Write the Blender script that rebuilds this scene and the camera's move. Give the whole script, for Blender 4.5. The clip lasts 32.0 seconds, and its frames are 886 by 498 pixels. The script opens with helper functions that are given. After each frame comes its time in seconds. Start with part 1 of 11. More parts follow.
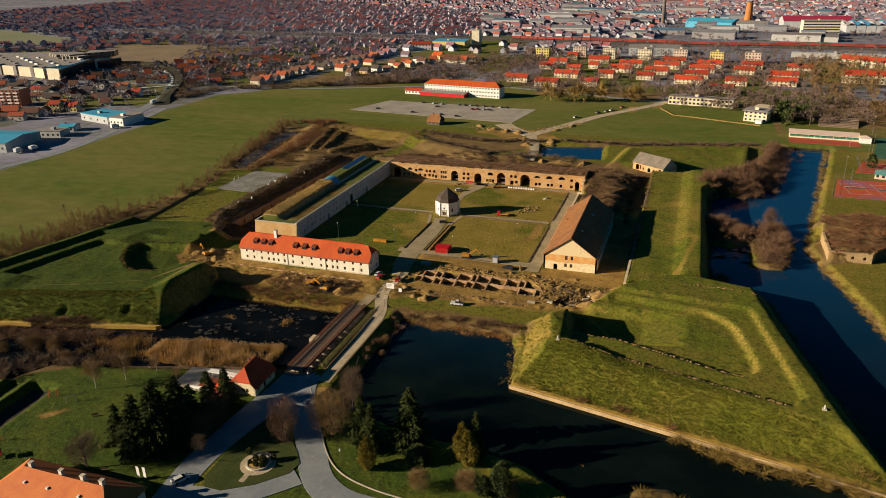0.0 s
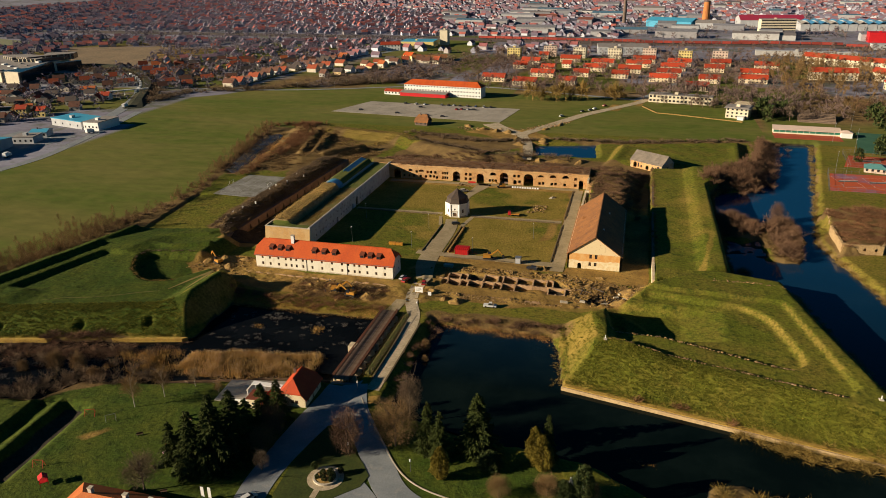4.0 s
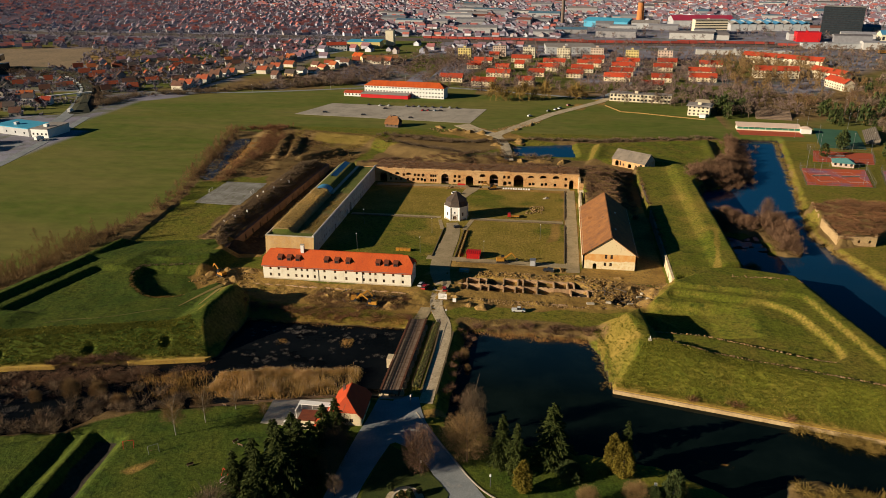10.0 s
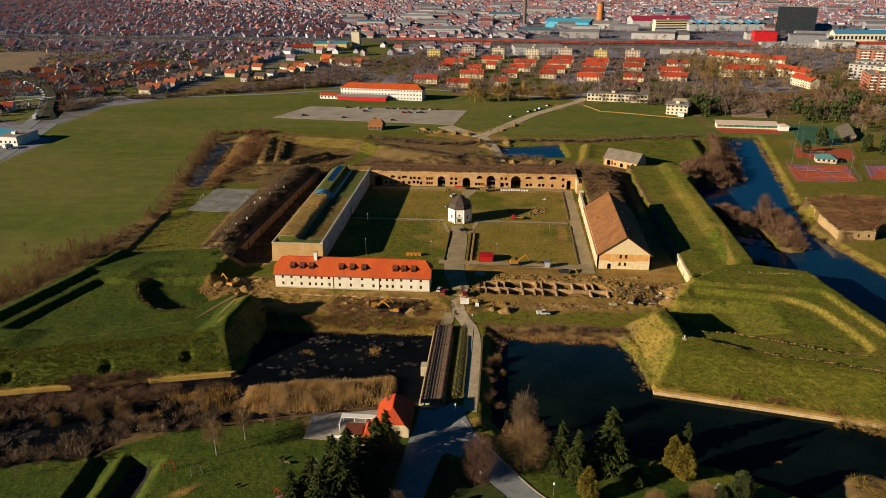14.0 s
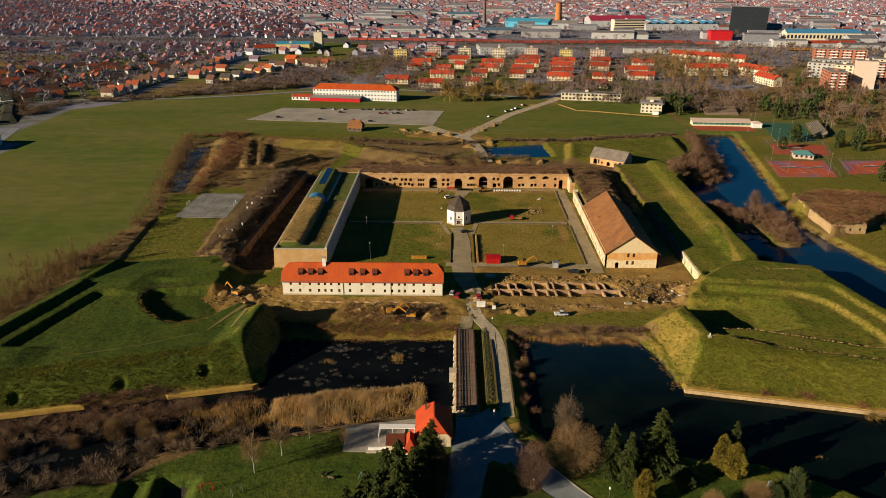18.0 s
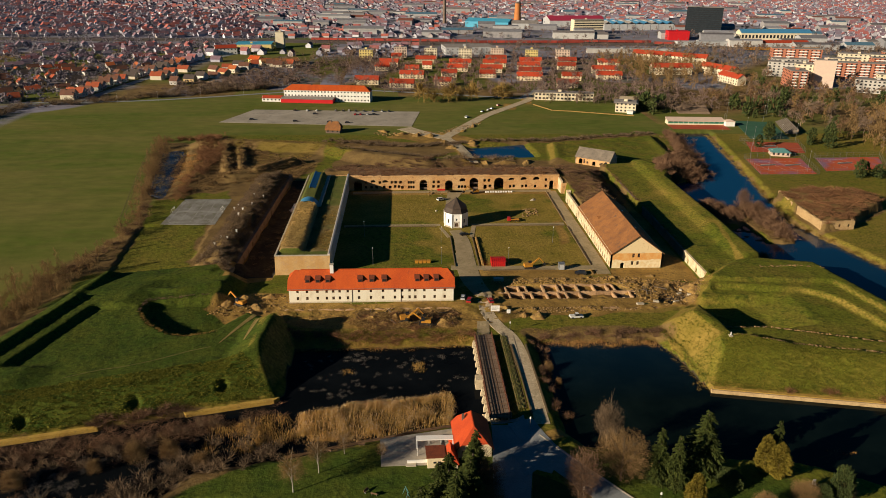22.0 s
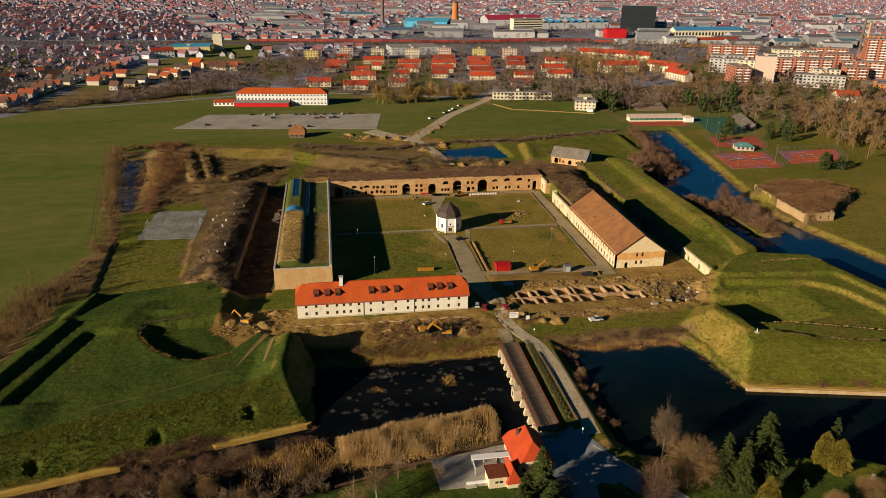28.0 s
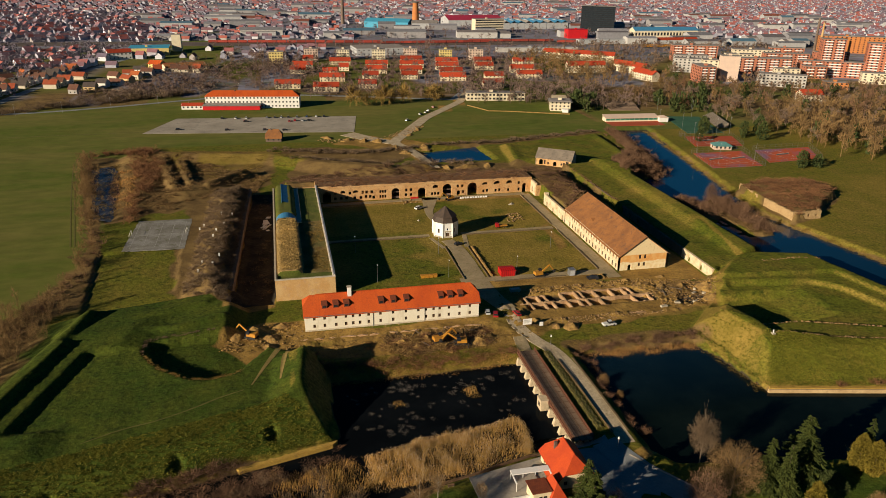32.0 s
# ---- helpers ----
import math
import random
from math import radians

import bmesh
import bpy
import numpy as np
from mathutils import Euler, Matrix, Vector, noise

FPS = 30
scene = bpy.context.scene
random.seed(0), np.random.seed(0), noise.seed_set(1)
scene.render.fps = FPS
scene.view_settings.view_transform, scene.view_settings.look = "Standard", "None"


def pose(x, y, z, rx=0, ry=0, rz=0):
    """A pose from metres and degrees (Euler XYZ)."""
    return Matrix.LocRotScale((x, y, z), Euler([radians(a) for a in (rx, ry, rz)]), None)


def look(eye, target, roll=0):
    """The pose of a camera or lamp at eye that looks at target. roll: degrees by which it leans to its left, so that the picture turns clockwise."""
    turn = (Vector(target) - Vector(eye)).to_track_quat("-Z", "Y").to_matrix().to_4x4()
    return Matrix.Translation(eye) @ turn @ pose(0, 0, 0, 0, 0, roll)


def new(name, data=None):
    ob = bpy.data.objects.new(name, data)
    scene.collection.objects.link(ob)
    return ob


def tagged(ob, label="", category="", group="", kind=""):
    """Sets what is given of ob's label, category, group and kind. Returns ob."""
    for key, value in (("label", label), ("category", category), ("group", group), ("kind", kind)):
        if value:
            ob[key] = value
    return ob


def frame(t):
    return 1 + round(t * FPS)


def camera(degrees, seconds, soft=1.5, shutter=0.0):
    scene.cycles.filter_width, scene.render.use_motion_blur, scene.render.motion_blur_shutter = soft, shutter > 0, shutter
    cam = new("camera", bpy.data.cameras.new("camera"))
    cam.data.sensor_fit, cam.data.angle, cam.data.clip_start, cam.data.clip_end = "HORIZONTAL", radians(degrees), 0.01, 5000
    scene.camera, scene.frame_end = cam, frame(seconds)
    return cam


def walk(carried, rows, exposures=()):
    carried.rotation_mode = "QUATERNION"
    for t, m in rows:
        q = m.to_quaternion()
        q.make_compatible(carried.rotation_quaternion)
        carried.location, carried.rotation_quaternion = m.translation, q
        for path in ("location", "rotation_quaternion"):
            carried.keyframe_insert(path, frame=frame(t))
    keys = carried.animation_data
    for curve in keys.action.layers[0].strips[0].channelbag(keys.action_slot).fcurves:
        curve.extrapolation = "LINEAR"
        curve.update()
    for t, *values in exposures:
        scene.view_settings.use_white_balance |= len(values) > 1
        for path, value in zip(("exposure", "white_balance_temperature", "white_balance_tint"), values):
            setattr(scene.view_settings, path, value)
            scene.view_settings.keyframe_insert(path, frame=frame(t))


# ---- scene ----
cam = camera(62.7, 32.0, 0.5)
PATH = [
    (0, (191.827, -266.131, 130.7), (191.221, -264.38, 129.949), -1.0),
    (0.5, (188.06, -266.917, 130.773), (187.47, -265.16, 130.022), -1.0),
    (1, (184.239, -267.589, 130.685), (183.664, -265.827, 129.933), -1.0),
    (1.5, (180.282, -268.274, 130.687), (179.723, -266.507, 129.935), -0.9),
    (2, (176.235, -268.899, 130.631), (175.692, -267.128, 129.879), -0.9),
    (2.5, (172.242, -269.543, 130.568), (171.715, -267.766, 129.815), -0.9),
    (3, (168.248, -270.142, 130.518), (167.735, -268.362, 129.766), -0.9),
    (3.5, (164.402, -270.678, 130.364), (163.904, -268.893, 129.612), -0.9),
    (5.5, (149.487, -272.133, 130.154), (149.057, -270.33, 129.402), -0.5),
    (6, (146.074, -272.345, 130.176), (145.662, -270.538, 129.425), -0.4),
    (6.5, (142.963, -272.586, 130.071), (142.569, -270.776, 129.319), -0.3),
    (7, (139.795, -272.613, 130.035), (139.417, -270.799, 129.283), -0.2),
    (7.5, (136.864, -272.662, 130.141), (136.501, -270.845, 129.389), -0.2),
    (8, (133.804, -272.797, 130.19), (133.457, -270.977, 129.436), -0.2),
    (8.5, (130.84, -272.764, 130.298), (130.508, -270.941, 129.544), -0.2),
    (9, (127.647, -272.865, 130.262), (127.331, -271.04, 129.509), -0.2),
    (9.5, (124.517, -272.62, 130.228), (124.215, -270.792, 129.475), -0.3),
    (10, (121.247, -272.391, 130.214), (120.961, -270.561, 129.46), -0.3),
    (10.5, (117.879, -272.195, 130.154), (117.608, -270.362, 129.399), -0.3),
    (11, (114.66, -272.164, 130.038), (114.405, -270.328, 129.285), -0.3),
    (11.5, (111.371, -272.094, 130.098), (111.13, -270.256, 129.345), -0.2),
    (12, (107.905, -271.905, 130.057), (107.681, -270.066, 129.303), -0.2),
    (12.5, (104.593, -271.73, 129.951), (104.384, -269.889, 129.199), -0.2),
    (13, (101.094, -271.489, 129.923), (100.902, -269.646, 129.171), -0.2),
    (13.5, (97.879, -271.204, 129.839), (97.7, -269.359, 129.087), -0.2),
    (14, (94.324, -270.852, 129.635), (94.163, -269.006, 128.884), -0.2),
    (14.5, (90.968, -270.567, 129.519), (90.822, -268.72, 128.768), -0.2),
    (16.5, (78.229, -269.128, 129.155), (78.149, -267.276, 128.405), 0.1),
    (17, (75.314, -268.594, 128.982), (75.252, -266.741, 128.232), 0.1),
    (17.5, (72.406, -268.044, 129.019), (72.36, -266.19, 128.268), 0.2),
    (18, (69.413, -267.422, 128.975), (69.384, -265.569, 128.224), 0.1),
    (18.5, (66.565, -266.953, 129.035), (66.552, -265.1, 128.284), 0.2),
    (19, (63.455, -266.292, 129.011), (63.46, -264.438, 128.259), 0.2),
    (19.5, (60.415, -265.442, 128.935), (60.436, -263.588, 128.183), 0.2),
    (20, (57.428, -264.792, 128.938), (57.467, -262.939, 128.186), 0.3),
    (20.5, (54.603, -264.089, 128.923), (54.658, -262.237, 128.171), 0.4),
    (21, (51.756, -263.327, 128.827), (51.827, -261.476, 128.075), 0.4),
    (21.5, (49.02, -262.588, 128.67), (49.107, -260.737, 127.919), 0.4),
    (22, (46.208, -261.696, 128.59), (46.31, -259.845, 127.839), 0.5),
    (22.5, (43.561, -260.841, 128.549), (43.679, -258.992, 127.797), 0.5),
    (23, (40.879, -260.031, 128.505), (41.014, -258.182, 127.754), 0.5),
    (23.5, (38.234, -259.033, 128.361), (38.384, -257.186, 127.61), 0.6),
    (24, (35.489, -257.998, 128.417), (35.656, -256.152, 127.665), 0.6),
    (24.5, (32.999, -257.049, 128.34), (33.182, -255.205, 127.588), 0.7),
    (25, (30.403, -256.085, 128.17), (30.601, -254.243, 127.419), 0.6),
    (25.5, (27.743, -254.932, 127.952), (27.958, -253.09, 127.201), 0.7),
    (27.5, (17.618, -250.197, 127.708), (17.895, -248.364, 126.957), 0.6),
    (28, (15.14, -248.968, 127.61), (15.433, -247.137, 126.86), 0.6),
    (28.5, (12.682, -247.864, 127.63), (12.99, -246.035, 126.881), 0.6),
    (29, (10.134, -246.545, 127.623), (10.459, -244.719, 126.873), 0.6),
    (29.5, (7.831, -245.121, 127.594), (8.17, -243.298, 126.845), 0.7),
    (30, (5.277, -243.732, 127.5), (5.632, -241.912, 126.752), 0.7),
    (30.5, (2.861, -242.493, 127.437), (3.231, -240.675, 126.69), 0.8),
    (31, (0.447, -241.174, 127.513), (0.832, -239.359, 126.766), 0.8),
    (31.5, (-1.88, -239.771, 127.418), (-1.48, -237.959, 126.67), 0.9),
    (32, (-4.196, -238.343, 127.401), (-3.78, -236.536, 126.653), 0.9),
]
walk(cam, [(t, look(eye, target, roll)) for t, eye, target, roll in PATH], [(0.0, 0.74), (32.0, 0.49)])

# ---- light ----
SUN_DIR = Vector((-0.883 * 3.15, -0.469 * 3.15, 1.0)).normalized()
SUN_EL = math.asin(SUN_DIR.z)
SUN_AZ = math.atan2(SUN_DIR.x, SUN_DIR.y)
world = bpy.data.worlds.new("sky")
scene.world = world
world.use_nodes = True
wn = world.node_tree.nodes
sky = wn.new("ShaderNodeTexSky")
sky.sky_type = "NISHITA"
sky.sun_disc = False
sky.sun_elevation = SUN_EL
sky.sun_rotation = SUN_AZ
sky.air_density, sky.dust_density, sky.ozone_density = 1.0, 0.4, 3.0
wn["Background"].inputs["Strength"].default_value = 0.0135
tint = wn.new("ShaderNodeMix")
tint.data_type, tint.blend_type = "RGBA", "MULTIPLY"
tint.inputs[0].default_value = 1.0
tint.inputs[7].default_value = (0.12, 1.0, 1.45, 1.0)  # clear winter air
world.node_tree.links.new(sky.outputs[0], tint.inputs[6])
world.node_tree.links.new(tint.outputs[2], wn["Background"].inputs["Color"])
sun_data = bpy.data.lights.new("sun", "SUN")
sun_data.energy, sun_data.angle, sun_data.color = 5.0, radians(0.5), (1.0, 0.83, 0.60)
sun_lamp = new("sun", sun_data)
sun_lamp.matrix_world = look((0, 0, 300), Vector((0, 0, 300)) - SUN_DIR)


# ---- materials ----
def nodes_of(name):
    m = bpy.data.materials.new(name)
    m.use_nodes = True
    nt = m.node_tree
    return m, nt, nt.nodes, nt.links, nt.nodes["Principled BSDF"]


def noise_tex(nt, scale, detail=4.0, stretch=(1, 1, 1), rough=0.6):
    geo = nt.nodes.new("ShaderNodeNewGeometry")
    mp = nt.nodes.new("ShaderNodeMapping")
    mp.inputs["Scale"].default_value = stretch
    nt.links.new(geo.outputs["Position"], mp.inputs["Vector"])
    n = nt.nodes.new("ShaderNodeTexNoise")
    n.inputs["Scale"].default_value, n.inputs["Detail"].default_value, n.inputs["Roughness"].default_value = scale, detail, rough
    nt.links.new(mp.outputs[0], n.inputs["Vector"])
    return n.outputs["Fac"]


def ramp(nt, fac, lo, hi):
    r = nt.nodes.new("ShaderNodeMapRange")
    r.inputs["From Min"].default_value, r.inputs["From Max"].default_value = lo, hi
    nt.links.new(fac, r.inputs["Value"])
    return r.outputs[0]


def mix(nt, fac, a, b, kind="MIX"):
    m = nt.nodes.new("ShaderNodeMix")
    m.data_type, m.blend_type = "RGBA", kind
    for sock, val in ((m.inputs[0], fac), (m.inputs[6], a), (m.inputs[7], b)):
        if hasattr(val, "is_output"):
            nt.links.new(val, sock)
        else:
            sock.default_value = val if not isinstance(val, tuple) else (*val, 1.0)
    return m.outputs[2]


def surf(name, a, b, coarse=0.25, fine=3.0, rough=0.85, bump=0.0, metal=0.0, stretch=(1, 1, 1), grain=0.35, c=None, vary=0.0, island=0.0, lohi=(0.38, 0.64), spec=0.3):
    """A surface of two colours in patches, with fine grain, optional stain colour c, and variation from object to object or from island to island."""
    m, nt, nd, ln, bsdf = nodes_of(name)
    col = mix(nt, ramp(nt, noise_tex(nt, coarse, 5.0, stretch), *lohi), a, b)
    f = noise_tex(nt, fine, 5.0)
    if c:
        col = mix(nt, ramp(nt, noise_tex(nt, coarse * 3.1, 6.0, stretch), 0.55, 0.72), col, c)
    dark = tuple(max(0.0, 1 - grain) for _ in range(3))
    lite = tuple(1 + grain * 0.6 for _ in range(3))
    col = mix(nt, 1.0, col, mix(nt, ramp(nt, f, 0.3, 0.7), dark, lite), "MULTIPLY")
    if vary:
        oi = nd.new("ShaderNodeObjectInfo")
        col = mix(nt, 1.0, col, mix(nt, oi.outputs["Random"], (1 - vary,) * 3, (1 + vary,) * 3), "MULTIPLY")
    if island:
        geo = nd.new("ShaderNodeNewGeometry")
        col = mix(nt, 1.0, col, mix(nt, geo.outputs["Random Per Island"], (1 - island,) * 3, (1 + island,) * 3), "MULTIPLY")
    ln.new(col, bsdf.inputs["Base Color"])
    bsdf.inputs["Roughness"].default_value, bsdf.inputs["Metallic"].default_value = rough, metal
    bsdf.inputs["Specular IOR Level"].default_value = spec
    if bump:
        bp = nd.new("ShaderNodeBump")
        bp.inputs["Strength"].default_value, bp.inputs["Distance"].default_value = 0.6, bump
        ln.new(f, bp.inputs["Height"])
        ln.new(bp.outputs[0], bsdf.inputs["Normal"])
    return m


def palette(name, colours, coarse=0.5, grain=0.25, rough=0.85):
    """A colour for each island out of a short list, with fine grain."""
    m, nt, nd, ln, bsdf = nodes_of(name)
    geo = nd.new("ShaderNodeNewGeometry")
    cr = nd.new("ShaderNodeValToRGB")
    cr.color_ramp.interpolation = "CONSTANT"
    el = cr.color_ramp.elements
    while len(el) < len(colours):
        el.new(0.5)
    for i, cc in enumerate(colours):
        el[i].position, el[i].color = i / len(colours), (*cc, 1)
    ln.new(geo.outputs["Random Per Island"], cr.inputs[0])
    f = noise_tex(nt, coarse, 4.0)
    col = mix(nt, 1.0, cr.outputs[0], mix(nt, ramp(nt, f, 0.3, 0.7), (1 - grain,) * 3, (1 + grain,) * 3), "MULTIPLY")
    ln.new(col, bsdf.inputs["Base Color"])
    bsdf.inputs["Roughness"].default_value = rough
    bsdf.inputs["Specular IOR Level"].default_value = 0.25
    return m


def leafy(name, a, b, rough=0.9):
    """Leaves and twigs: colour from piece to piece, and a broad drift."""
    m, nt, nd, ln, bsdf = nodes_of(name)
    geo = nd.new("ShaderNodeNewGeometry")
    col = mix(nt, geo.outputs["Random Per Island"], a, b)
    col = mix(nt, 1.0, col, mix(nt, ramp(nt, noise_tex(nt, 0.06, 3.0), 0.35, 0.65), (0.75, 0.75, 0.75), (1.2, 1.15, 1.1)), "MULTIPLY")
    ln.new(col, bsdf.inputs["Base Color"])
    bsdf.inputs["Roughness"].default_value = rough
    bsdf.inputs["Specular IOR Level"].default_value = 0.15
    return m


def ground_material():
    m, nt, nd, ln, bsdf = nodes_of("ground_cover")

    def att(n):
        a = nd.new("ShaderNodeAttribute")
        a.attribute_name = n
        return a.outputs["Fac"]
    big, mid, fine, tuft = noise_tex(nt, 0.012, 4.0), noise_tex(nt, 0.09, 6.0), noise_tex(nt, 0.9, 6.0, (1, 1, 1), 0.7), noise_tex(nt, 0.35, 4.0, (1, 1, 1), 0.75)
    grass = mix(nt, ramp(nt, big, 0.35, 0.68), (0.094, 0.113, 0.012), (0.150, 0.142, 0.019))
    grass = mix(nt, ramp(nt, mid, 0.42, 0.75), grass, (0.168, 0.128, 0.026))
    grass = mix(nt, ramp(nt, tuft, 0.50, 0.70), grass, (0.042, 0.058, 0.009))
    lush = mix(nt, ramp(nt, mid, 0.36, 0.66), (0.044, 0.074, 0.010), (0.082, 0.098, 0.014))
    lush = mix(nt, ramp(nt, tuft, 0.50, 0.72), lush, (0.023, 0.038, 0.008))
    dirt = mix(nt, ramp(nt, mid, 0.36, 0.66), (0.235, 0.140, 0.038), (0.460, 0.288, 0.080))
    dirt = mix(nt, ramp(nt, fine, 0.46, 0.66), dirt, (0.085, 0.055, 0.026))
    brush = mix(nt, ramp(nt, mid, 0.36, 0.64), (0.135, 0.086, 0.036), (0.245, 0.162, 0.064))
    brush = mix(nt, ramp(nt, fine, 0.48, 0.7), brush, (0.055, 0.040, 0.022))
    dry = mix(nt, ramp(nt, mid, 0.36, 0.66), (0.178, 0.140, 0.024), (0.250, 0.178, 0.040))
    # town ground: distance haze is put into these pale bluish tones
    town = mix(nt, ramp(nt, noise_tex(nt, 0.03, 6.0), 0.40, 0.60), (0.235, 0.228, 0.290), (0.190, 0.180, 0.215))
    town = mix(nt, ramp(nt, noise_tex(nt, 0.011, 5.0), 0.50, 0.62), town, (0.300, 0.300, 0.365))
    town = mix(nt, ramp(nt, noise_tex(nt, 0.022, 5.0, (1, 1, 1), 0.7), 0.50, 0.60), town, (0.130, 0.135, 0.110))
    # near-black mud; also used to paint shade on the western ditch floor
    mud = mix(nt, ramp(nt, mid, 0.38, 0.62), (0.022, 0.021, 0.019), (0.052, 0.043, 0.032))

    def blend(col, other, name, soft=0.22):
        w = nd.new("ShaderNodeMath")
        w.operation = "ADD"
        ln.new(att(name), w.inputs[0])
        s = nd.new("ShaderNodeMath")
        s.operation = "MULTIPLY_ADD"
        ln.new(fine, s.inputs[0])
        s.inputs[1].default_value, s.inputs[2].default_value = soft * 2, -soft
        ln.new(s.outputs[0], w.inputs[1])
        return mix(nt, ramp(nt, w.outputs[0], 0.32, 0.62), col, other)
    meadow = mix(nt, ramp(nt, mid, 0.36, 0.66), (0.086, 0.116, 0.017), (0.116, 0.130, 0.026))
    meadow = mix(nt, ramp(nt, noise_tex(nt, 0.02, 5.0, (0.35, 1.0, 1.0)), 0.40, 0.60), meadow, (0.146, 0.140, 0.036))
    col = blend(grass, meadow, "meadow")
    col = blend(col, lush, "lush")
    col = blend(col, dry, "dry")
    col = blend(col, brush, "brush")
    col = blend(col, dirt, "dirt")
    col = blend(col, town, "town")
    col = blend(col, mud, "mud", 0.1)
    # mown meadow is smooth, the rest is tufted
    short = ramp(nt, att("meadow"), 0.2, 0.7)
    coat = mix(nt, ramp(nt, fine, 0.30, 0.70), (0.55, 0.55, 0.54), (1.42, 1.42, 1.38))
    sward = mix(nt, ramp(nt, noise_tex(nt, 0.16, 5.0, (0.5, 1.0, 1.0)), 0.34, 0.66), (0.86, 0.87, 0.86), (1.13, 1.12, 1.12))
    col = mix(nt, 1.0, col, mix(nt, short, coat, sward), "MULTIPLY")
    ln.new(col, bsdf.inputs["Base Color"])
    bsdf.inputs["Roughness"].default_value = 0.95
    bsdf.inputs["Specular IOR Level"].default_value = 0.1
    bp = nd.new("ShaderNodeBump")
    depth = nd.new("ShaderNodeMapRange")
    depth.inputs["To Min"].default_value, depth.inputs["To Max"].default_value = 0.8, 0.12
    ln.new(short, depth.inputs["Value"])
    ln.new(depth.outputs[0], bp.inputs["Strength"])
    bp.inputs["Distance"].default_value = 0.5
    ln.new(tuft, bp.inputs["Height"])
    ln.new(bp.outputs[0], bsdf.inputs["Normal"])
    return m


def water_material(name, body, rough=0.06, wave=0.02, sky_blue=None, spec=0.28):
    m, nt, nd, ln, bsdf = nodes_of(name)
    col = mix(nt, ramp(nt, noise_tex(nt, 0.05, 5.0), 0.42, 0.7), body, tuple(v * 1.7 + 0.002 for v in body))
    if sky_blue:
        # blue body and stronger gloss towards the north stand in for reflected sky
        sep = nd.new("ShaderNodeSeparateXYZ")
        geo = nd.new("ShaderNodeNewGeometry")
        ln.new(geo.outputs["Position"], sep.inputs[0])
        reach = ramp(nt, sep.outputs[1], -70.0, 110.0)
        col = mix(nt, reach, col, sky_blue)
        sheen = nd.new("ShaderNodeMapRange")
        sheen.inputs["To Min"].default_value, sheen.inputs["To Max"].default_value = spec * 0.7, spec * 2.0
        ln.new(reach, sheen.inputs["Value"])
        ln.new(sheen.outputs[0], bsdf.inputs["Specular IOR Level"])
    ln.new(col, bsdf.inputs["Base Color"])
    bsdf.inputs["Roughness"].default_value = rough
    bsdf.inputs["IOR"].default_value = 1.20
    bsdf.inputs["Specular IOR Level"].default_value = spec
    bp = nd.new("ShaderNodeBump")
    bp.inputs["Strength"].default_value, bp.inputs["Distance"].default_value = 0.25, wave
    ln.new(noise_tex(nt, 0.8, 3.0), bp.inputs["Height"])
    ln.new(bp.outputs[0], bsdf.inputs["Normal"])
    return m


def gable_material():
    """Three old coats of plaster: cream patches low down, ochre above, bare grey render in the gable."""
    m, nt, nd, ln, bsdf = nodes_of("peeling_gable")
    geo = nd.new("ShaderNodeNewGeometry")
    sep = nd.new("ShaderNodeSeparateXYZ")
    ln.new(geo.outputs["Position"], sep.inputs[0])

    def wavy(lo, hi, scale, amount):
        a = nd.new("ShaderNodeMath")
        a.operation = "MULTIPLY_ADD"
        ln.new(noise_tex(nt, scale, 5.0), a.inputs[0])
        a.inputs[1].default_value = amount
        ln.new(sep.outputs[2], a.inputs[2])
        return ramp(nt, a.outputs[0], lo + amount / 2, hi + amount / 2)
    ochre = mix(nt, ramp(nt, noise_tex(nt, 0.5, 5.0), 0.4, 0.65), (0.62, 0.30, 0.085), (0.66, 0.40, 0.15))
    cream = mix(nt, ramp(nt, noise_tex(nt, 0.7, 5.0), 0.4, 0.65), (0.74, 0.64, 0.42), (0.66, 0.50, 0.26))
    col = mix(nt, wavy(3.6, 3.9, 0.25, 3.2), cream, ochre)
    col = mix(nt, wavy(7.0, 7.15, 0.4, 0.3), col, (0.70, 0.56, 0.33))
    col = mix(nt, ramp(nt, noise_tex(nt, 0.9, 6.0), 0.6, 0.75), col, (0.40, 0.26, 0.14))
    ln.new(col, bsdf.inputs["Base Color"])
    bsdf.inputs["Roughness"].default_value = 0.92
    return m


M_GABLE = gable_material()
M_GROUND = ground_material()
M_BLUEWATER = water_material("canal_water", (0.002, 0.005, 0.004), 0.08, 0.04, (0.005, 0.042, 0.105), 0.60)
M_MARSH = water_material("marsh_water", (0.003, 0.004, 0.005), 0.10, spec=0.13)
M_PLASTER = surf("white_plaster", (0.78, 0.74, 0.62), (0.70, 0.65, 0.52), 0.12, 2.0, 0.9, grain=0.08, c=(0.60, 0.54, 0.42), stretch=(1, 1, 0.4))
M_TILE = surf("orange_roof_tile", (0.54, 0.092, 0.013), (0.46, 0.070, 0.011), 0.2, 5.0, 0.75, grain=0.28, c=(0.34, 0.060, 0.018), stretch=(1, 0.35, 0.35))
M_TILE_OLD = surf("old_brown_tile", (0.31, 0.132, 0.044), (0.215, 0.092, 0.036), 0.18, 4.0, 0.85, grain=0.3, c=(0.13, 0.075, 0.05), vary=0.10)
M_PATCHWALL = surf("patched_wall", (0.70, 0.60, 0.42), (0.56, 0.42, 0.25), 0.3, 2.0, 0.92, grain=0.2, c=(0.42, 0.25, 0.14))
M_BRICK = surf("old_brick", (0.50, 0.27, 0.105), (0.57, 0.37, 0.180), 0.13, 2.5, 0.93, grain=0.3, c=(0.27, 0.135, 0.07))
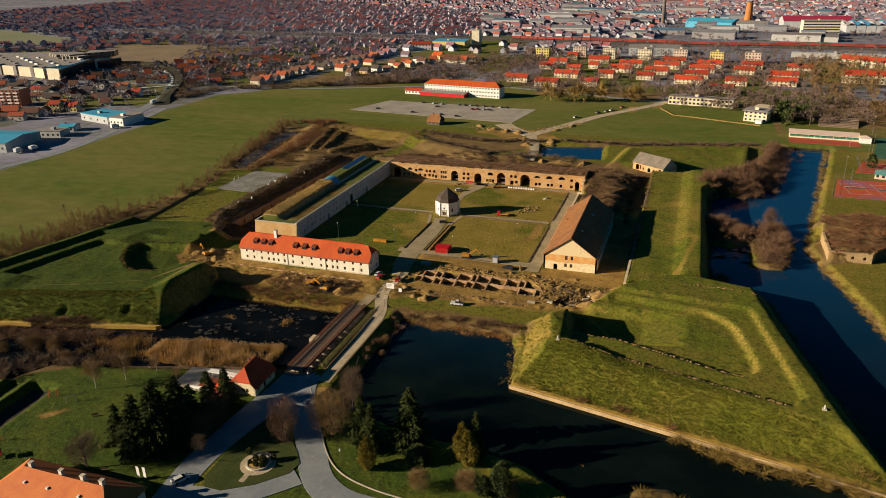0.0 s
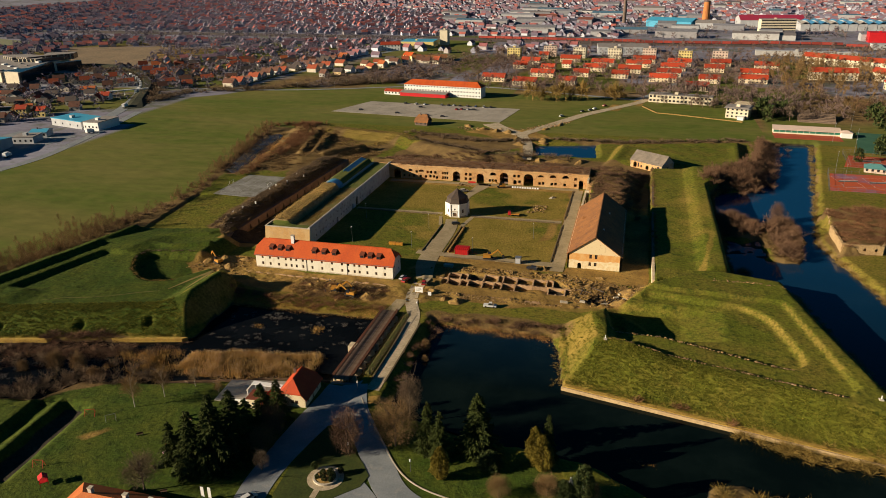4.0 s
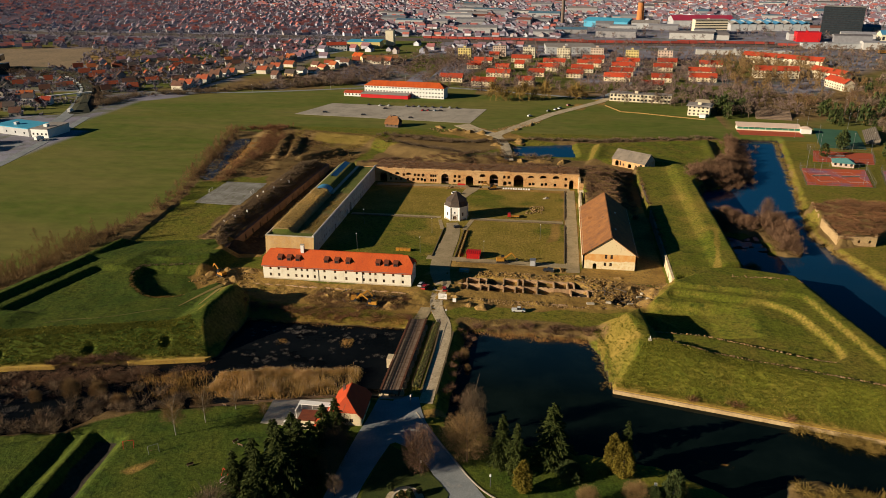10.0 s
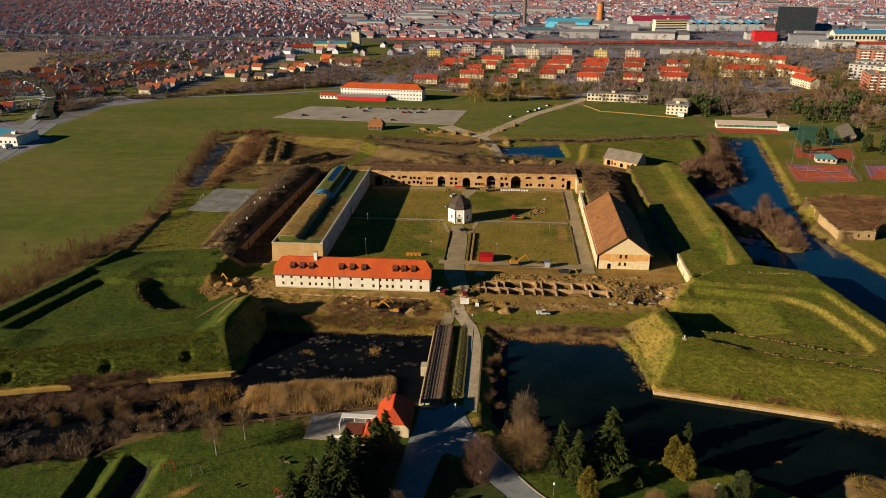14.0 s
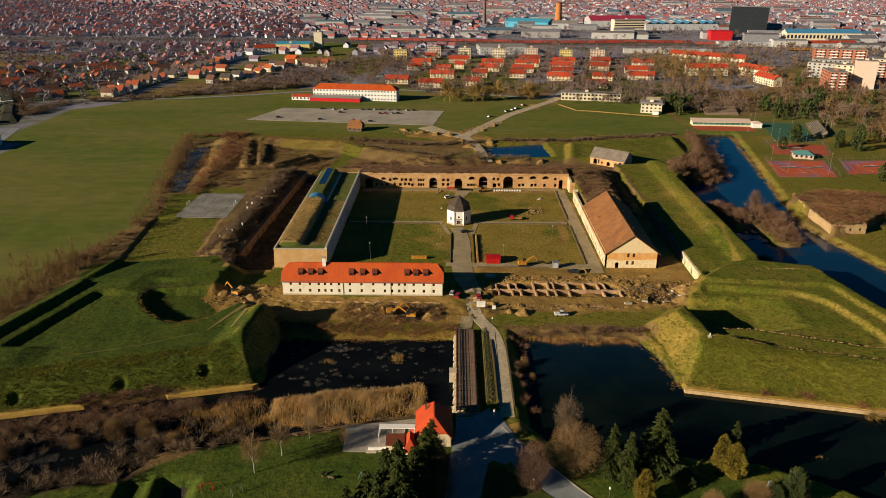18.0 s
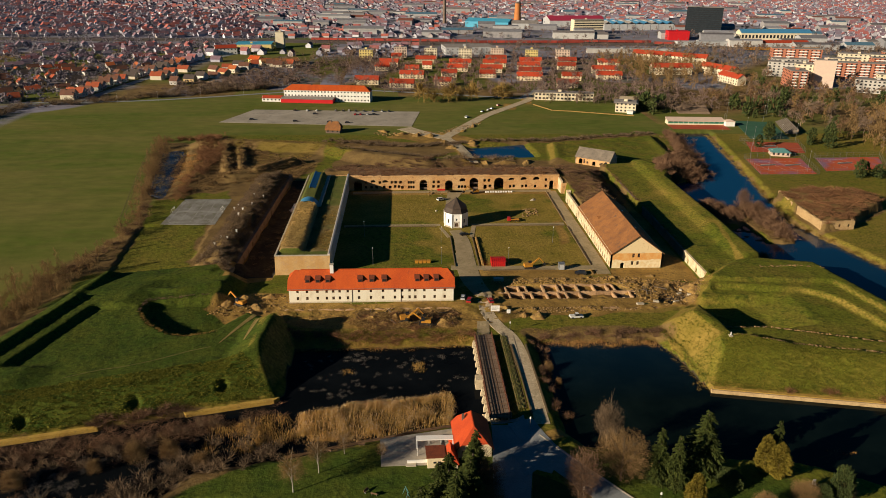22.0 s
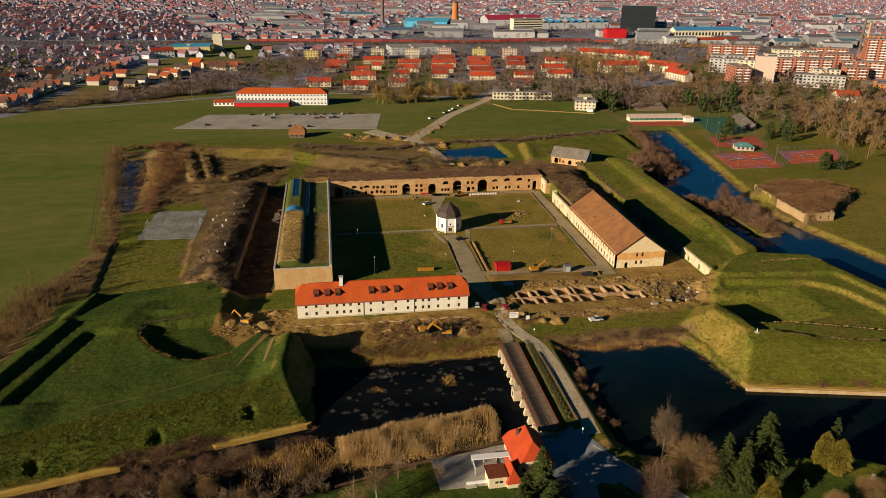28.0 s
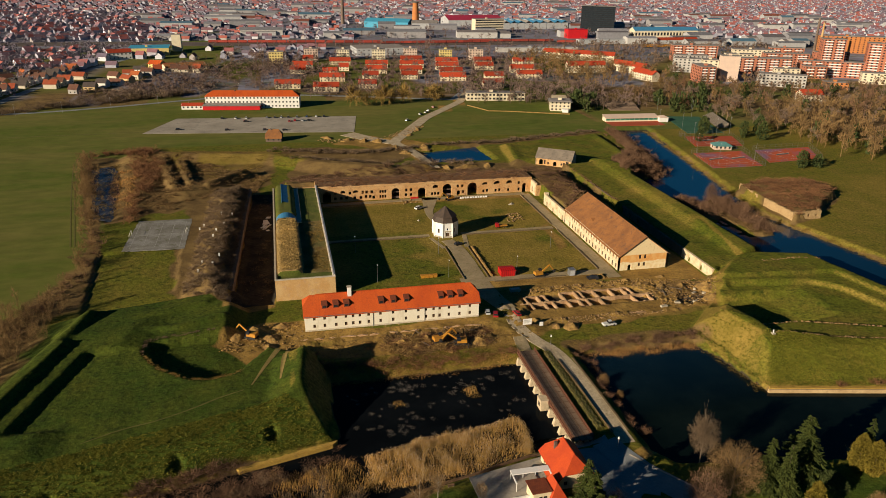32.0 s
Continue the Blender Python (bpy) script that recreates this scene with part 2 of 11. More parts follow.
M_BRICK_NEW = surf("cleaned_brick", (0.46, 0.27, 0.105), (0.52, 0.35, 0.165), 0.2, 3.0, 0.92, grain=0.18, c=(0.42, 0.28, 0.17))
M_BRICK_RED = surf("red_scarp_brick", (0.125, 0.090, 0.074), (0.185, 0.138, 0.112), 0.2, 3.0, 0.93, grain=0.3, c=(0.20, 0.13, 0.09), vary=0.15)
M_PALEWALL = surf("pale_limed_brick", (0.66, 0.61, 0.54), (0.56, 0.50, 0.43), 0.15, 2.0, 0.93, grain=0.2, c=(0.36, 0.28, 0.22))
M_STONE = surf("pale_stone", (0.52, 0.46, 0.36), (0.42, 0.36, 0.27), 0.5, 4.0, 0.9, grain=0.25, vary=0.15)
M_REVET = surf("sandy_revetment", (0.52, 0.38, 0.20), (0.42, 0.29, 0.15), 0.3, 3.0, 0.92, grain=0.25, c=(0.26, 0.18, 0.09))
# near-black colour stands for the missing light inside openings
M_UNLIT = surf("unlit_inside_black", (0.020, 0.016, 0.013), (0.030, 0.024, 0.018), 0.5, 3.0, 1.0, grain=0.2)
M_GLASS = surf("window_glass", (0.018, 0.020, 0.024), (0.030, 0.032, 0.036), 0.5, 1.0, 0.12, grain=0.05, spec=0.6)
M_FRAME = surf("brown_window_frame", (0.13, 0.065, 0.03), (0.17, 0.09, 0.04), 0.8, 6.0, 0.6, grain=0.15)
M_WHITE = surf("white_paint", (0.80, 0.79, 0.76), (0.74, 0.73, 0.70), 0.4, 4.0, 0.6, grain=0.06)
M_ASPHALT = surf("worn_asphalt", (0.195, 0.215, 0.228), (0.255, 0.272, 0.280), 0.12, 3.0, 0.7, grain=0.2, c=(0.30, 0.295, 0.28))
M_GRAVEL = surf("pale_gravel", (0.50, 0.41, 0.28), (0.38, 0.305, 0.20), 0.22, 1.5, 0.95, bump=0.08, grain=0.28, c=(0.28, 0.22, 0.13))
M_DIMTRACK = surf("trodden_grass", (0.130, 0.120, 0.030), (0.100, 0.100, 0.020), 0.5, 3.0, 0.95, grain=0.35)
M_LIT_EARTH = surf("sunlit_earth_tone", (0.26, 0.185, 0.060), (0.18, 0.145, 0.040), 0.5, 3.0, 0.95, grain=0.35)
M_PATH = surf("beaten_path", (0.35, 0.275, 0.165), (0.27, 0.212, 0.120), 0.15, 1.2, 0.95, bump=0.12, grain=0.22, c=(0.22, 0.18, 0.08))
M_YARD = surf("cracked_sports_concrete", (0.245, 0.240, 0.225), (0.165, 0.158, 0.135), 0.12, 2.0, 0.95, grain=0.28, c=(0.105, 0.110, 0.045), lohi=(0.42, 0.58))
M_FADEDLINE = surf("faded_line_paint", (0.40, 0.39, 0.37), (0.26, 0.255, 0.24), 0.8, 5.0, 0.9, grain=0.3)
# brown is mud; the blue-grey paints the sky reflected in the puddles
M_PUDDLE = surf("mud_with_sky_tint", (0.030, 0.048, 0.080), (0.095, 0.098, 0.110), 0.09, 1.2, 0.25, grain=0.4, c=(0.090, 0.058, 0.030), stretch=(1, 0.5, 1))
M_TILE_PALE = surf("sunned_roof_tile", (0.56, 0.165, 0.040), (0.48, 0.125, 0.035), 0.25, 5.0, 0.75, grain=0.25)
M_PARKING = surf("gravel_parking", (0.37, 0.33, 0.275), (0.28, 0.25, 0.205), 0.05, 1.5, 0.95, grain=0.15, c=(0.20, 0.185, 0.16))
M_TIMBER = surf("dark_timber", (0.10, 0.058, 0.032), (0.15, 0.090, 0.052), 0.8, 6.0, 0.8, grain=0.3, vary=0.25)
M_DECK = surf("deck_planks", (0.16, 0.110, 0.078), (0.21, 0.15, 0.105), 0.5, 6.0, 0.85, grain=0.25, vary=0.25)
M_RUSTWOOD = surf("rust_brown_timber", (0.155, 0.062, 0.034), (0.115, 0.050, 0.030), 0.8, 6.0, 0.75, grain=0.3, vary=0.15)
M_PIER = surf("sandy_pier_stone", (0.60, 0.49, 0.33), (0.50, 0.40, 0.26), 0.5, 3.0, 0.92, grain=0.2, c=(0.30, 0.23, 0.15))
# lawn colour darkened to hold the shade of the trees
M_LAWN = surf("lawn_with_painted_shade", (0.030, 0.046, 0.005), (0.048, 0.060, 0.008), 0.2, 2.0, 0.97, grain=0.35)
M_GREENCOURT = surf("green_court", (0.03, 0.10, 0.06), (0.04, 0.12, 0.07), 0.1, 2.0, 0.9, grain=0.1)
M_CLAY = surf("clay_court", (0.40, 0.075, 0.025), (0.32, 0.06, 0.03), 0.1, 3.0, 0.95, grain=0.15)
M_METAL = surf("galvanised_metal", (0.42, 0.43, 0.44), (0.34, 0.35, 0.36), 0.8, 6.0, 0.4, grain=0.12, metal=0.7)
M_BLUE = surf("blue_roof_sheet", (0.05, 0.20, 0.38), (0.07, 0.25, 0.43), 0.4, 3.0, 0.35, grain=0.12)
M_TEAL = surf("teal_walkway", (0.08, 0.22, 0.22), (0.11, 0.27, 0.26), 0.5, 3.0, 0.5, grain=0.15)
M_PINKPAD = surf("faded_pink_rubber", (0.34, 0.20, 0.22), (0.28, 0.16, 0.20), 0.6, 4.0, 0.8, grain=0.15)
M_RED = surf("red_tarpaulin", (0.50, 0.012, 0.012), (0.42, 0.012, 0.012), 0.6, 4.0, 0.55, grain=0.12)
M_DARKRED = surf("dark_red_seam", (0.24, 0.008, 0.010), (0.18, 0.008, 0.010), 0.6, 4.0, 0.6, grain=0.12)
M_POLE = surf("dark_steel_pole", (0.10, 0.10, 0.105), (0.14, 0.14, 0.145), 0.8, 5.0, 0.5, grain=0.15)
M_YELLOW = surf("machine_yellow", (0.48, 0.225, 0.025), (0.40, 0.175, 0.025), 0.8, 5.0, 0.5, grain=0.15, c=(0.30, 0.17, 0.05))
M_RUBBER = surf("black_rubber", (0.018, 0.018, 0.018), (0.030, 0.028, 0.026), 1.0, 8.0, 0.8, grain=0.2)
M_BERM = surf("straw_covered_berm", (0.52, 0.34, 0.070), (0.42, 0.26, 0.055), 0.3, 3.0, 0.95, bump=0.3, grain=0.35, c=(0.30, 0.21, 0.07))
M_SPOIL = surf("spoil_earth", (0.36, 0.222, 0.066), (0.22, 0.130, 0.045), 0.35, 2.5, 0.97, bump=0.2, grain=0.35, c=(0.10, 0.075, 0.05))
M_RUBBLE = surf("rubble_brick", (0.33, 0.205, 0.080), (0.20, 0.125, 0.055), 0.5, 4.0, 0.95, grain=0.3, c=(0.34, 0.27, 0.19), island=0.45)
M_FOUND = surf("dug_brickwork", (0.46, 0.300, 0.165), (0.33, 0.200, 0.105), 0.4, 4.0, 0.95, grain=0.3, c=(0.20, 0.125, 0.075), vary=0.2)
M_EDGING = surf("earthy_edging", (0.150, 0.105, 0.055), (0.105, 0.078, 0.045), 0.4, 4.0, 0.95, grain=0.3)
M_TWIG = leafy("bare_twigs", (0.095, 0.068, 0.046), (0.210, 0.150, 0.095))
M_TWIG_RED = leafy("reddish_scrub", (0.105, 0.062, 0.040), (0.210, 0.125, 0.075))
M_TWIG_RUST = leafy("rusty_scrub", (0.130, 0.062, 0.034), (0.270, 0.145, 0.070))
M_TWIG_TAN = leafy("tan_twigs", (0.135, 0.088, 0.040), (0.265, 0.170, 0.076))
M_REED = leafy("dry_reed", (0.31, 0.185, 0.055), (0.55, 0.35, 0.115))
M_PLUME = leafy("reed_plumes", (0.36, 0.26, 0.16), (0.54, 0.41, 0.27))
M_GREYWEED = leafy("frosted_weed", (0.085, 0.082, 0.080), (0.190, 0.170, 0.150))
M_RUSTREED = leafy("rusty_reed", (0.28, 0.145, 0.050), (0.46, 0.27, 0.095))
M_LOWTUFT = leafy("short_grass_tufts", (0.030, 0.050, 0.008), (0.085, 0.095, 0.016))
M_TUFT = leafy("rough_grass", (0.070, 0.094, 0.009), (0.215, 0.195, 0.028))
M_STRAWTUFT = leafy("golden_straw", (0.36, 0.24, 0.075), (0.60, 0.42, 0.16))
M_ROOTS = leafy("dug_out_roots", (0.15, 0.092, 0.034), (0.36, 0.235, 0.090))
M_DRYTUFT = leafy("dry_grass", (0.17, 0.118, 0.030), (0.30, 0.205, 0.058))
M_CONIFER = leafy("spruce_needles", (0.022, 0.036, 0.009), (0.066, 0.080, 0.017))
M_THUJA = leafy("thuja_scale_leaves", (0.110, 0.095, 0.012), (0.200, 0.150, 0.024))
M_GREENTREE = leafy("evergreen_leaves", (0.030, 0.050, 0.016), (0.070, 0.085, 0.026))
M_WILLOW = leafy("willow_twigs", (0.20, 0.135, 0.040), (0.30, 0.20, 0.065))
M_BARK = surf("bark", (0.075, 0.058, 0.044), (0.12, 0.095, 0.075), 0.8, 6.0, 0.95, grain=0.35)
M_BIRCH = surf("pale_bark", (0.40, 0.37, 0.32), (0.28, 0.25, 0.21), 0.9, 5.0, 0.9, grain=0.3)

# ---- building helpers ----
class Geo:
    """Vertices and faces of one mesh."""

    def __init__(self):
        self.v, self.f = [], []

    def face(self, *pts):
        n = len(self.v)
        self.v += [tuple(p) for p in pts]
        self.f.append(tuple(range(n, n + len(pts))))
        return self

    def box(self, x0, y0, z0, x1, y1, z1):
        n = len(self.v)
        self.v += [(x0, y0, z0), (x1, y0, z0), (x1, y1, z0), (x0, y1, z0), (x0, y0, z1), (x1, y0, z1), (x1, y1, z1), (x0, y1, z1)]
        self.f += [tuple(n + i for i in q) for q in ((0, 3, 2, 1), (4, 5, 6, 7), (0, 1, 5, 4), (1, 2, 6, 5), (2, 3, 7, 6), (3, 0, 4, 7))]
        return self

    def prism(self, poly, z0, z1, top=None):
        """A closed block over a plan outline (anticlockwise); top: an outline for the upper face."""
        n, k = len(self.v), len(poly)
        self.v += [(x, y, z0) for x, y in poly] + [(x, y, z1) for x, y in (top or poly)]
        self.f += [tuple(n + i for i in reversed(range(k))), tuple(n + k + i for i in range(k))]
        self.f += [(n + i, n + (i + 1) % k, n + k + (i + 1) % k, n + k + i) for i in range(k)]
        return self

    def tube(self, a, b, r0, r1, n=6):
        a, b = Vector(a), Vector(b)
        d = (b - a).normalized()
        u = d.orthogonal().normalized()
        w = d.cross(u)
        k = len(self.v)
        for c, r in ((a, r0), (b, r1)):
            self.v += [tuple(c + (u * math.cos(2 * math.pi * i / n) + w * math.sin(2 * math.pi * i / n)) * r) for i in range(n)]
        self.f += [(k + i, k + (i + 1) % n, k + n + (i + 1) % n, k + n + i) for i in range(n)]
        self.f += [tuple(k + i for i in reversed(range(n))), tuple(k + n + i for i in range(n))]
        return self

    def loft(self, rings, close=True):
        n, k = len(self.v), len(rings[0])
        for r in rings:
            self.v += [tuple(p) for p in r]
        for j in range(len(rings) - 1):
            self.f += [(n + j * k + i, n + j * k + (i + 1) % k, n + (j + 1) * k + (i + 1) % k, n + (j + 1) * k + i) for i in range(k)]
        if close:
            self.f += [tuple(n + i for i in reversed(range(k))), tuple(n + (len(rings) - 1) * k + i for i in range(k))]
        return self

    def move(self, m):
        self.v = [tuple(m @ Vector(p)) for p in self.v]
        return self

    def add(self, other, m=None):
        n = len(self.v)
        self.v += [tuple(m @ Vector(p)) for p in other.v] if m else other.v
        self.f += [tuple(n + i for i in q) for q in other.f]
        return self

    def mesh(self, name, mat, smooth=False):
        me = bpy.data.meshes.new(name)
        me.from_pydata(self.v, [], self.f)
        me.materials.append(mat)
        if smooth:
            me.polygons.foreach_set("use_smooth", [True] * len(me.polygons))
        me.update()
        return me


def part(name, geo, material, parent, label="", smooth=False):
    """One mesh object under a thing or under a part."""
    ob = new(name, geo if isinstance(geo, bpy.types.Mesh) else geo.mesh(name, material, smooth))
    ob.parent = parent
    if label:
        ob["label"] = label
    return ob


def thing(name, label, category, place=None, group="", kind=""):
    ob = new(name)
    ob.empty_display_size = 1.0
    if place is not None:
        ob.matrix_basis = place
    return tagged(ob, label, category, group, kind)


def solid(name, geo, material, label, category, place=None, group="", kind="", smooth=False):
    """A thing that is one mesh."""
    ob = new(name, geo if isinstance(geo, bpy.types.Mesh) else geo.mesh(name, material, smooth))
    if place is not None:
        ob.matrix_basis = place
    return tagged(ob, label, category, group, kind)


def fast_mesh(name, verts, tris, material):
    """A mesh of many triangles from arrays."""
    me = bpy.data.meshes.new(name)
    me.vertices.add(len(verts))
    me.vertices.foreach_set("co", np.asarray(verts, np.float32).ravel())
    me.loops.add(len(tris) * 3)
    me.loops.foreach_set("vertex_index", np.asarray(tris, np.int32).ravel())
    me.polygons.add(len(tris))
    me.polygons.foreach_set("loop_start", np.arange(0, len(tris) * 3, 3, dtype=np.int32))
    me.polygons.foreach_set("loop_total", np.full(len(tris), 3, np.int32))
    me.polygons.foreach_set("use_smooth", np.zeros(len(tris), bool))
    me.materials.append(material)
    me.update(calc_edges=True)
    return me


def holed_wall(length, height, thick, holes, z0=0.0):
    """A wall along x, its face at y = 0 and its back at y = thick, with openings (x0, z0, x1, z1, arched) cut right through."""
    g = Geo()
    xs = sorted({0.0, length, *[h[0] for h in holes], *[h[2] for h in holes]})
    zs = sorted({z0, height, *[h[1] for h in holes], *[h[3] for h in holes]})
    for a, b in zip(xs, xs[1:]):
        run = None
        for c, d in zip(zs, zs[1:]):
            mx, mz = (a + b) / 2, (c + d) / 2
            void = any(h[0] < mx < h[2] and h[1] < mz < h[3] for h in holes)
            if not void:
                run = (run[0], d) if run else (c, d)
            if run and (void or d == zs[-1]):
                g.face((a, 0, run[0]), (b, 0, run[0]), (b, 0, run[1]), (a, 0, run[1]))
                g.face((b, thick, run[0]), (a, thick, run[0]), (a, thick, run[1]), (b, thick, run[1]))
                run = None
    for h in holes:
        x0, a, x1, b = h[:4]
        g.face((x0, 0, a), (x0, thick, a), (x0, thick, b), (x0, 0, b))
        g.face((x1, thick, a), (x1, 0, a), (x1, 0, b), (x1, thick, b))
        g.face((x0, 0, a), (x1, 0, a), (x1, thick, a), (x0, thick, a))
        g.face((x0, thick, b), (x1, thick, b), (x1, 0, b), (x0, 0, b))
        if len(h) > 4 and h[4]:
            r, cx = (x1 - x0) / 2, (x0 + x1) / 2
            rise = min(r, h[4] * r)
            arc = [(cx + r * math.cos(math.pi * i / 10), b - rise + rise * math.sin(math.pi * i / 10)) for i in range(11)]
            for (px, pz), (qx, qz) in zip(arc, arc[1:]):
                g.face((qx, 0.004, qz), (px, 0.004, pz), (px, 0.004, b), (qx, 0.004, b))
                g.face((px, 0.004, pz), (qx, 0.004, qz), (qx, thick, qz), (px, thick, pz))
    g.face((0, 0, height), (length, 0, height), (length, thick, height), (0, thick, height))
    g.face((0, thick, z0), (0, 0, z0), (0, 0, height), (0, thick, height))
    g.face((length, 0, z0), (length, thick, z0), (length, thick, height), (length, 0, height))
    return g


def gable_roof(x0, y0, x1, y1, z, ridge, over=0.5, along="x", clip=0.0, thick=0.25):
    """A pitched roof slab over a rectangle, with overhang; clip: share of the pitch that is hipped at both ends (1: a full hip)."""
    if along == "y":
        g = gable_roof(y0, x0, y1, x1, z, ridge, over, "x", clip, thick)
        g.v = [(b, a, c) for a, b, c in g.v]
        g.f = [tuple(reversed(q)) for q in g.f]
        return g
    g = Geo()
    my, half = (y0 + y1) / 2, (y1 - y0) / 2
    slope = (ridge - z) / half
    e = z - slope * over
    X0, X1, Y0, Y1 = x0 - over, x1 + over, y0 - over, y1 + over
    zc = ridge - (ridge - z) * clip
    yc = half * clip * (1 if clip < 1 else (half + over) / half)
    ec = zc if clip < 1 else e
    run = (ridge - ec) / slope * 0.9
    def shell(dz):
        L, R = (X0 + run, my, ridge + dz), (X1 - run, my, ridge + dz)
        l0, l1, r0, r1 = (X0, my - yc, ec + dz), (X0, my + yc, ec + dz), (X1, my - yc, ec + dz), (X1, my + yc, ec + dz)
        a, b, c, d = (X0, Y0, e + dz), (X1, Y0, e + dz), (X1, Y1, e + dz), (X0, Y1, e + dz)
        if clip == 0:
            return [[a, b, R, L], [c, d, L, R]], [a, b, R, c, d, L]
        if clip >= 1:
            return [[a, b, R, L], [c, d, L, R], [d, a, L], [b, c, R]], [a, b, c, d]
        return [[a, b, r0, R, L, l0], [c, d, l1, L, R, r1], [l1, l0, L], [r0, r1, R]], [a, b, r0, r1, c, d, l1, l0]
    top, rim = shell(0.0)
    low, rim2 = shell(-thick)
    for q in top:
        g.face(*q)
    for q in low:
        g.face(*reversed(q))
    for i in range(len(rim)):
        j = (i + 1) % len(rim)
        g.face(rim2[i], rim2[j], rim[j], rim[i])
    return g


def inside(X, Y, poly):
    hit = np.zeros(X.shape, bool)
    for (x0, y0), (x1, y1) in zip(poly, poly[1:] + poly[:1]):
        if y0 != y1:
            hit ^= ((y0 > Y) != (y1 > Y)) & (X < (x1 - x0) * (Y - y0) / (y1 - y0) + x0)
    return hit


def line_dist(X, Y, line):
    best = np.full(X.shape, 1e9)
    for (x0, y0), (x1, y1) in zip(line, line[1:]):
        dx, dy = x1 - x0, y1 - y0
        t = np.clip(((X - x0) * dx + (Y - y0) * dy) / (dx * dx + dy * dy), 0, 1)
        best = np.minimum(best, np.hypot(X - x0 - t * dx, Y - y0 - t * dy))
    return best


def signed(X, Y, poly):
    """Distance to an outline, positive inside."""
    return np.where(inside(X, Y, poly), 1, -1) * line_dist(X, Y, poly + poly[:1])


def smooth_noise(X, Y, size, seed):
    """Value noise on arrays."""
    rs = np.random.RandomState(seed)
    table = rs.rand(256, 256)
    fx, fy = X / size, Y / size
    i, j = np.floor(fx).astype(int), np.floor(fy).astype(int)
    u, v = fx - i, fy - j
    u, v = u * u * (3 - 2 * u), v * v * (3 - 2 * v)
    t = lambda a, b: table[a % 256, b % 256]
    return (t(i, j) * (1 - u) + t(i + 1, j) * u) * (1 - v) + (t(i, j + 1) * (1 - u) + t(i + 1, j + 1) * u) * v - 0.5

# ---- ground ----
WATER = -2.4
MOAT_WEST = [(78, -33), (5, -33), (7.5, -62), (4, -66.5), (-26, -72.5), (-40, -75.5), (-69, -84.5), (-125, -98.5), (-260, -130), (-260, -190), (-120, -145), (-62, -122), (-20, -110), (-13, -98.5), (5, -95), (33, -87), (57, -80), (78, -78)]
MOAT_EAST = [(92, -32), (137, -33), (144.8, -65), (256, -88.5), (238, -15), (229, 28), (211, 38), (208.5, 55), (208.2, 130), (209.5, 158), (217, 165), (234.6, 170), (256, 291), (285, 291), (261, 157), (248.6, 89.4), (268, 5), (290, -70), (312, -140), (335, -210), (240, -170), (175, -111), (157, -101), (137, -97.5), (118, -96.5), (98, -90), (92, -82)]
POND_NORTH = [(92, 252), (96, 225), (136, 225), (133, 262)]
POND_WEST = [(-122, 242), (-108, 250), (-98, 205), (-92, 140), (-101, 146)]
ISLAND = [(226, 65), (238, 62), (244, 92), (240, 121), (230, 116), (225, 91)]
SPIT = [(187, -116), (189, -104), (197, -103), (205, -107), (213, -107), (219, -117), (202, -130), (189, -126)]
ISLET = [(206, 113), (207, 88), (215, 84), (227, 92), (225, 110), (214, 114)]
MARSH = [(205, 88), (206, 68), (229, 64), (229, 94)]
BASTION_W = [(-92, 22), (-125, -97.5), (4.5, -65.5), (6.8, -34), (0, -18), (-22, -6), (-20, 22), (-34, 36), (-70, 28)]
BASTION_E = [(139, -26), (144.8, -64.7), (256, -88), (238, -15), (229, 26), (203, 33), (186, 30), (166, 12), (158, -8)]
SCARP_PLAT = [(-47, 36), (-28.9, 18), (-23.6, 168), (-44, 172)]
RAMPART_E = [(174, 14), (207, 27), (207.0, 55), (206.6, 152), (213, 164), (203, 192), (172, 190)]
RAVELIN_N = [(139, 198), (148, 259), (240, 283), (232, 172), (216, 164), (203, 172), (196, 194), (178, 206)]
RAVELIN_E = [(258, 127), (256, 71), (275, 77), (292, 92), (309, 104), (316, 119), (309, 133), (280, 137)]
DIG = [(78, -24), (-22, -18), (-22, 4), (0, 6), (0, -2), (66, -2), (78, 22), (134, 24), (172, 12), (160, -14), (140, -14), (100, -12)]
FACE_S = ([0, 1.5, 3.5, 14.5, 16.5, 23, 60], [-1.3, -0.9, -0.2, 6.9, 7.4, 9.3, 9.3])
FACE_W = ([0, 11, 17, 21.0, 22.4, 28.8, 30.2, 60, 90], [0, 3.0, 7.6, 8.2, 6.3, 6.2, 4.5, 4.9, 5.2])
FACE_F = ([0, 1.5, 3, 11.2, 12.6, 60], [-1.3, -0.9, 0.0, 8.2, 8.9, 8.9])
FACE_G = ([0, 1.0, 9.0, 10.4, 60], [-1.3, -0.6, 8.7, 9.2, 9.2])
FACE_E = ([0, 1, 8.2, 9.5, 66, 84], [-1.6, -0.6, 6.5, 6.8, 6.8, 8.9])
YARD_B = [(155.5, -10), (157.6, -46.9), (164.8, -47.4), (199.3, -56.2), (229, -64.2), (233.6, -58), (220.8, 0.6), (206, 2), (172, 5), (160, -4)]
YARD_C = [(156, -10), (158.0, -36.2), (175.7, -36.4), (194.4, -42.6), (209.2, -48.0), (216.6, -49.3), (221.1, -44.8), (221.6, -38.5), (216.0, -16.0), (212.3, -9.6), (206, -4.5), (172, 1), (162, -5)]
PIT_W = [(-53.5, -13.3), (-53.1, -5.6), (-41.7, -2.6), (-29.7, -0.5), (-18, 4), (-8, -2), (-9, -12), (-15.5, -21.5), (-21.7, -31.0), (-29.6, -34.4), (-37.6, -32.4), (-46.3, -24.5)]


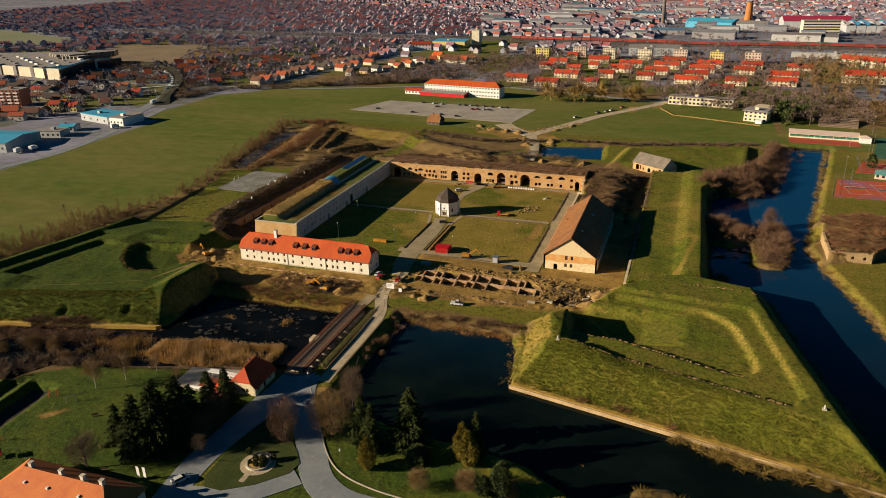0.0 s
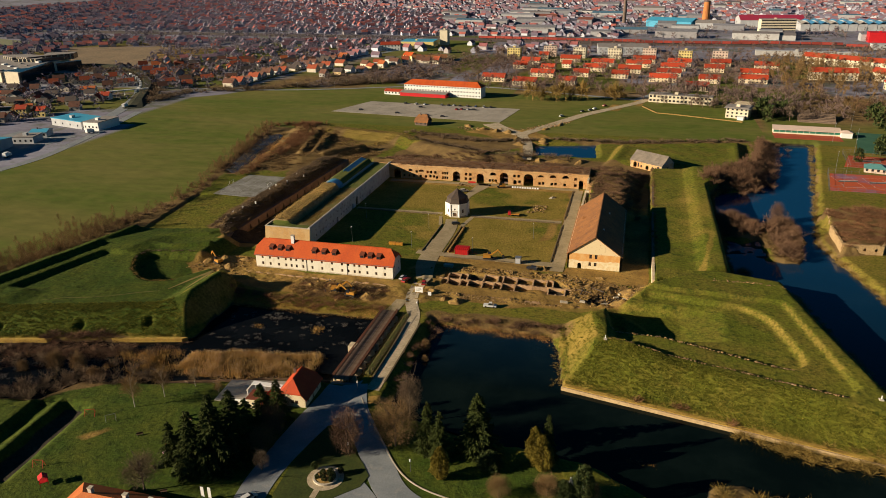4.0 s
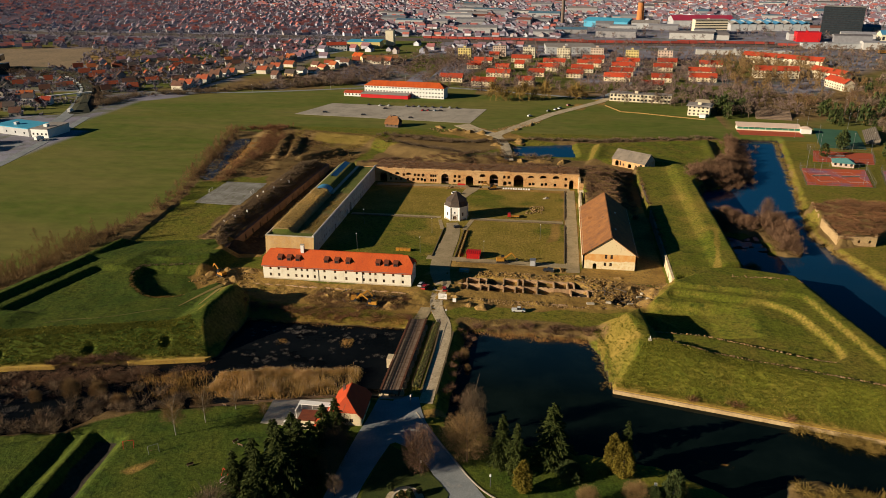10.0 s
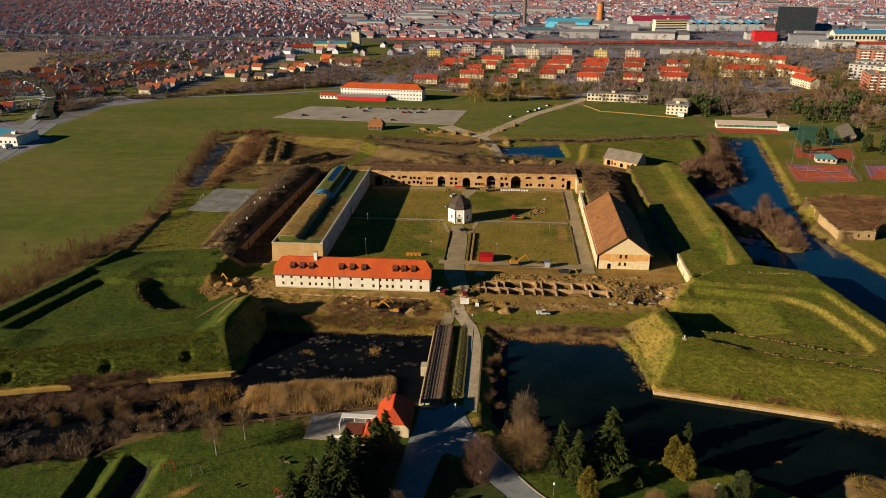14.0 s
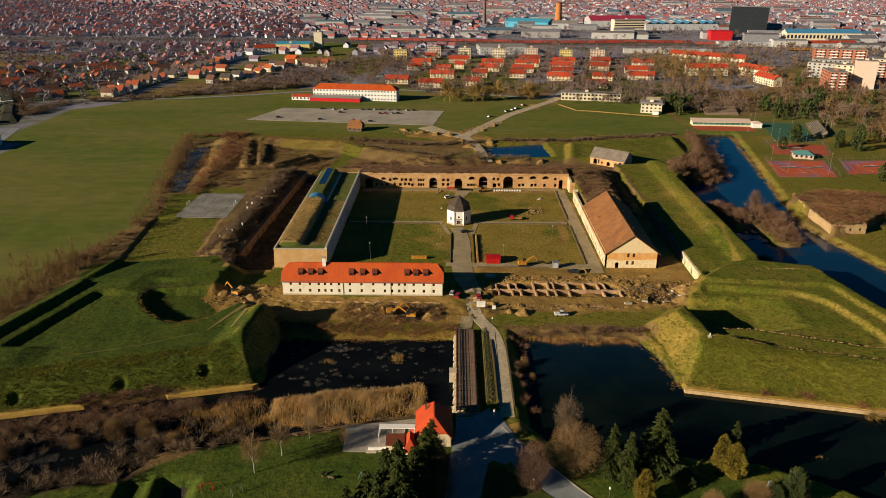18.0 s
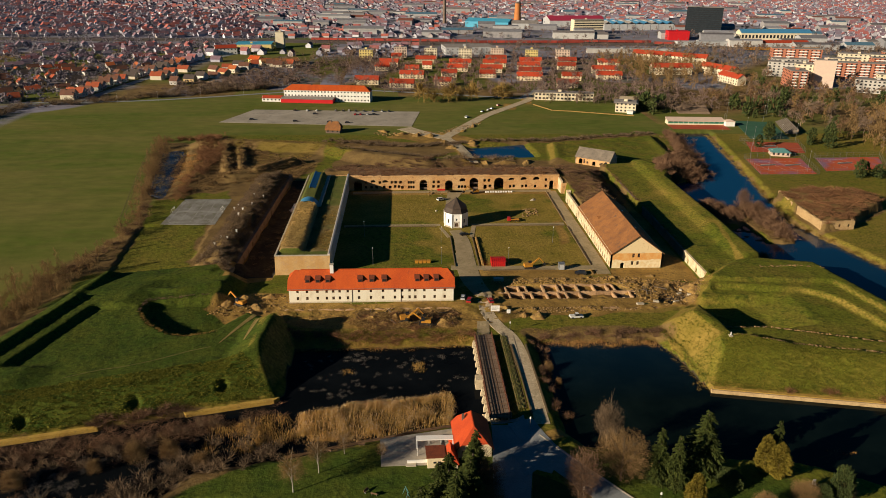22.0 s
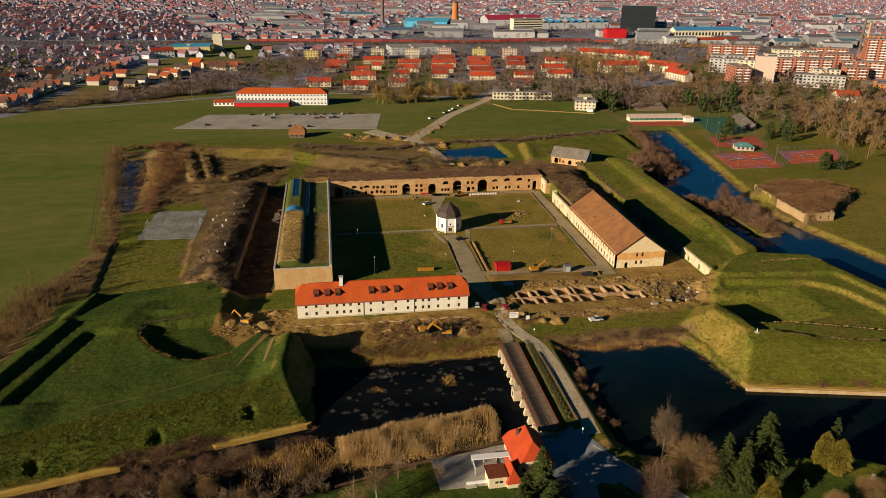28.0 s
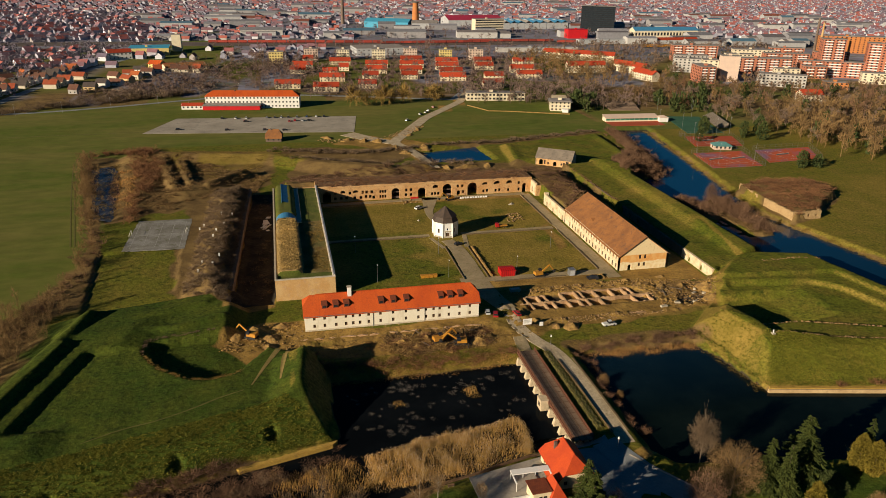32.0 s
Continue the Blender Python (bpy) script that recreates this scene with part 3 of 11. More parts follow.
def height(X, Y):
    X, Y = np.asarray(X, float), np.asarray(Y, float)
    z = np.zeros(X.shape)
    n1, n2, n3 = smooth_noise(X, Y, 7.0, 3), smooth_noise(X, Y, 2.6, 4), smooth_noise(X, Y, 26.0, 5)
    # water bodies
    for poly, depth in ((MOAT_WEST, 0.55), (MOAT_EAST, 0.75), (POND_NORTH, 0.5), (POND_WEST, 0.35)):
        d = signed(X, Y, poly) + n2 * 1.2 + n1 * 1.0
        z = np.minimum(z, np.clip(-(d + 4.5) * depth, -4.2, 5))
    for poly in (ISLAND, ISLET, SPIT):
        d = signed(X, Y, poly) + n1 * 3
        z = np.maximum(z, np.where(d > -4, np.clip(-2.2 + (d + 1) * 0.5, -4.2, -1.0) + n2 * 0.4, -9))
    # mud flat laid at water level to darken the bank's shaded reach
    z = np.where(signed(X, Y, MARSH) > 0, np.maximum(z, -2.42 + n2 * 0.25), z)
    # earth bastions
    for poly, faces in ((BASTION_W, (([(-92, 22), (-125, -97.5)], FACE_W), ([(-125, -97.5), (4.5, -65.5)], FACE_S), ([(4.5, -65.5), (6.8, -34), (1.5, -19)], FACE_G))),
                        (BASTION_E, (([(144.8, -64.7), (256, -88)], FACE_S), ([(139, -26), (144.8, -64.7)], FACE_F), ([(256, -88), (238, -15), (229, 26), (203, 33)], FACE_E)))):
        m = inside(X, Y, poly)
        h = np.full(X.shape, 99.0)
        for line, prof in faces:
            h = np.minimum(h, np.interp(line_dist(X, Y, line), *prof))
        edge = signed(X, Y, poly)
        gorge = np.clip(edge * 0.8, 0, 99)
        near_face = np.minimum.reduce([line_dist(X, Y, l) for l, p in faces])
        h = np.where(near_face < edge + 0.6, h, np.minimum(h, gorge + np.where(near_face < 28, 0.5, 0)))
        z = np.where(m, np.maximum(z, h + n1 * 0.25), z)
    # terraces and yard of the eastern bastion, each a step below the one round it
    def cut(z, poly, level, slope, jag=0.35):
        q = signed(X, Y, poly) + n2 * jag
        return np.where(q > 0, np.minimum(z, np.maximum(level, z - q * slope)), z)
    inner = inside(X, Y, BASTION_E)
    z = np.where(inner, cut(z, YARD_B, 5.6, 0.95), z)
    z = np.where(inner, cut(z, YARD_C, 3.9, 0.95), z)
    low = np.clip(0.2 + (X - 183) * 0.24, 0.2, 9)
    q = signed(X, Y, [(154.8, -13), (160, -8), (200, -6), (198, -33), (176, -35.6), (158.2, -36)])
    z = np.where(inner & (q > 0), np.minimum(z, np.maximum(low, z - q * np.interp(X, [172, 198], [1.5, 0.35]))), z)
    w8 = np.clip(1.25 - line_dist(X, Y, [(161.5, -13), (174, -36)]) / 3.2, 0, 1)
    z = np.where(w8 > 0, np.maximum(z, np.clip(0.6 + (-13 - Y) * 0.15, 0.4, 3.6) * w8), z)
    # the round sunk court of the western bastion, open towards the barrack, and the steps up to its flank
    q = signed(X, Y, PIT_W) + n2 * 0.7
    z = np.where(q > 0, np.minimum(z, np.maximum(np.interp(X, [-53, -40, -22], [2.4, 1.5, 0.2]) + n1 * 0.4, z - q * 1.7)), z)
    inner = inside(X, Y, BASTION_W) & (line_dist(X, Y, [(4.5, -65.5), (-125, -97.5)]) > 19)
    east = np.clip((X + 18 - (Y + 40) * 0.39) / 1.8, 0, 1) * 0.5 + np.clip((X + 9 - (Y + 40) * 0.13) / 1.6, 0, 1) * 0.5
    z = np.where(inner & (X > -60), np.minimum(z, np.maximum(5.0 + 4.2 * east, 7.4 - 0.06 * (line_dist(X, Y, [(4.5, -65.5), (-125, -97.5)]) - 19))), z)
    # the high crest along the flank of the western bastion
    crest = line_dist(X, Y, [(-1.5, -25.5), (-2.6, -38), (-3.8, -53)])
    steep = (X > np.interp(Y, [-60, -53, -38, -25.5], [-4.4, -3.8, -2.6, -1.5])) | (Y > -25.5)
    ridge = 8.8 - np.where(steep, np.clip(crest - 0.4, 0, 99) * 1.15, np.clip(crest - 0.8, 0, 99) * 0.40)
    ridge = np.minimum(ridge, np.interp(line_dist(X, Y, [(-125, -97.5), (4.5, -65.5)]), *FACE_S) + 0.2)
    z = np.where(inside(X, Y, BASTION_W), np.maximum(z, ridge + n1 * 0.2), z)
    # the trenches end in low banks
    wd = line_dist(X, Y, [(-92, 22), (-125, -97.5)])
    sd = line_dist(X, Y, [(-125, -97.5), (4.5, -65.5)])
    fort = inside(X, Y, BASTION_W)
    q = np.clip((-52 - Y) / 3, 0, 1) * np.clip((wd - 24) / 4, 0, 1) * np.clip((46 - wd) / 8, 0, 1) * np.clip((sd - 15) / 4, 0, 1) * fort
    z = np.where(q > 0, np.maximum(z, z * (1 - q) + 6.1 * q), z)
    q = np.clip((Y - np.where(wd < 28, -6.0, -12.0)) / 2.5, 0, 1) * np.clip((wd - 18) / 3, 0, 1) * np.clip((47 - wd) / 9, 0, 1) * fort
    bank = np.minimum(np.interp(Y, [-12, 0, 12, 24], [6.2, 6.6, 5.6, 4.6]), np.clip(signed(X, Y, BASTION_W) * 0.8, 0, 9))
    z = np.where(q > 0, z * (1 - q) + bank * q, z)
    # fallen-in openings in the western slope
    for cx, cy in ((-37, -69.5), (-12, -62.0), (-67, -77.5)):
        z = z - 1.9 * np.clip((1.0 - np.hypot((X - cx) / 2.0, (Y - cy) / 2.6)) / 0.4, 0, 1)
    # plateau behind the long scarp wall, and the eastern rampart
    d = signed(X, Y, SCARP_PLAT)
    z = np.where(d > 0, np.maximum(z, np.minimum(np.where(line_dist(X, Y, [(-27.5, 18), (-22, 168)]) < d + 2.4, 9, d * 0.8), np.interp(line_dist(X, Y, [(-27.5, 18), (-22, 168)]), [0, 3.5, 7.5, 12.5, 22], [4.3, 4.8, 7.5, 7.6, 4.4])) + n1 * 1.0 + n2 * 0.6), z)
    d = signed(X, Y, RAMPART_E)
    wall = line_dist(X, Y, [(174, 14), (172, 190)])
    z = np.where(d > 0, np.maximum(z, np.minimum(np.where(wall < d + 0.5, 9, -2.0 + d * 2.2), np.interp(X, [173, 188, 191, 196.5, 202.5], [4.2, 4.4, 4.6, 6.6, 7.0])) + 0.3 * n1 + 0.4 * n3), z)
    d = signed(X, Y, RAVELIN_N)
    z = np.where(d > 0, np.maximum(z, np.interp(d, [0, 1.5, 7, 9.0, 14, 60], [-1.5, -0.5, 2.6, 2.8, 2.1, 1.8]) + n1 * 0.5), z)
    d = signed(X, Y, RAVELIN_E)
    z = np.where(d > 0, np.maximum(z, np.interp(d, [0, 1.2, 1.6, 12], [0, 0.2, 3.9, 4.6]) + n1 * 1.0 + n2 * 0.7), z)
    # earth on and behind the northern casemates and at their eastern end
    back = np.interp(Y, [162.5, 163, 168, 190, 200], [-9, 7.6, 6.8, -0.4, -9]) + n1 * 1.4 + n2 * 0.7
    z = np.where((X > -4) & (X < 168), np.maximum(z, back - np.clip((X - 158) * 0.7, 0, 9)), z)
    z = np.where((X > 139) & (X < 170) & (Y > 96) & (Y < 176), np.maximum(z, np.interp(X, [139.4, 139.8, 155, 166], [-9, 6.4, 7.0, -0.2]) + n1 * 1.6 + n2 * 0.7 - np.clip((99 - Y) * 2.5, 0, 9)), z)
    # low ridges and hollows of the northern outworks
    for line, w, h in (([(-95, 262), (-12, 247), (17, 222), (60, 203)], 11, 4.4), ([(-80, 250), (-66, 190)], 4.0, 3.4), ([(-69, 243), (-57, 190)], 3.6, 3.0), ([(-47, 184), (-27, 208)], 5, 4.4), ([(-60, 176), (-44, 190)], 9, 3.2), ([(60, 203), (84, 206)], 8, 3.0), ([(-80, 8), (-55, 15), (-37, 22), (-31, 30)], 8.5, 5.6), ([(-60, 3), (-44, 2.5), (-29, 9)], 5.0, 6.0)):
        w8 = np.clip(1.25 - line_dist(X, Y, line) / w, 0, 1)
        z = np.where(w8 > 0, np.maximum(z, (h + n1 * 0.35) * w8), z)
    # sunken lawn by the western ditch; causeway of the road
    z = np.where(inside(X, Y, [(-82, 30), (-88, 92), (-53, 95), (-50, 45)]), np.minimum(z, -0.8), z)
    d = np.abs(X - 85.0)
    z = np.where((Y < -26) & (Y > -92) & (d < 9), np.maximum(z, np.clip(0.3 - (d - 4.5) * 0.75, -4.2, 0.3) + np.where(d > 5, n2 * 0.5, 0)), z)
    # rough digging ground, never under the buildings
    d = signed(X, Y, DIG)
    n4 = smooth_noise(X, Y, 1.3, 6)
    z = z + np.clip(d / 5, 0, 1) * (np.maximum(n2, 0) * 1.2 + np.maximum(n1, -0.1) * 1.1 + np.abs(n4) * 1.3 - 0.35) * np.where((Y > -1.5) & (X < 67), 0, 1) * np.where((X > 84) & (X < 148) & (Y < 0.5) & (Y > -7.5), 0.25, 1)
    q = np.minimum(signed(X, Y, [(86, 1.0), (141, 0.6), (141, 7.5), (134, 14.4), (102, 14.4), (86, 13.4)]) / 1.0, 1.0)
    z = np.where(q > 0, z * (1 - q) + q * (-1.5 + n2 * 0.7), z)
    q = np.clip(signed(X, Y, [(146, -3), (150, 4), (157, 10.5), (164, 6), (163, 0), (152, -6)]) / 2.0, 0, 1)
    z = z - q * (1.6 + n2 * 1.5)
    q = np.clip(signed(X, Y, [(-26.0, 27), (-10, 25), (-10, 168), (-21.5, 168)]) / 2.0, 0, 1)
    z = z - q * 1.0 + q * n1 * 0.6
    # two hollows added in the park, shaped so that shade fills its dark bands
    for cx, half, deep, lean in ((-13.9, 3.8, 1.7, -0.05), (-3.0, 5.6, 2.5, -0.065)):
        u = (X - cx - (Y + 112) * lean) / half
        z = z - deep * np.clip(np.minimum(np.minimum((u + 1) / 0.3, (1 - u) / 0.6), (19.5 - np.abs(Y + 130.5)) / 3.0), 0, 1)
    return z


def put_on(x, y):
    return float(height(np.array([x]), np.array([y]))[0])


def make_ground():
    def axis(lo, hi, step, far_lo, far_hi):
        a = list(np.arange(lo, hi + 0.01, step))
        s, v = step, lo
        left = []
        while v > far_lo:
            s = min(s * 1.22, 160)
            v -= s
            left.append(v)
        s, v = step, hi
        right = []
        while v < far_hi:
            s = min(s * 1.22, 160)
            v += s
            right.append(v)
        return np.array(left[::-1] + a + right)
    xs, ys = axis(-132, 300, 1.0, -4600, 4600), axis(-150, 270, 1.0, -4000, 4700)
    X, Y = np.meshgrid(xs, ys)
    Z = height(X, Y)
    nx, ny = len(xs), len(ys)
    idx = np.arange(nx * ny).reshape(ny, nx)
    quads = np.stack([idx[:-1, :-1], idx[:-1, 1:], idx[1:, 1:], idx[1:, :-1]], -1).reshape(-1, 4)
    me = bpy.data.meshes.new("ground")
    me.vertices.add(nx * ny)
    me.vertices.foreach_set("co", np.stack([X, Y, Z], -1).astype(np.float32).ravel())
    me.loops.add(len(quads) * 4)
    me.loops.foreach_set("vertex_index", quads.astype(np.int32).ravel())
    me.polygons.add(len(quads))
    me.polygons.foreach_set("loop_start", np.arange(0, len(quads) * 4, 4, dtype=np.int32))
    me.polygons.foreach_set("loop_total", np.full(len(quads), 4, np.int32))
    me.polygons.foreach_set("use_smooth", np.ones(len(quads), bool))
    me.materials.append(M_GROUND)
    me.update(calc_edges=True)
    n1, n3 = smooth_noise(X, Y, 9.0, 8), smooth_noise(X, Y, 40.0, 9)

    def soft(poly, w=4.0, jag=6.0):
        return np.clip(signed(X, Y, poly) / w + 0.5 + n1 * jag / w, 0, 1)
    dirt = np.maximum(soft(DIG) * (0.85 + n3), soft([(-30, 16), (-10, 22), (-8, 165), (-22, 168)], 2.0, 1.0) * 0.8)
    dirt = np.maximum(dirt, soft([(76, -8), (82, 22), (134, 22), (172, 14), (160, -9), (142, -10), (120, -15), (97, -13)], 3, 4))
    dirt = np.maximum(dirt, soft([(9.5, -127.5), (12.0, -123.5), (15.5, -121.0), (18.0, -122.0), (16.5, -126.0), (13, -129)], 3, 4) * 0.6)
    dirt = np.maximum(dirt, np.clip(1.3 - line_dist(X, Y, [(92, 200), (88, 232), (84, 258), (76, 279), (60, 296)]) / 9 + n1 * 0.9, 0, 1))
    dirt = np.maximum(dirt, np.clip(1.2 - line_dist(X, Y, [(76, 279), (117, 362), (163, 428)]) / 5.5 + n1 * 0.8, 0, 1))
    dirt = np.maximum(dirt, soft([(134, 20), (172, 14), (172, 30), (136, 30)], 2, 2))
    dirt = np.maximum(dirt, soft([(-20, -8), (66, -8), (70, -2), (0, -1)], 2, 2))
    dirt = np.maximum(dirt, soft([(66, 10), (78, 32), (135, 33), (135, 22), (80, 20)], 3, 2) * 0.9)
    dirt = np.maximum(dirt, soft([(14, 138), (14, 147), (136, 147), (136, 36), (129, 36), (127, 138)], 2, 2) * 0.75)
    dirt = np.maximum(dirt, soft([(-20, -20), (-34, -6), (-16, 10), (2, 6), (2, -14)], 4, 5))
    dirt = np.maximum(dirt, soft([(160, 30), (172, 20), (172, 120), (160, 120)], 2, 1) * 0.8)
    dirt = np.maximum(dirt, soft([(30, 285), (60, 300), (92, 285), (110, 268), (92, 268), (60, 262)], 5, 5))
    dirt = np.maximum(dirt, soft([(118, 55), (129, 60), (129, 96), (121, 92)], 3, 5) * 0.6)
    brush = np.maximum.reduce([soft(p, 5, 8) for p in (
        [(-3, 158), (168, 158), (176, 196), (140, 214), (60, 215), (20, 235), (-3, 215)], [(139, 96), (172, 96), (172, 192), (139, 192)],
        [(-50, 34), (-28, 20), (-22, 168), (-10, 200), (-8, 250), (-96, 264), (-130, 268), (-112, 178), (-92, 134), (-56, 150)],
        [(-3, 236), (60, 222), (92, 240), (90, 262), (-3, 276)], RAVELIN_E, SPIT, [(204, 116), (207, 88), (226, 84), (228, 62), (238, 61), (245, 90), (241, 122), (228, 116)],
        [(-125, -102), (-70, -86), (-20, -72), (5, -68), (60, -66), (60, -80), (0, -97), (-16, -114), (-60, -125), (-200, -160)])])
    brush = np.maximum(brush, np.clip(1.2 - line_dist(X, Y, [(-138, -120), (-106, -20), (-98, 30), (-90, 66)]) / 13 + n1 * 0.8, 0, 1))
    brush = np.maximum(brush, np.clip(1.2 - line_dist(X, Y, [(-90, 66), (-91, 99), (-108, 178), (-128, 267)]) / 4.5 + n1 * 0.6, 0, 1))
    brush = np.maximum(brush, np.clip(1.3 - line_dist(X, Y, [(92, -28), (140, -28)]) / 5 + n1, 0, 1))
    for line, w in (([(285, 291), (261, 157), (248.6, 89.4), (268, 5), (300, -100)], 3.6), ([(212, 164), (206.5, 152), (206.8, 55), (208, 34), (229, 26), (238, -15), (256, -88)], 1.6), ([(144, -66), (256, -90)], 2.5), ([(234, 172), (256, 291)], 9), ([(110, 268), (150, 266), (240, 288)], 6)):
        brush = np.maximum(brush, np.clip(1.2 - line_dist(X, Y, line) / w + n1 * 0.7, 0, 1) * 0.9)
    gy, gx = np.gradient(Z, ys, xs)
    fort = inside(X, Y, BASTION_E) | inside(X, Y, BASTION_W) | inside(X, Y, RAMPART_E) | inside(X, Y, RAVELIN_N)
    # dry grass on steep slopes; west-facing ones are also painted paler as sunlit
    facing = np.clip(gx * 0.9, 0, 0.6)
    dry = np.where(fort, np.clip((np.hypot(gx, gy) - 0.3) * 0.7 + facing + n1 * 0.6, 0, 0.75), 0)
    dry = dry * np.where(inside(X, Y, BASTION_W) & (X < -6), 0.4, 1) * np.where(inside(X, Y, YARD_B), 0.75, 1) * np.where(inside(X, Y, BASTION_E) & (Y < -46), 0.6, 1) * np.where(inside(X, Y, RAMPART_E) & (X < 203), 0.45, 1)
    # golden dirt tone mixed over the western flank for its sunlit face
    dirt = np.maximum(dirt, 0.36 * soft([(139, -26), (145, -63), (156, -46), (150, -24)], 3, 3))
    dry = np.maximum(dry, np.clip(0.70 + n3 * 1.3 + n1 * 0.8, 0, 0.9) * inside(X, Y, [(13, 34), (136, 34), (136, 148), (13, 148)]))
    dry = np.maximum(dry, np.clip(0.14 + n3 * 0.7 + n1 * 0.5, 0, 0.6) * inside(X, Y, RAMPART_E))
    dry = np.maximum(dry, 0.75 * np.clip(1.2 - line_dist(X, Y, [(193, 26), (197, 48), (200, 70)]) / 2.2 + n1 * 0.6, 0, 1))
    dry = np.maximum(dry, 0.9 * np.clip(1.2 - line_dist(X, Y, [(145.5, -63.5), (255, -86.4)]) / 2.2 + n1, 0, 1))
    dry = np.maximum(dry, 0.75 * np.clip(1.1 - line_dist(X, Y, [(-125, -96), (-70, -83.3), (-26, -71.5), (4, -65)]) / 2.6 + n1, 0, 1))
    terrace = soft([(-80, 272), (14, 253), (20, 231), (-8, 214), (-15, 187), (-50, 199), (-75, 230)], 8, 8)
    dry = np.maximum(dry, terrace * np.clip(0.36 + n3 * 1.4 + n1 * 1.2, 0, 0.7))
    brush = brush * (1 - 0.6 * terrace * np.clip(0.55 + n3 * 1.4 + n1 * 1.6, 0, 1))
    dry = np.maximum(dry, soft([(-6, -21), (20, -23), (66, -22), (72, -33), (4, -36)], 3, 4) * 0.85)
    far = np.hypot(X - 60, Y - 200)
    fields = np.zeros(X.shape, bool)
    for p in ([(-96, -20), (-240, 20), (-248, 90), (-238, 139), (-256, 233), (-272, 305), (-255, 418), (-80, 500), (-60, 505), (-20, 395), (60, 380), (160, 430), (165, 425), (250, 370), (255, 320), (240, 285), (100, 270), (-130, 290), (-100, 130)],
              [(260, 300), (360, 380), (420, 100), (330, -60), (262, 60)], [(-700, 620), (-640, 560), (-420, 640), (-440, 740), (-640, 760)], [(-200, 860), (-60, 860), (-60, 930), (-200, 930)], [(-222, 446), (-200, 580), (-160, 700), (-140, 690), (-190, 540), (-196, 446)]):
        fields |= inside(X, Y, p)
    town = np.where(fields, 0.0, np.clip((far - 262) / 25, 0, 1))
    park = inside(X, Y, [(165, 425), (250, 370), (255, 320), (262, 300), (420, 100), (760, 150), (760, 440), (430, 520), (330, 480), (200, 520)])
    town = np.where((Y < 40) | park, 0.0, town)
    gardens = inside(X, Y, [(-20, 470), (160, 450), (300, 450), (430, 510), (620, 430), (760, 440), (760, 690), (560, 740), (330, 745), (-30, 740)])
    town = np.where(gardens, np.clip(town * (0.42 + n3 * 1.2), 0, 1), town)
    brush = np.maximum(brush, gardens * np.clip(0.62 + n3 * 1.2, 0, 1))
    brush = np.maximum(brush, park * np.clip(0.65 + n3 * 1.5, 0, 1) * (X > 255) * ~inside(X, Y, [(262, 300), (330, 330), (420, 290), (400, 100), (262, 60)]))
    plots = inside(X, Y, [(-150, 446), (-300, 396), (-345, 230), (-620, 160), (-900, 400), (-900, 900), (-150, 900), (-20, 740), (-20, 520)])
    town = np.where(plots, np.clip(town * (0.34 + n3 * 1.0 + n1 * 0.5), 0, 1), town)
    brush = np.maximum(brush, plots * np.clip(0.50 + n3 * 1.2, 0, 0.9))
    dry = np.where(inside(X, Y, [(-700, 620), (-640, 560), (-470, 510), (-470, 580), (-420, 640), (-440, 740), (-640, 760)]), 0.0, dry)
    dirt = np.where(inside(X, Y, [(-700, 620), (-640, 560), (-470, 510), (-470, 580), (-420, 640), (-440, 740), (-640, 760)]), 0.5, dirt)
    lush = np.maximum(soft(BASTION_W, 5, 3) * 0.9, soft([(-140, -104), (-20, -100), (10, -94), (60, -88), (76, -98), (70, -170), (-140, -170)], 6, 6) * 0.85)
    meadow = 0.8 * ((X < -92) & (Y > -20) | (Y > 290)) + n3 * 0.6
    dry = np.maximum(dry, 0.45 * ((X > 250) & (Y > -40) & (Y < 290)) + n3 * 0.3)
    lush = np.maximum(lush, soft([(-90, 28), (-92, 92), (-50, 95), (-46, 40)], 6, 8) * 0.35)
    dry = np.maximum(dry, soft([(-90, 40), (-92, 92), (-50, 95), (-46, 46)], 6, 8) * 0.34)
    lush = np.maximum(lush, soft([(86, -98), (110, -98), (170, -118), (240, -180), (110, -180)], 6, 8) * 0.8)
    mud = np.clip((WATER + 0.55 - Z) / 0.8, 0, 1)
    # ditch floor takes the mud colour to paint the shade it lies in
    mud = np.maximum(mud, soft([(-26.5, 24), (-10, 24), (-10, 168), (-21.5, 168)], 2.0, 2.0))
    mud = np.maximum(mud, 0.75 * soft([(86, 1.0), (141, 0.6), (141, 7.5), (134, 14.4), (102, 14.4), (86, 13.4)], 1.5, 1.0) * np.clip(0.8 + n1 * 1.5, 0, 1))
    mud = np.maximum(mud, 0.85 * soft([(146, -3), (150, 4), (157, 10.5), (164, 6), (163, 0), (152, -6)], 2.0, 3.0))
    dirt = np.maximum(dirt, soft([(83.5, -92), (86, -88), (92, -85.5), (93, -87.5), (88, -91)], 2, 2))
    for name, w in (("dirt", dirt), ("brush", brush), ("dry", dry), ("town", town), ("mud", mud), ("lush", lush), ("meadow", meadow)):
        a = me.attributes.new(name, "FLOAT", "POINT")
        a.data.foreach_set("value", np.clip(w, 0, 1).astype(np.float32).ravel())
    return tagged(new("ground", me), "olive winter grass and bare earth with moats and ramparts", "ground", kind="structure")


make_ground()


def sheet(name, poly, z, material, label, category, kind="structure", thick=0.3):
    g = Geo()
    g.prism(poly, z - thick, z)
    return solid(name, g, material, label, category, kind=kind)


def ccw(poly):
    s = sum(a[0] * b[1] - b[0] * a[1] for a, b in zip(poly, poly[1:] + poly[:1]))
    return poly if s > 0 else poly[::-1]


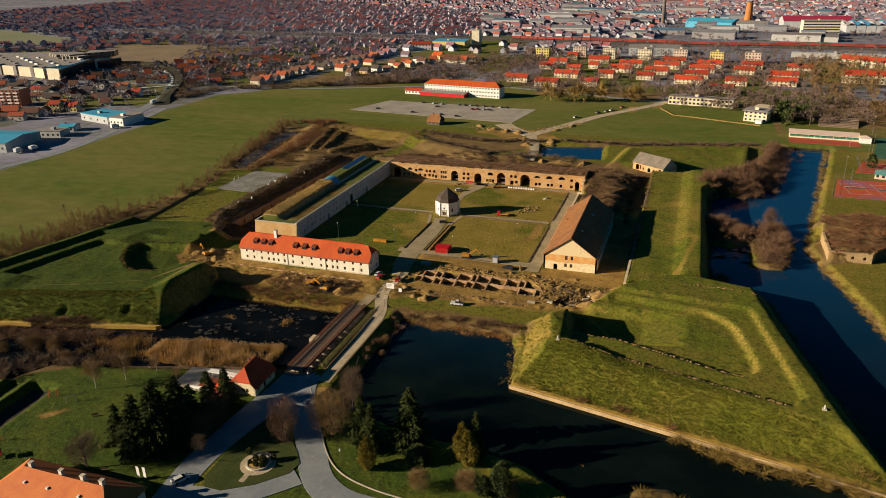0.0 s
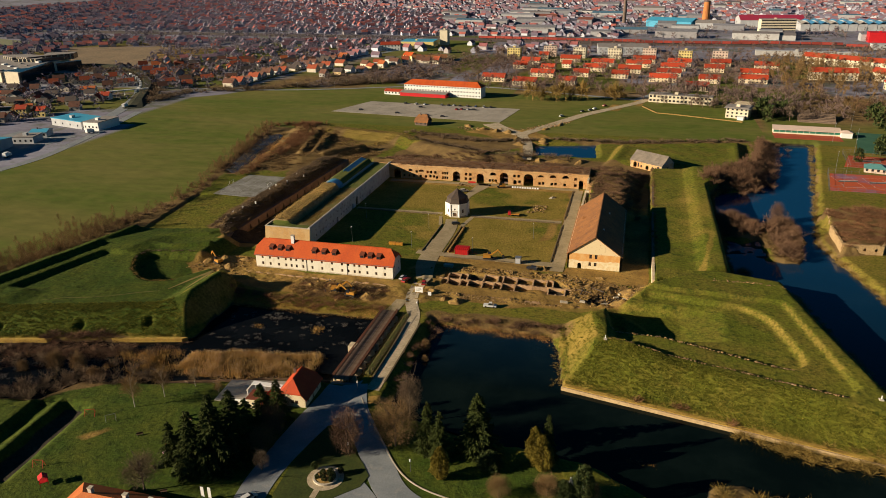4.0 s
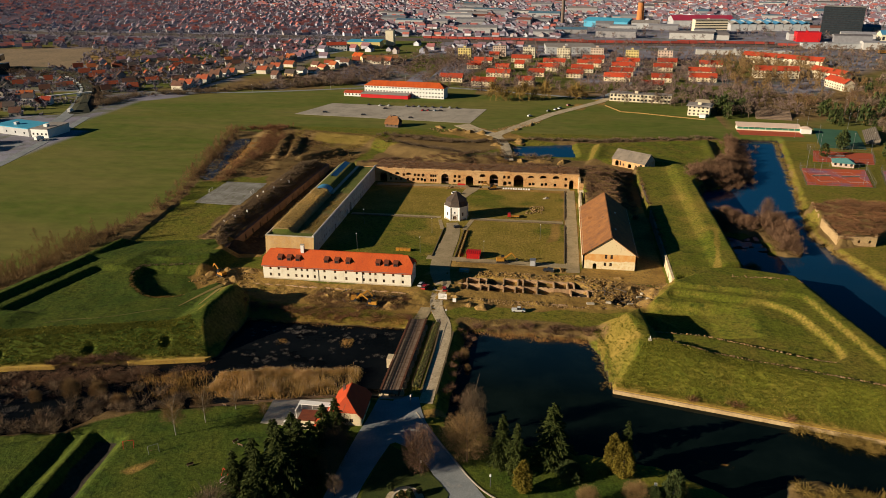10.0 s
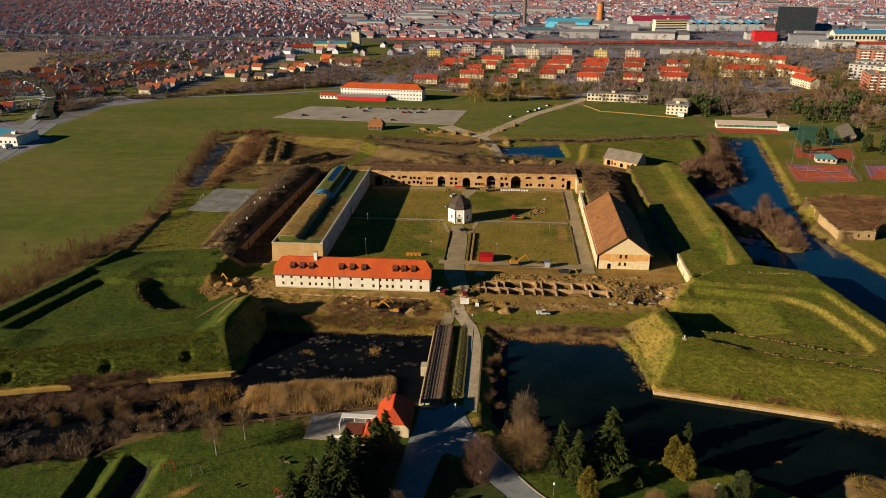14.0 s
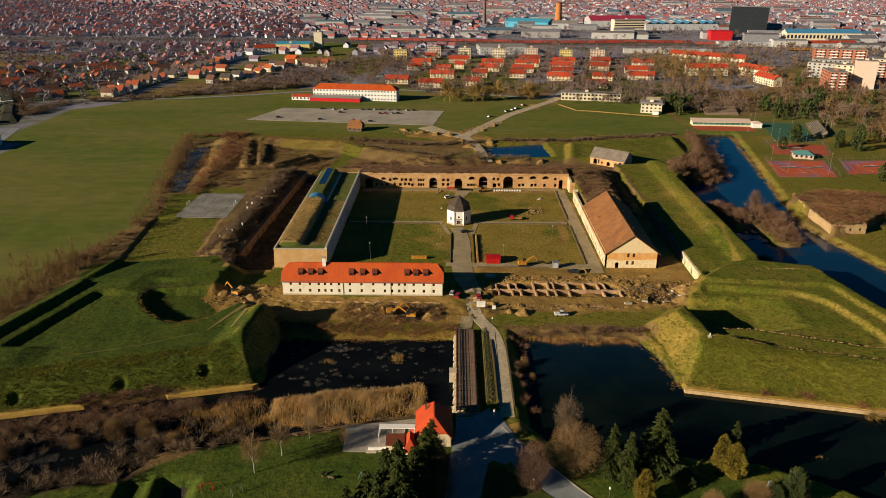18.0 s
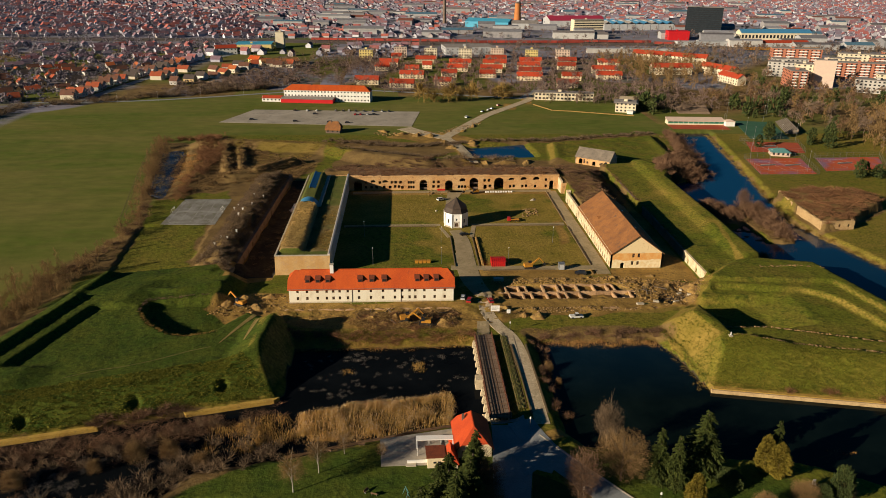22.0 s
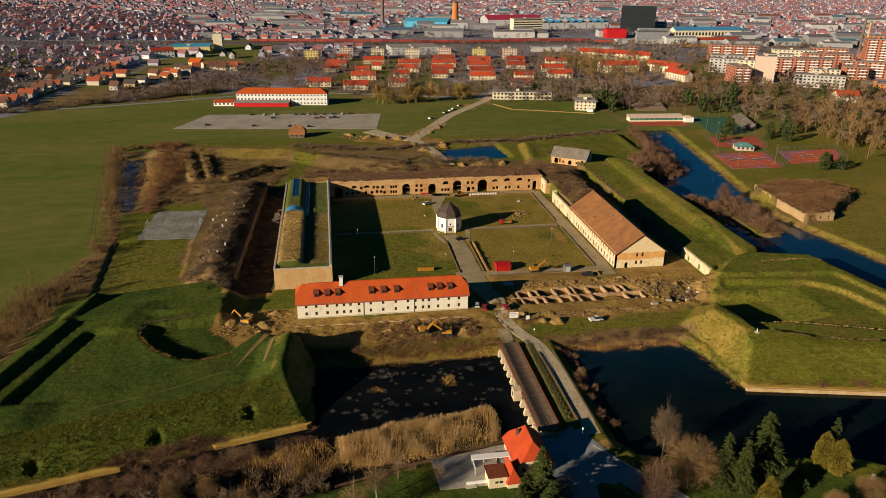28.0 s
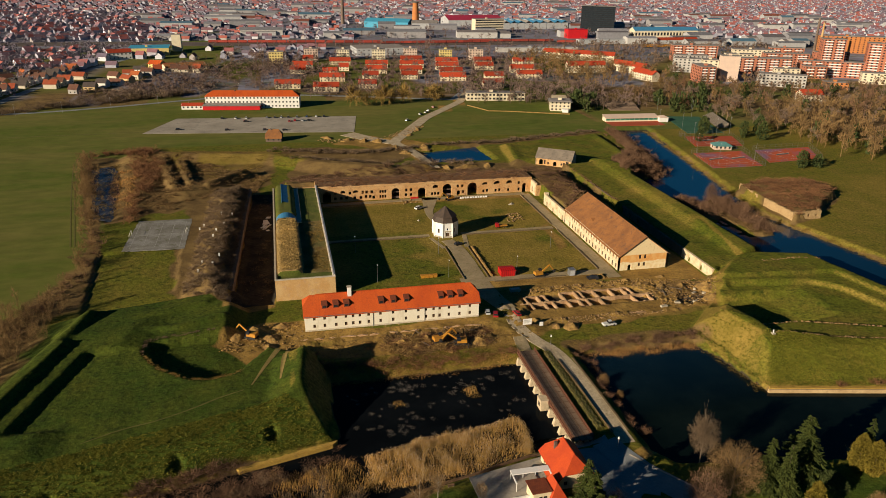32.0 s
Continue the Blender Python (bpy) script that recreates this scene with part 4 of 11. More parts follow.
def ragged(poly, amount, seed, step=1.2):
    """An outline whose straight edges are frayed by overgrowing grass."""
    r = random.Random(seed)
    out = []
    for (x0, y0), (x1, y1) in zip(poly, poly[1:] + poly[:1]):
        n = max(2, int(math.hypot(x1 - x0, y1 - y0) / step))
        for i in range(n):
            out.append((x0 + (x1 - x0) * i / n + r.uniform(-amount, amount) * 0.6, y0 + (y1 - y0) * i / n + r.uniform(-amount, amount) * 0.6))
    return out


sheet("water_west_moat", ccw([(79, -26), (2, -26), (2, -62), (-130, -94), (-270, -122), (-270, -200), (-120, -152), (-62, -128), (-14, -115), (62, -74), (79, -74)]), WATER, M_MARSH, "dark marshy water of the western moat", "water")
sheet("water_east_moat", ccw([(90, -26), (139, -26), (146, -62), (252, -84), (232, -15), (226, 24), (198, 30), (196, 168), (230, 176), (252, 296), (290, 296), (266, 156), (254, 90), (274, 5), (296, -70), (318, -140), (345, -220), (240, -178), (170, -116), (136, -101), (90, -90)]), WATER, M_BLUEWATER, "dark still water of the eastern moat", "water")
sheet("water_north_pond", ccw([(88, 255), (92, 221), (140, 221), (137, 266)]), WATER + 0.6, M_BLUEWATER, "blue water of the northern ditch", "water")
sheet("water_west_pond", ragged(ccw([(-124, 252), (-112, 256), (-104, 232), (-98, 200), (-90, 176), (-88, 136), (-104, 150)]), 2.2, 9, 3.0), WATER + 1.1, M_PUDDLE, "shallow puddled mud in the western ditch", "water")


def ribbon(name, line, width, material, label, category, lift=0.10, kind="structure", step=2.5, cross=4):
    """A road or path that lies on the ground along a line."""
    pts = []
    for (x0, y0), (x1, y1) in zip(line, line[1:]):
        n = max(1, int(math.hypot(x1 - x0, y1 - y0) / step))
        pts += [(x0 + (x1 - x0) * i / n, y0 + (y1 - y0) * i / n) for i in range(n)]
    pts.append(line[-1])
    P = np.array(pts)
    for _ in range(6):
        P[1:-1] = (P[:-2] + 2 * P[1:-1] + P[2:]) / 4
    T = np.gradient(P, axis=0)
    T /= np.linalg.norm(T, axis=1)[:, None]
    N = np.stack([-T[:, 1], T[:, 0]], 1)
    W = width if hasattr(width, "__len__") else [width, width]
    ws = np.interp(np.linspace(0, 1, len(P)), np.linspace(0, 1, len(W)), W)
    g = Geo()
    rows = []
    for k in range(cross + 1):
        o = (k / cross - 0.5)
        Q = P + N * (o * ws)[:, None]
        rows.append(np.column_stack([Q, height(Q[:, 0], Q[:, 1]) + lift]))
    R = np.stack(rows, 1)
    R[:, :, 2] = np.maximum(R[:, :, 2], R[:, :, 2].mean(1)[:, None] - 0.05) if cross else R[:, :, 2]
    n, c = len(P), cross + 1
    g.v = [tuple(v) for v in R.reshape(-1, 3)]
    g.f = [(i * c + k + 1, i * c + k, (i + 1) * c + k, (i + 1) * c + k + 1) for i in range(n - 1) for k in range(cross)]
    low = len(g.v)
    for side in (0, cross):
        g.v += [(x, y, z - 0.35) for x, y, z in R[:, side]]
    for i in range(n - 1):
        g.f.append((i * c, low + i, low + i + 1, (i + 1) * c))
        g.f.append((i * c + cross, (i + 1) * c + cross, low + n + i + 1, low + n + i))
    return solid(name, g, material, label, category, kind=kind)


ribbon("road_causeway", [(78, 6), (77, -10), (79, -20), (84, -30), (85.6, -40), (86, -62), (86, -84)], [6, 5, 5, 4.6, 4.4, 4.4], M_GRAVEL, "pale worn gravel road on a causeway", "road")
ribbon("road_bridge_head", [(75, -19), (73.7, -31)], [4.5, 5.0], M_PATH, "pale gravel at the bridge head", "road", 0.14)
for k, (xa, xb) in enumerate(((82.9, 83.6), (88.2, 88.4))):
    ribbon("kerb_causeway", [(xa, -37), (xb, -58), (xb, -79)], 0.55, M_EDGING, "low brown parapet along the causeway", "kerb", 0.5, cross=2)
ribbon("road_gate_yard", [(78, 4), (74, 18), (73, 34), (73, 50)], [7, 9, 9, 8], M_PATH, "beaten earth road into the courtyard", "road", 0.12)
ribbon("road_west", [(76, -79), (75.5, -95), (72.5, -115), (71, -132), (73, -148), (76, -170)], [10, 11, 8.5, 8, 8], M_ASPHALT, "grey worn asphalt road", "road")
ribbon("road_east", [(79.5, -82), (82.6, -93), (91.5, -106), (100, -117.5), (106, -128), (116, -134), (150, -134), (230, -150)], [8, 8, 8.5, 9, 11, 10, 9, 9], M_ASPHALT, "grey worn asphalt road", "road", 0.13)
ribbon("road_loop", [(73, -145), (82, -144), (92, -138), (101, -128)], [9, 8, 8, 8], M_ASPHALT, "grey worn asphalt loop round a lawn", "road", 0.16)
# courtyard paths
ribbon("path_axis", [(73.6, 33), (73.4, 70), (71, 80)], [8.0, 8.0, 6.0], M_PATH, "broad earth path through the courtyard", "path")
ribbon("path_axis_west", [(67.5, 70), (64, 84)], 1.8, M_PATH, "narrow courtyard path", "path")
ribbon("path_axis_east", [(78.5, 70), (81, 86)], 2.2, M_PATH, "narrow courtyard path", "path")
ribbon("path_cross_west", [(15, 87.5), (64, 88)], 3.0, M_PATH, "pale courtyard path", "path")
ribbon("path_cross_east", [(80, 87.5), (128, 88)], 3.2, M_PATH, "pale courtyard path", "path")
ribbon("path_north_axis", [(72, 96), (70, 120), (76, 146)], [3, 4, 9], M_PATH, "worn courtyard path", "path")
ribbon("road_yard_south", [(66, 33), (100, 31.5), (133, 31)], 4.5, M_PATH, "earth road along the courtyard", "road", 0.14)
ribbon("road_yard_east", [(132.5, 24), (132.2, 80), (131.5, 144)], 6.0, M_PATH, "worn earth road beside the long barrack", "road", 0.12)
ribbon("road_yard_north", [(16, 143), (60, 144.5), (132, 145)], 4.0, M_PATH, "earth road under the casemates", "road", 0.1)
ribbon("road_town", [(92, 204), (89, 232), (84, 258), (76, 279), (117, 362), (163, 428), (200, 520)], [6, 8, 9, 8, 8, 8], M_GRAVEL, "pale gravel road to the town", "road", 0.15)
ribbon("road_parking", [(76, 279), (58, 296), (46, 312)], [10, 12, 14], M_GRAVEL, "pale gravel drive to the parking ground", "road", 0.2)
ribbon("road_field", [(-1200, 330), (-600, 405), (-249, 425), (-206, 424), (-180, 430), (-146, 445), (-109, 460), (-85, 473), (-69, 479), (-20, 498), (160, 440)], 5, M_ASPHALT, "narrow asphalt road across the field", "road", 0.15, step=20)
sheet("parking_ground", ccw([(-105, 336), (-86, 388), (60, 377), (52, 318)]), 0.14, M_PARKING, "wide pale gravel parking ground", "parking")
sheet("sports_yard", ragged(ccw([(-78.5, 93), (-77, 134), (-51, 133.5), (-51, 92)]), 0.35, 5), 0.08, M_YARD, "grey concrete sports yard in the ditch", "sports yard")
for x0, y0, x1, y1 in ((-75.6, 96, -74.9, 130.5), (-53.6, 95, -53.0, 130.5), (-75, 112.8, -53.4, 113.1), (-75, 95.6, -53.4, 95.9), (-75, 130.2, -53.4, 130.5), (-64.6, 96, -64.3, 130.3), (-70, 100, -69.75, 126), (-59, 100, -58.75, 126)):
    solid("court_line", Geo().box(x0, y0, 0.084, x1 if x1 - x0 > 2 else x0 + 0.18, y1 if y1 - y0 > 2 else y0 + 0.18, 0.096), M_FADEDLINE, "faded pale line painted on the sports yard", "court line", group="yard lines", kind="structure")
# earth strips on the western bastion with sunlight put into their colour, and a footpath
ribbon("path_bastion", [(-17.8, -40.5), (-13.5, -29), (-8.3, -16.5)], [0.4, 1.3, 2.2], M_LIT_EARTH, "bare earth strip in a sunlit ochre tone above the works site", "path", 0.08, step=1.0)
ribbon("path_bastion", [(-9.2, -41), (-8.0, -30), (-6.0, -18.5)], [0.5, 1.6, 1.3], M_LIT_EARTH, "bare earth strip in a sunlit tone along the flank", "path", 0.08, step=1.0)
ribbon("path_bastion", [(-62, -60.4), (-50, -55.0), (-44, -54.2), (-34.7, -50), (-27, -45.4), (-20, -42.8)], [0.2, 0.5, 0.3, 0.6, 0.3], M_DIMTRACK, "thin trodden footpath in the grass", "path", 0.07, step=1.0, cross=2)
sheet("road_plaza", ccw([(73, -88), (82, -87), (88.5, -98.5), (84.5, -105.6), (80.8, -103.9), (77.4, -106.5)]), 0.17, M_ASPHALT, "grey asphalt where the roads part", "road")
ribbon("path_field", [(-202, 338), (-175, 339.2), (-138, 340.5), (-105, 341)], 1.0, M_DIMTRACK, "pale footpath across the meadow", "path", 0.06, cross=2)
for k in (-0.9, 0.9):
    ribbon("track_field", [(-101.3 + k, 103), (-118.4 + k, 180), (-132.6 + k, 250), (-134 + k, 270), (-128 + k, 292)], 0.7, M_DIMTRACK, "wheel rut beside the hedge", "path", 0.05, cross=2)

# ---- fort buildings ----
WINDOW_MESHES = {}


def window(parent, m, w, h, kind="casement", depth=0.18):
    """A window in an opening: a frame with a mullion, and a pane behind it. m places its lower left corner, facing -y."""
    key = (round(w, 2), round(h, 2), kind)
    if key not in WINDOW_MESHES:
        t = 0.09
        f = Geo()
        xs, zs = (0, t, w / 2 - 0.04, w / 2 + 0.04, w - t, w), (0, t, h * 0.62, h * 0.62 + 0.06, h - t, h)
        f.v = [(x, depth + y, z) for y in (0, 0.08) for z in zs for x in xs]
        solid_cell = [[0 <= i < 5 and 0 <= k < 5 and not (i in (1, 3) and k in (1, 3)) for i in range(-1, 6)] for k in range(-1, 6)]
        for k in range(5):
            for i in range(5):
                if not solid_cell[k + 1][i + 1]:
                    continue
                q = (k * 6 + i, k * 6 + i + 1, k * 6 + i + 7, k * 6 + i + 6)
                f.f += [q, tuple(v + 36 for v in reversed(q))]
                for (a, b), (dk, di) in zip(((0, 1), (1, 2), (2, 3), (3, 0)), ((-1, 0), (0, 1), (1, 0), (0, -1))):
                    if not solid_cell[k + 1 + dk][i + 1 + di]:
                        f.f.append((q[b], q[a], q[a] + 36, q[b] + 36))
        p = Geo().box(0.03, depth + 0.03, 0.03, w - 0.03, depth + 0.05, h - 0.03)
        WINDOW_MESHES[key] = (f.mesh("window", M_FRAME), p.mesh("pane", M_GLASS))
    fm, pm = WINDOW_MESHES[key]
    wob = part("window", fm, None, parent)
    wob.matrix_basis = m
    part("pane", pm, None, wob)
    return wob


def side(parent, origin, angle, length, height_, thick, holes, material, label="", z0=-0.4, glazed=True, win=("casement",)):
    """One outer wall of a building along a direction, with its openings and glazed windows."""
    m = pose(*origin, 0, 0, angle)
    w = part("wall", holed_wall(length, height_, thick, holes, z0), material, parent, label)
    w.matrix_basis = m
    if glazed:
        for h in holes:
            if not (len(h) > 4 and h[4]) and h[2] - h[0] < 2.5:
                window(parent, m @ pose(h[0], 0, h[1]), h[2] - h[0], h[3] - h[1])
    return w


def gable_fill(x0, x1, y, z, ridge, thick, material, parent, axis="y", label="", cut=1.0):
    """The triangle of wall under a pitched roof; axis: the way in which the wall faces."""
    g = Geo()
    mid, zt = (x0 + x1) / 2, z + (ridge - z) * cut
    k = (x1 - x0) / 2 * (1 - cut)
    pts = [(x0, z), (x1, z), (mid + k, zt), (mid - k, zt)] if cut < 1 else [(x0, z), (x1, z), (mid, ridge)]
    a = [(p, y, q) if axis == "y" else (y, p, q) for p, q in pts]
    b = [(p, y + thick, q) if axis == "y" else (y + thick, p, q) for p, q in pts]
    n = len(a)
    g.face(*a).face(*reversed(b))
    for i in range(n):
        g.face(a[i], b[i], b[(i + 1) % n], a[(i + 1) % n])
    return part("gable", g, material, parent, label)


def white_barrack():
    b = thing("barrack", "long white plastered barrack with orange tiled roof", "building", pose(0, 0, 0))
    xs = (2.9, 6.6, 10.7, 14.3, 16.9, 19.4, 22.6, 27.0, 31.7, 36.5, 41.2, 44.1, 47.0, 49.3, 52.9, 57.0, 61.0)
    holes = [(x, z, x + 0.95, z + 1.35) for x in xs for z in (1.3, 4.3)]
    side(b, (0, 0, 0), 0, 65, 6.5, 0.6, holes, M_PLASTER)
    side(b, (65, 11, 0), 180, 65, 6.5, 0.6, [(x, z, x + 0.95, z + 1.35) for x in np.arange(3, 62, 4.3) for z in (1.3, 4.3)], M_PLASTER)
    ends = [(y, z, y + 0.95, z + 1.3) for y in (1.9, 7.4) for z in (1.3, 4.3)]
    side(b, (64.98, 0.6, 0), 90, 9.8, 6.5, 0.6, ends, M_PLASTER)
    side(b, (0.02, 10.4, 0), -90, 9.8, 6.5, 0.6, ends, M_PLASTER)
    for x in (0.02, 64.38):
        gable_fill(0.2, 10.8, x, 6.5, 11.9, 0.6, M_PLASTER, b, "x", cut=0.52)
    for y in (3.6, 6.4):
        window(b, pose(65.0 + 0.16, y, 7.3, 0, 0, 90), 0.8, 1.1)
    part("roof", gable_roof(0, 0, 65, 11, 6.55, 12.0, 0.55, "x", 0.55, 0.3), M_TILE, b, "bright orange tiled half-hipped roof")
    part("ridge", Geo().box(4.4, 5.3, 11.95, 60.6, 5.7, 12.18), M_TILE, b)
    c = part("chimney", Geo().box(16.0, 4.3, 10.4, 17.4, 5.6, 14.4), M_WHITE, b, "white rendered chimney")
    part("cap", Geo().box(15.85, 4.15, 14.4, 17.55, 5.75, 14.6), M_STONE, c)
    for x in (6.3, 10.4, 14.3, 27.0, 31.6, 36.5, 49.6, 53.2, 57.2):
        body = Geo()
        y0, z0 = 1.5, 7.9
        body.box(x, y0, z0 - 0.3, x + 1.9, y0 + 2.8, z0 + 1.6)
        d = part("dormer", body, M_DORMER, b, "small brown boarded dormer")
        part("dormer_roof", Geo().loft([[(x - 0.15, y0 - 0.25, z0 + 1.45), (x + 2.05, y0 - 0.25, z0 + 1.45), (x + 2.05, y0 - 0.25, z0 + 1.6), (x - 0.15, y0 - 0.25, z0 + 1.6)], [(x - 0.15, y0 + 3.5, z0 + 2.6), (x + 2.05, y0 + 3.5, z0 + 2.6), (x + 2.05, y0 + 3.5, z0 + 2.75), (x - 0.15, y0 + 3.5, z0 + 2.75)]]), M_DORMER, d)
        part("pane", Geo().box(x + 0.3, y0 - 0.03, z0 + 0.4, x + 1.6, y0 + 0.02, z0 + 1.3), M_GLASS, d)
    for x in (24.7, 44.0):
        part("downpipe", Geo().tube((x, -0.12, 0), (x, -0.12, 6.3), 0.09, 0.09), M_METAL, b)
    part("gutter", Geo().box(-0.4, -0.72, 6.08, 65.4, -0.56, 6.22), M_METAL, b)
    part("plinth", Geo().box(-0.06, -0.06, -0.4, 65.06, 0.02, 0.55), M_STONE, b, "grey stained plinth")


def long_barrack():
    x0, x1, y0, y1 = 136.6, 160.0, 30.2, 94.0
    b = thing("barrack", "weathered long barrack with brown tiled roof and peeling plaster", "building", pose(x0, y0, 0))
    W, L = x1 - x0, y1 - y0
    side(b, (0, 0, 0), 0, W, 7.0, 0.7, [(9.3, 1.5, 10.4, 3.2), (11.7, 1.5, 12.8, 3.2), (9.5, 5.0, 10.6, 6.9), (11.9, 5.0, 13.0, 6.9), (4.5, 0.0, 6.2, 2.6, 1.0)], M_GABLE, "ochre and cream peeling plaster")
    low = [(L - (p + 0.6), 0.3 if i % 2 else 0.9, L - (p - 0.7), 2.7, 0) for i, p in enumerate(np.arange(2.6, 60, 3.6))]
    up = [(L - (p + 0.5), 4.5, L - (p - 0.5), 6.2, 0) for p in np.arange(3.0, 60, 3.0)]
    side(b, (0, L, 0), -90, L, 7.2, 0.7, low + up, M_PATCHWALL, "cream wall with patches of bare brick")
    side(b, (W, 0, 0), 90, L, 7.2, 0.7, [(p, 4.3, p + 1.0, 6.0) for p in np.arange(4, 60, 6)], M_PATCHWALL)
    side(b, (W, L, 0), 180, W, 7.0, 0.7, [(6, 0, 8.5, 3.4, 1.0)], M_PATCHWALL)
    for y in (0.0, L - 0.7):
        gable_fill(0.0, W, y + 0.002, 7.0, 15.2, 0.7, M_GABLE, b)
    for x in (7.4, 14.4):
        window(b, pose(x, -0.17, 10.0), 1.1, 1.5)
    part("roof", gable_roof(0, -0.2, W, L + 0.2, 7.1, 15.6, 0.5, "y", 0, 0.3), M_TILE_OLD, b, "brown weathered tile roof")
    part("ridge", Geo().box(W / 2 - 0.2, -0.7, 15.55, W / 2 + 0.2, L + 0.7, 15.8), M_TILE_OLD, b)
    part("lucarne", gable_roof(3.4, 37.5, 5.4, 39.5, 10.2, 10.9, 0.2, "x", 0, 0.12), M_TILE_OLD, b, "small roof hatch")
    for y, z in ((14.0, 13.4), (40.0, 12.4)):
        part("skylight", Geo().box(W / 2 + 2.0 + (13.4 - z) * 1.4, y, z - 0.2, W / 2 + 3.0 + (13.4 - z) * 1.4, y + 1.0, z + 0.55), M_WHITE, b, "small pale roof cowl")


def chapel():
    b = thing("chapel", "white octagonal chapel with dark two-tier roof", "chapel", pose(72.0, 89.0, 0, 0, 0, 22.5))
    oct_ = lambda r, z: [(r * math.cos(math.pi * i / 4), r * math.sin(math.pi * i / 4), z) for i in range(8)]
    R = 6.15
    ln = 2 * R * math.sin(math.pi / 8)
    for i in range(8):
        a = math.pi * i / 4
        p, q = Vector((R * math.cos(a), R * math.sin(a), 0)), Vector((R * math.cos(a + math.pi / 4), R * math.sin(a + math.pi / 4), 0))
        ang = math.degrees(math.atan2(q.y - p.y, q.x - p.x))
        hl = []
        mid = (math.degrees(a) + 22.5 + 22.5) % 360
        if abs(mid - 270) < 5:
            hl = [(ln / 2 - 0.9, 0.0, ln / 2 + 0.9, 2.7, 0.6), (ln / 2 - 0.45, 3.9, ln / 2 + 0.45, 4.9, 1.0)]
        elif i % 2 == 0 or abs(mid - 225) < 5 or abs(mid - 315) < 5:
            hl = [(ln / 2 - 0.5, 2.2, ln / 2 + 0.5, 4.2, 0)]
        side(b, p, ang, ln, 7.5, 0.5, hl, M_WHITE, "white limewashed wall", -0.3)
        if abs(mid - 270) < 5:
            d = part("door", Geo().box(ln / 2 - 0.88, 0.2, 0, ln / 2 + 0.88, 0.3, 2.5), M_TIMBER, b, "dark wooden chapel door")
            d.matrix_basis = pose(*p, 0, 0, ang)
            s = part("door_surround", Geo().box(ln / 2 - 1.25, -0.1, 0, ln / 2 - 0.95, 0.02, 3.1).box(ln / 2 + 0.95, -0.1, 0, ln / 2 + 1.25, 0.02, 3.1).box(ln / 2 - 1.5, -0.22, 3.1, ln / 2 + 1.5, 0.02, 3.45), M_STONE, b)
            s.matrix_basis = pose(*p, 0, 0, ang)
        pl = part("pilaster", Geo().prism([(p.x * k - o[0], p.y * k - o[1]) for k, o in ((1.02, (-0.3, 0)), (1.02, (0, -0.3)), (1.02, (0.3, 0)), (1.02, (0, 0.3)))][::-1], -0.2, 7.2), M_WHITE, b)
    part("plinth", Geo().loft([oct_(R + 0.18, -0.3), oct_(R + 0.18, 0.6), oct_(R - 0.1, 0.7)]), M_STONE, b, "pale stone plinth")
    part("cornice", Geo().loft([oct_(R + 0.03, 7.05), oct_(R + 0.22, 7.25), oct_(R + 0.22, 7.5), oct_(R - 0.2, 7.55)]), M_WHITE, b)
    part("roof_skirt", Geo().loft([oct_(R + 0.38, 7.5), oct_(R + 0.02, 8.0), oct_(R - 0.5, 9.0), oct_(R - 0.8, 9.9)]), M_CHAPELROOF, b, "dark shingled roof skirt")
    part("roof_cap", Geo().loft([oct_(R - 0.35, 9.8), oct_(R - 0.45, 10.0), oct_(3.5, 11.7), oct_(1.1, 13.7), oct_(0.15, 14.5)]), M_CHAPELROOF, b, "dark pyramidal roof cap")


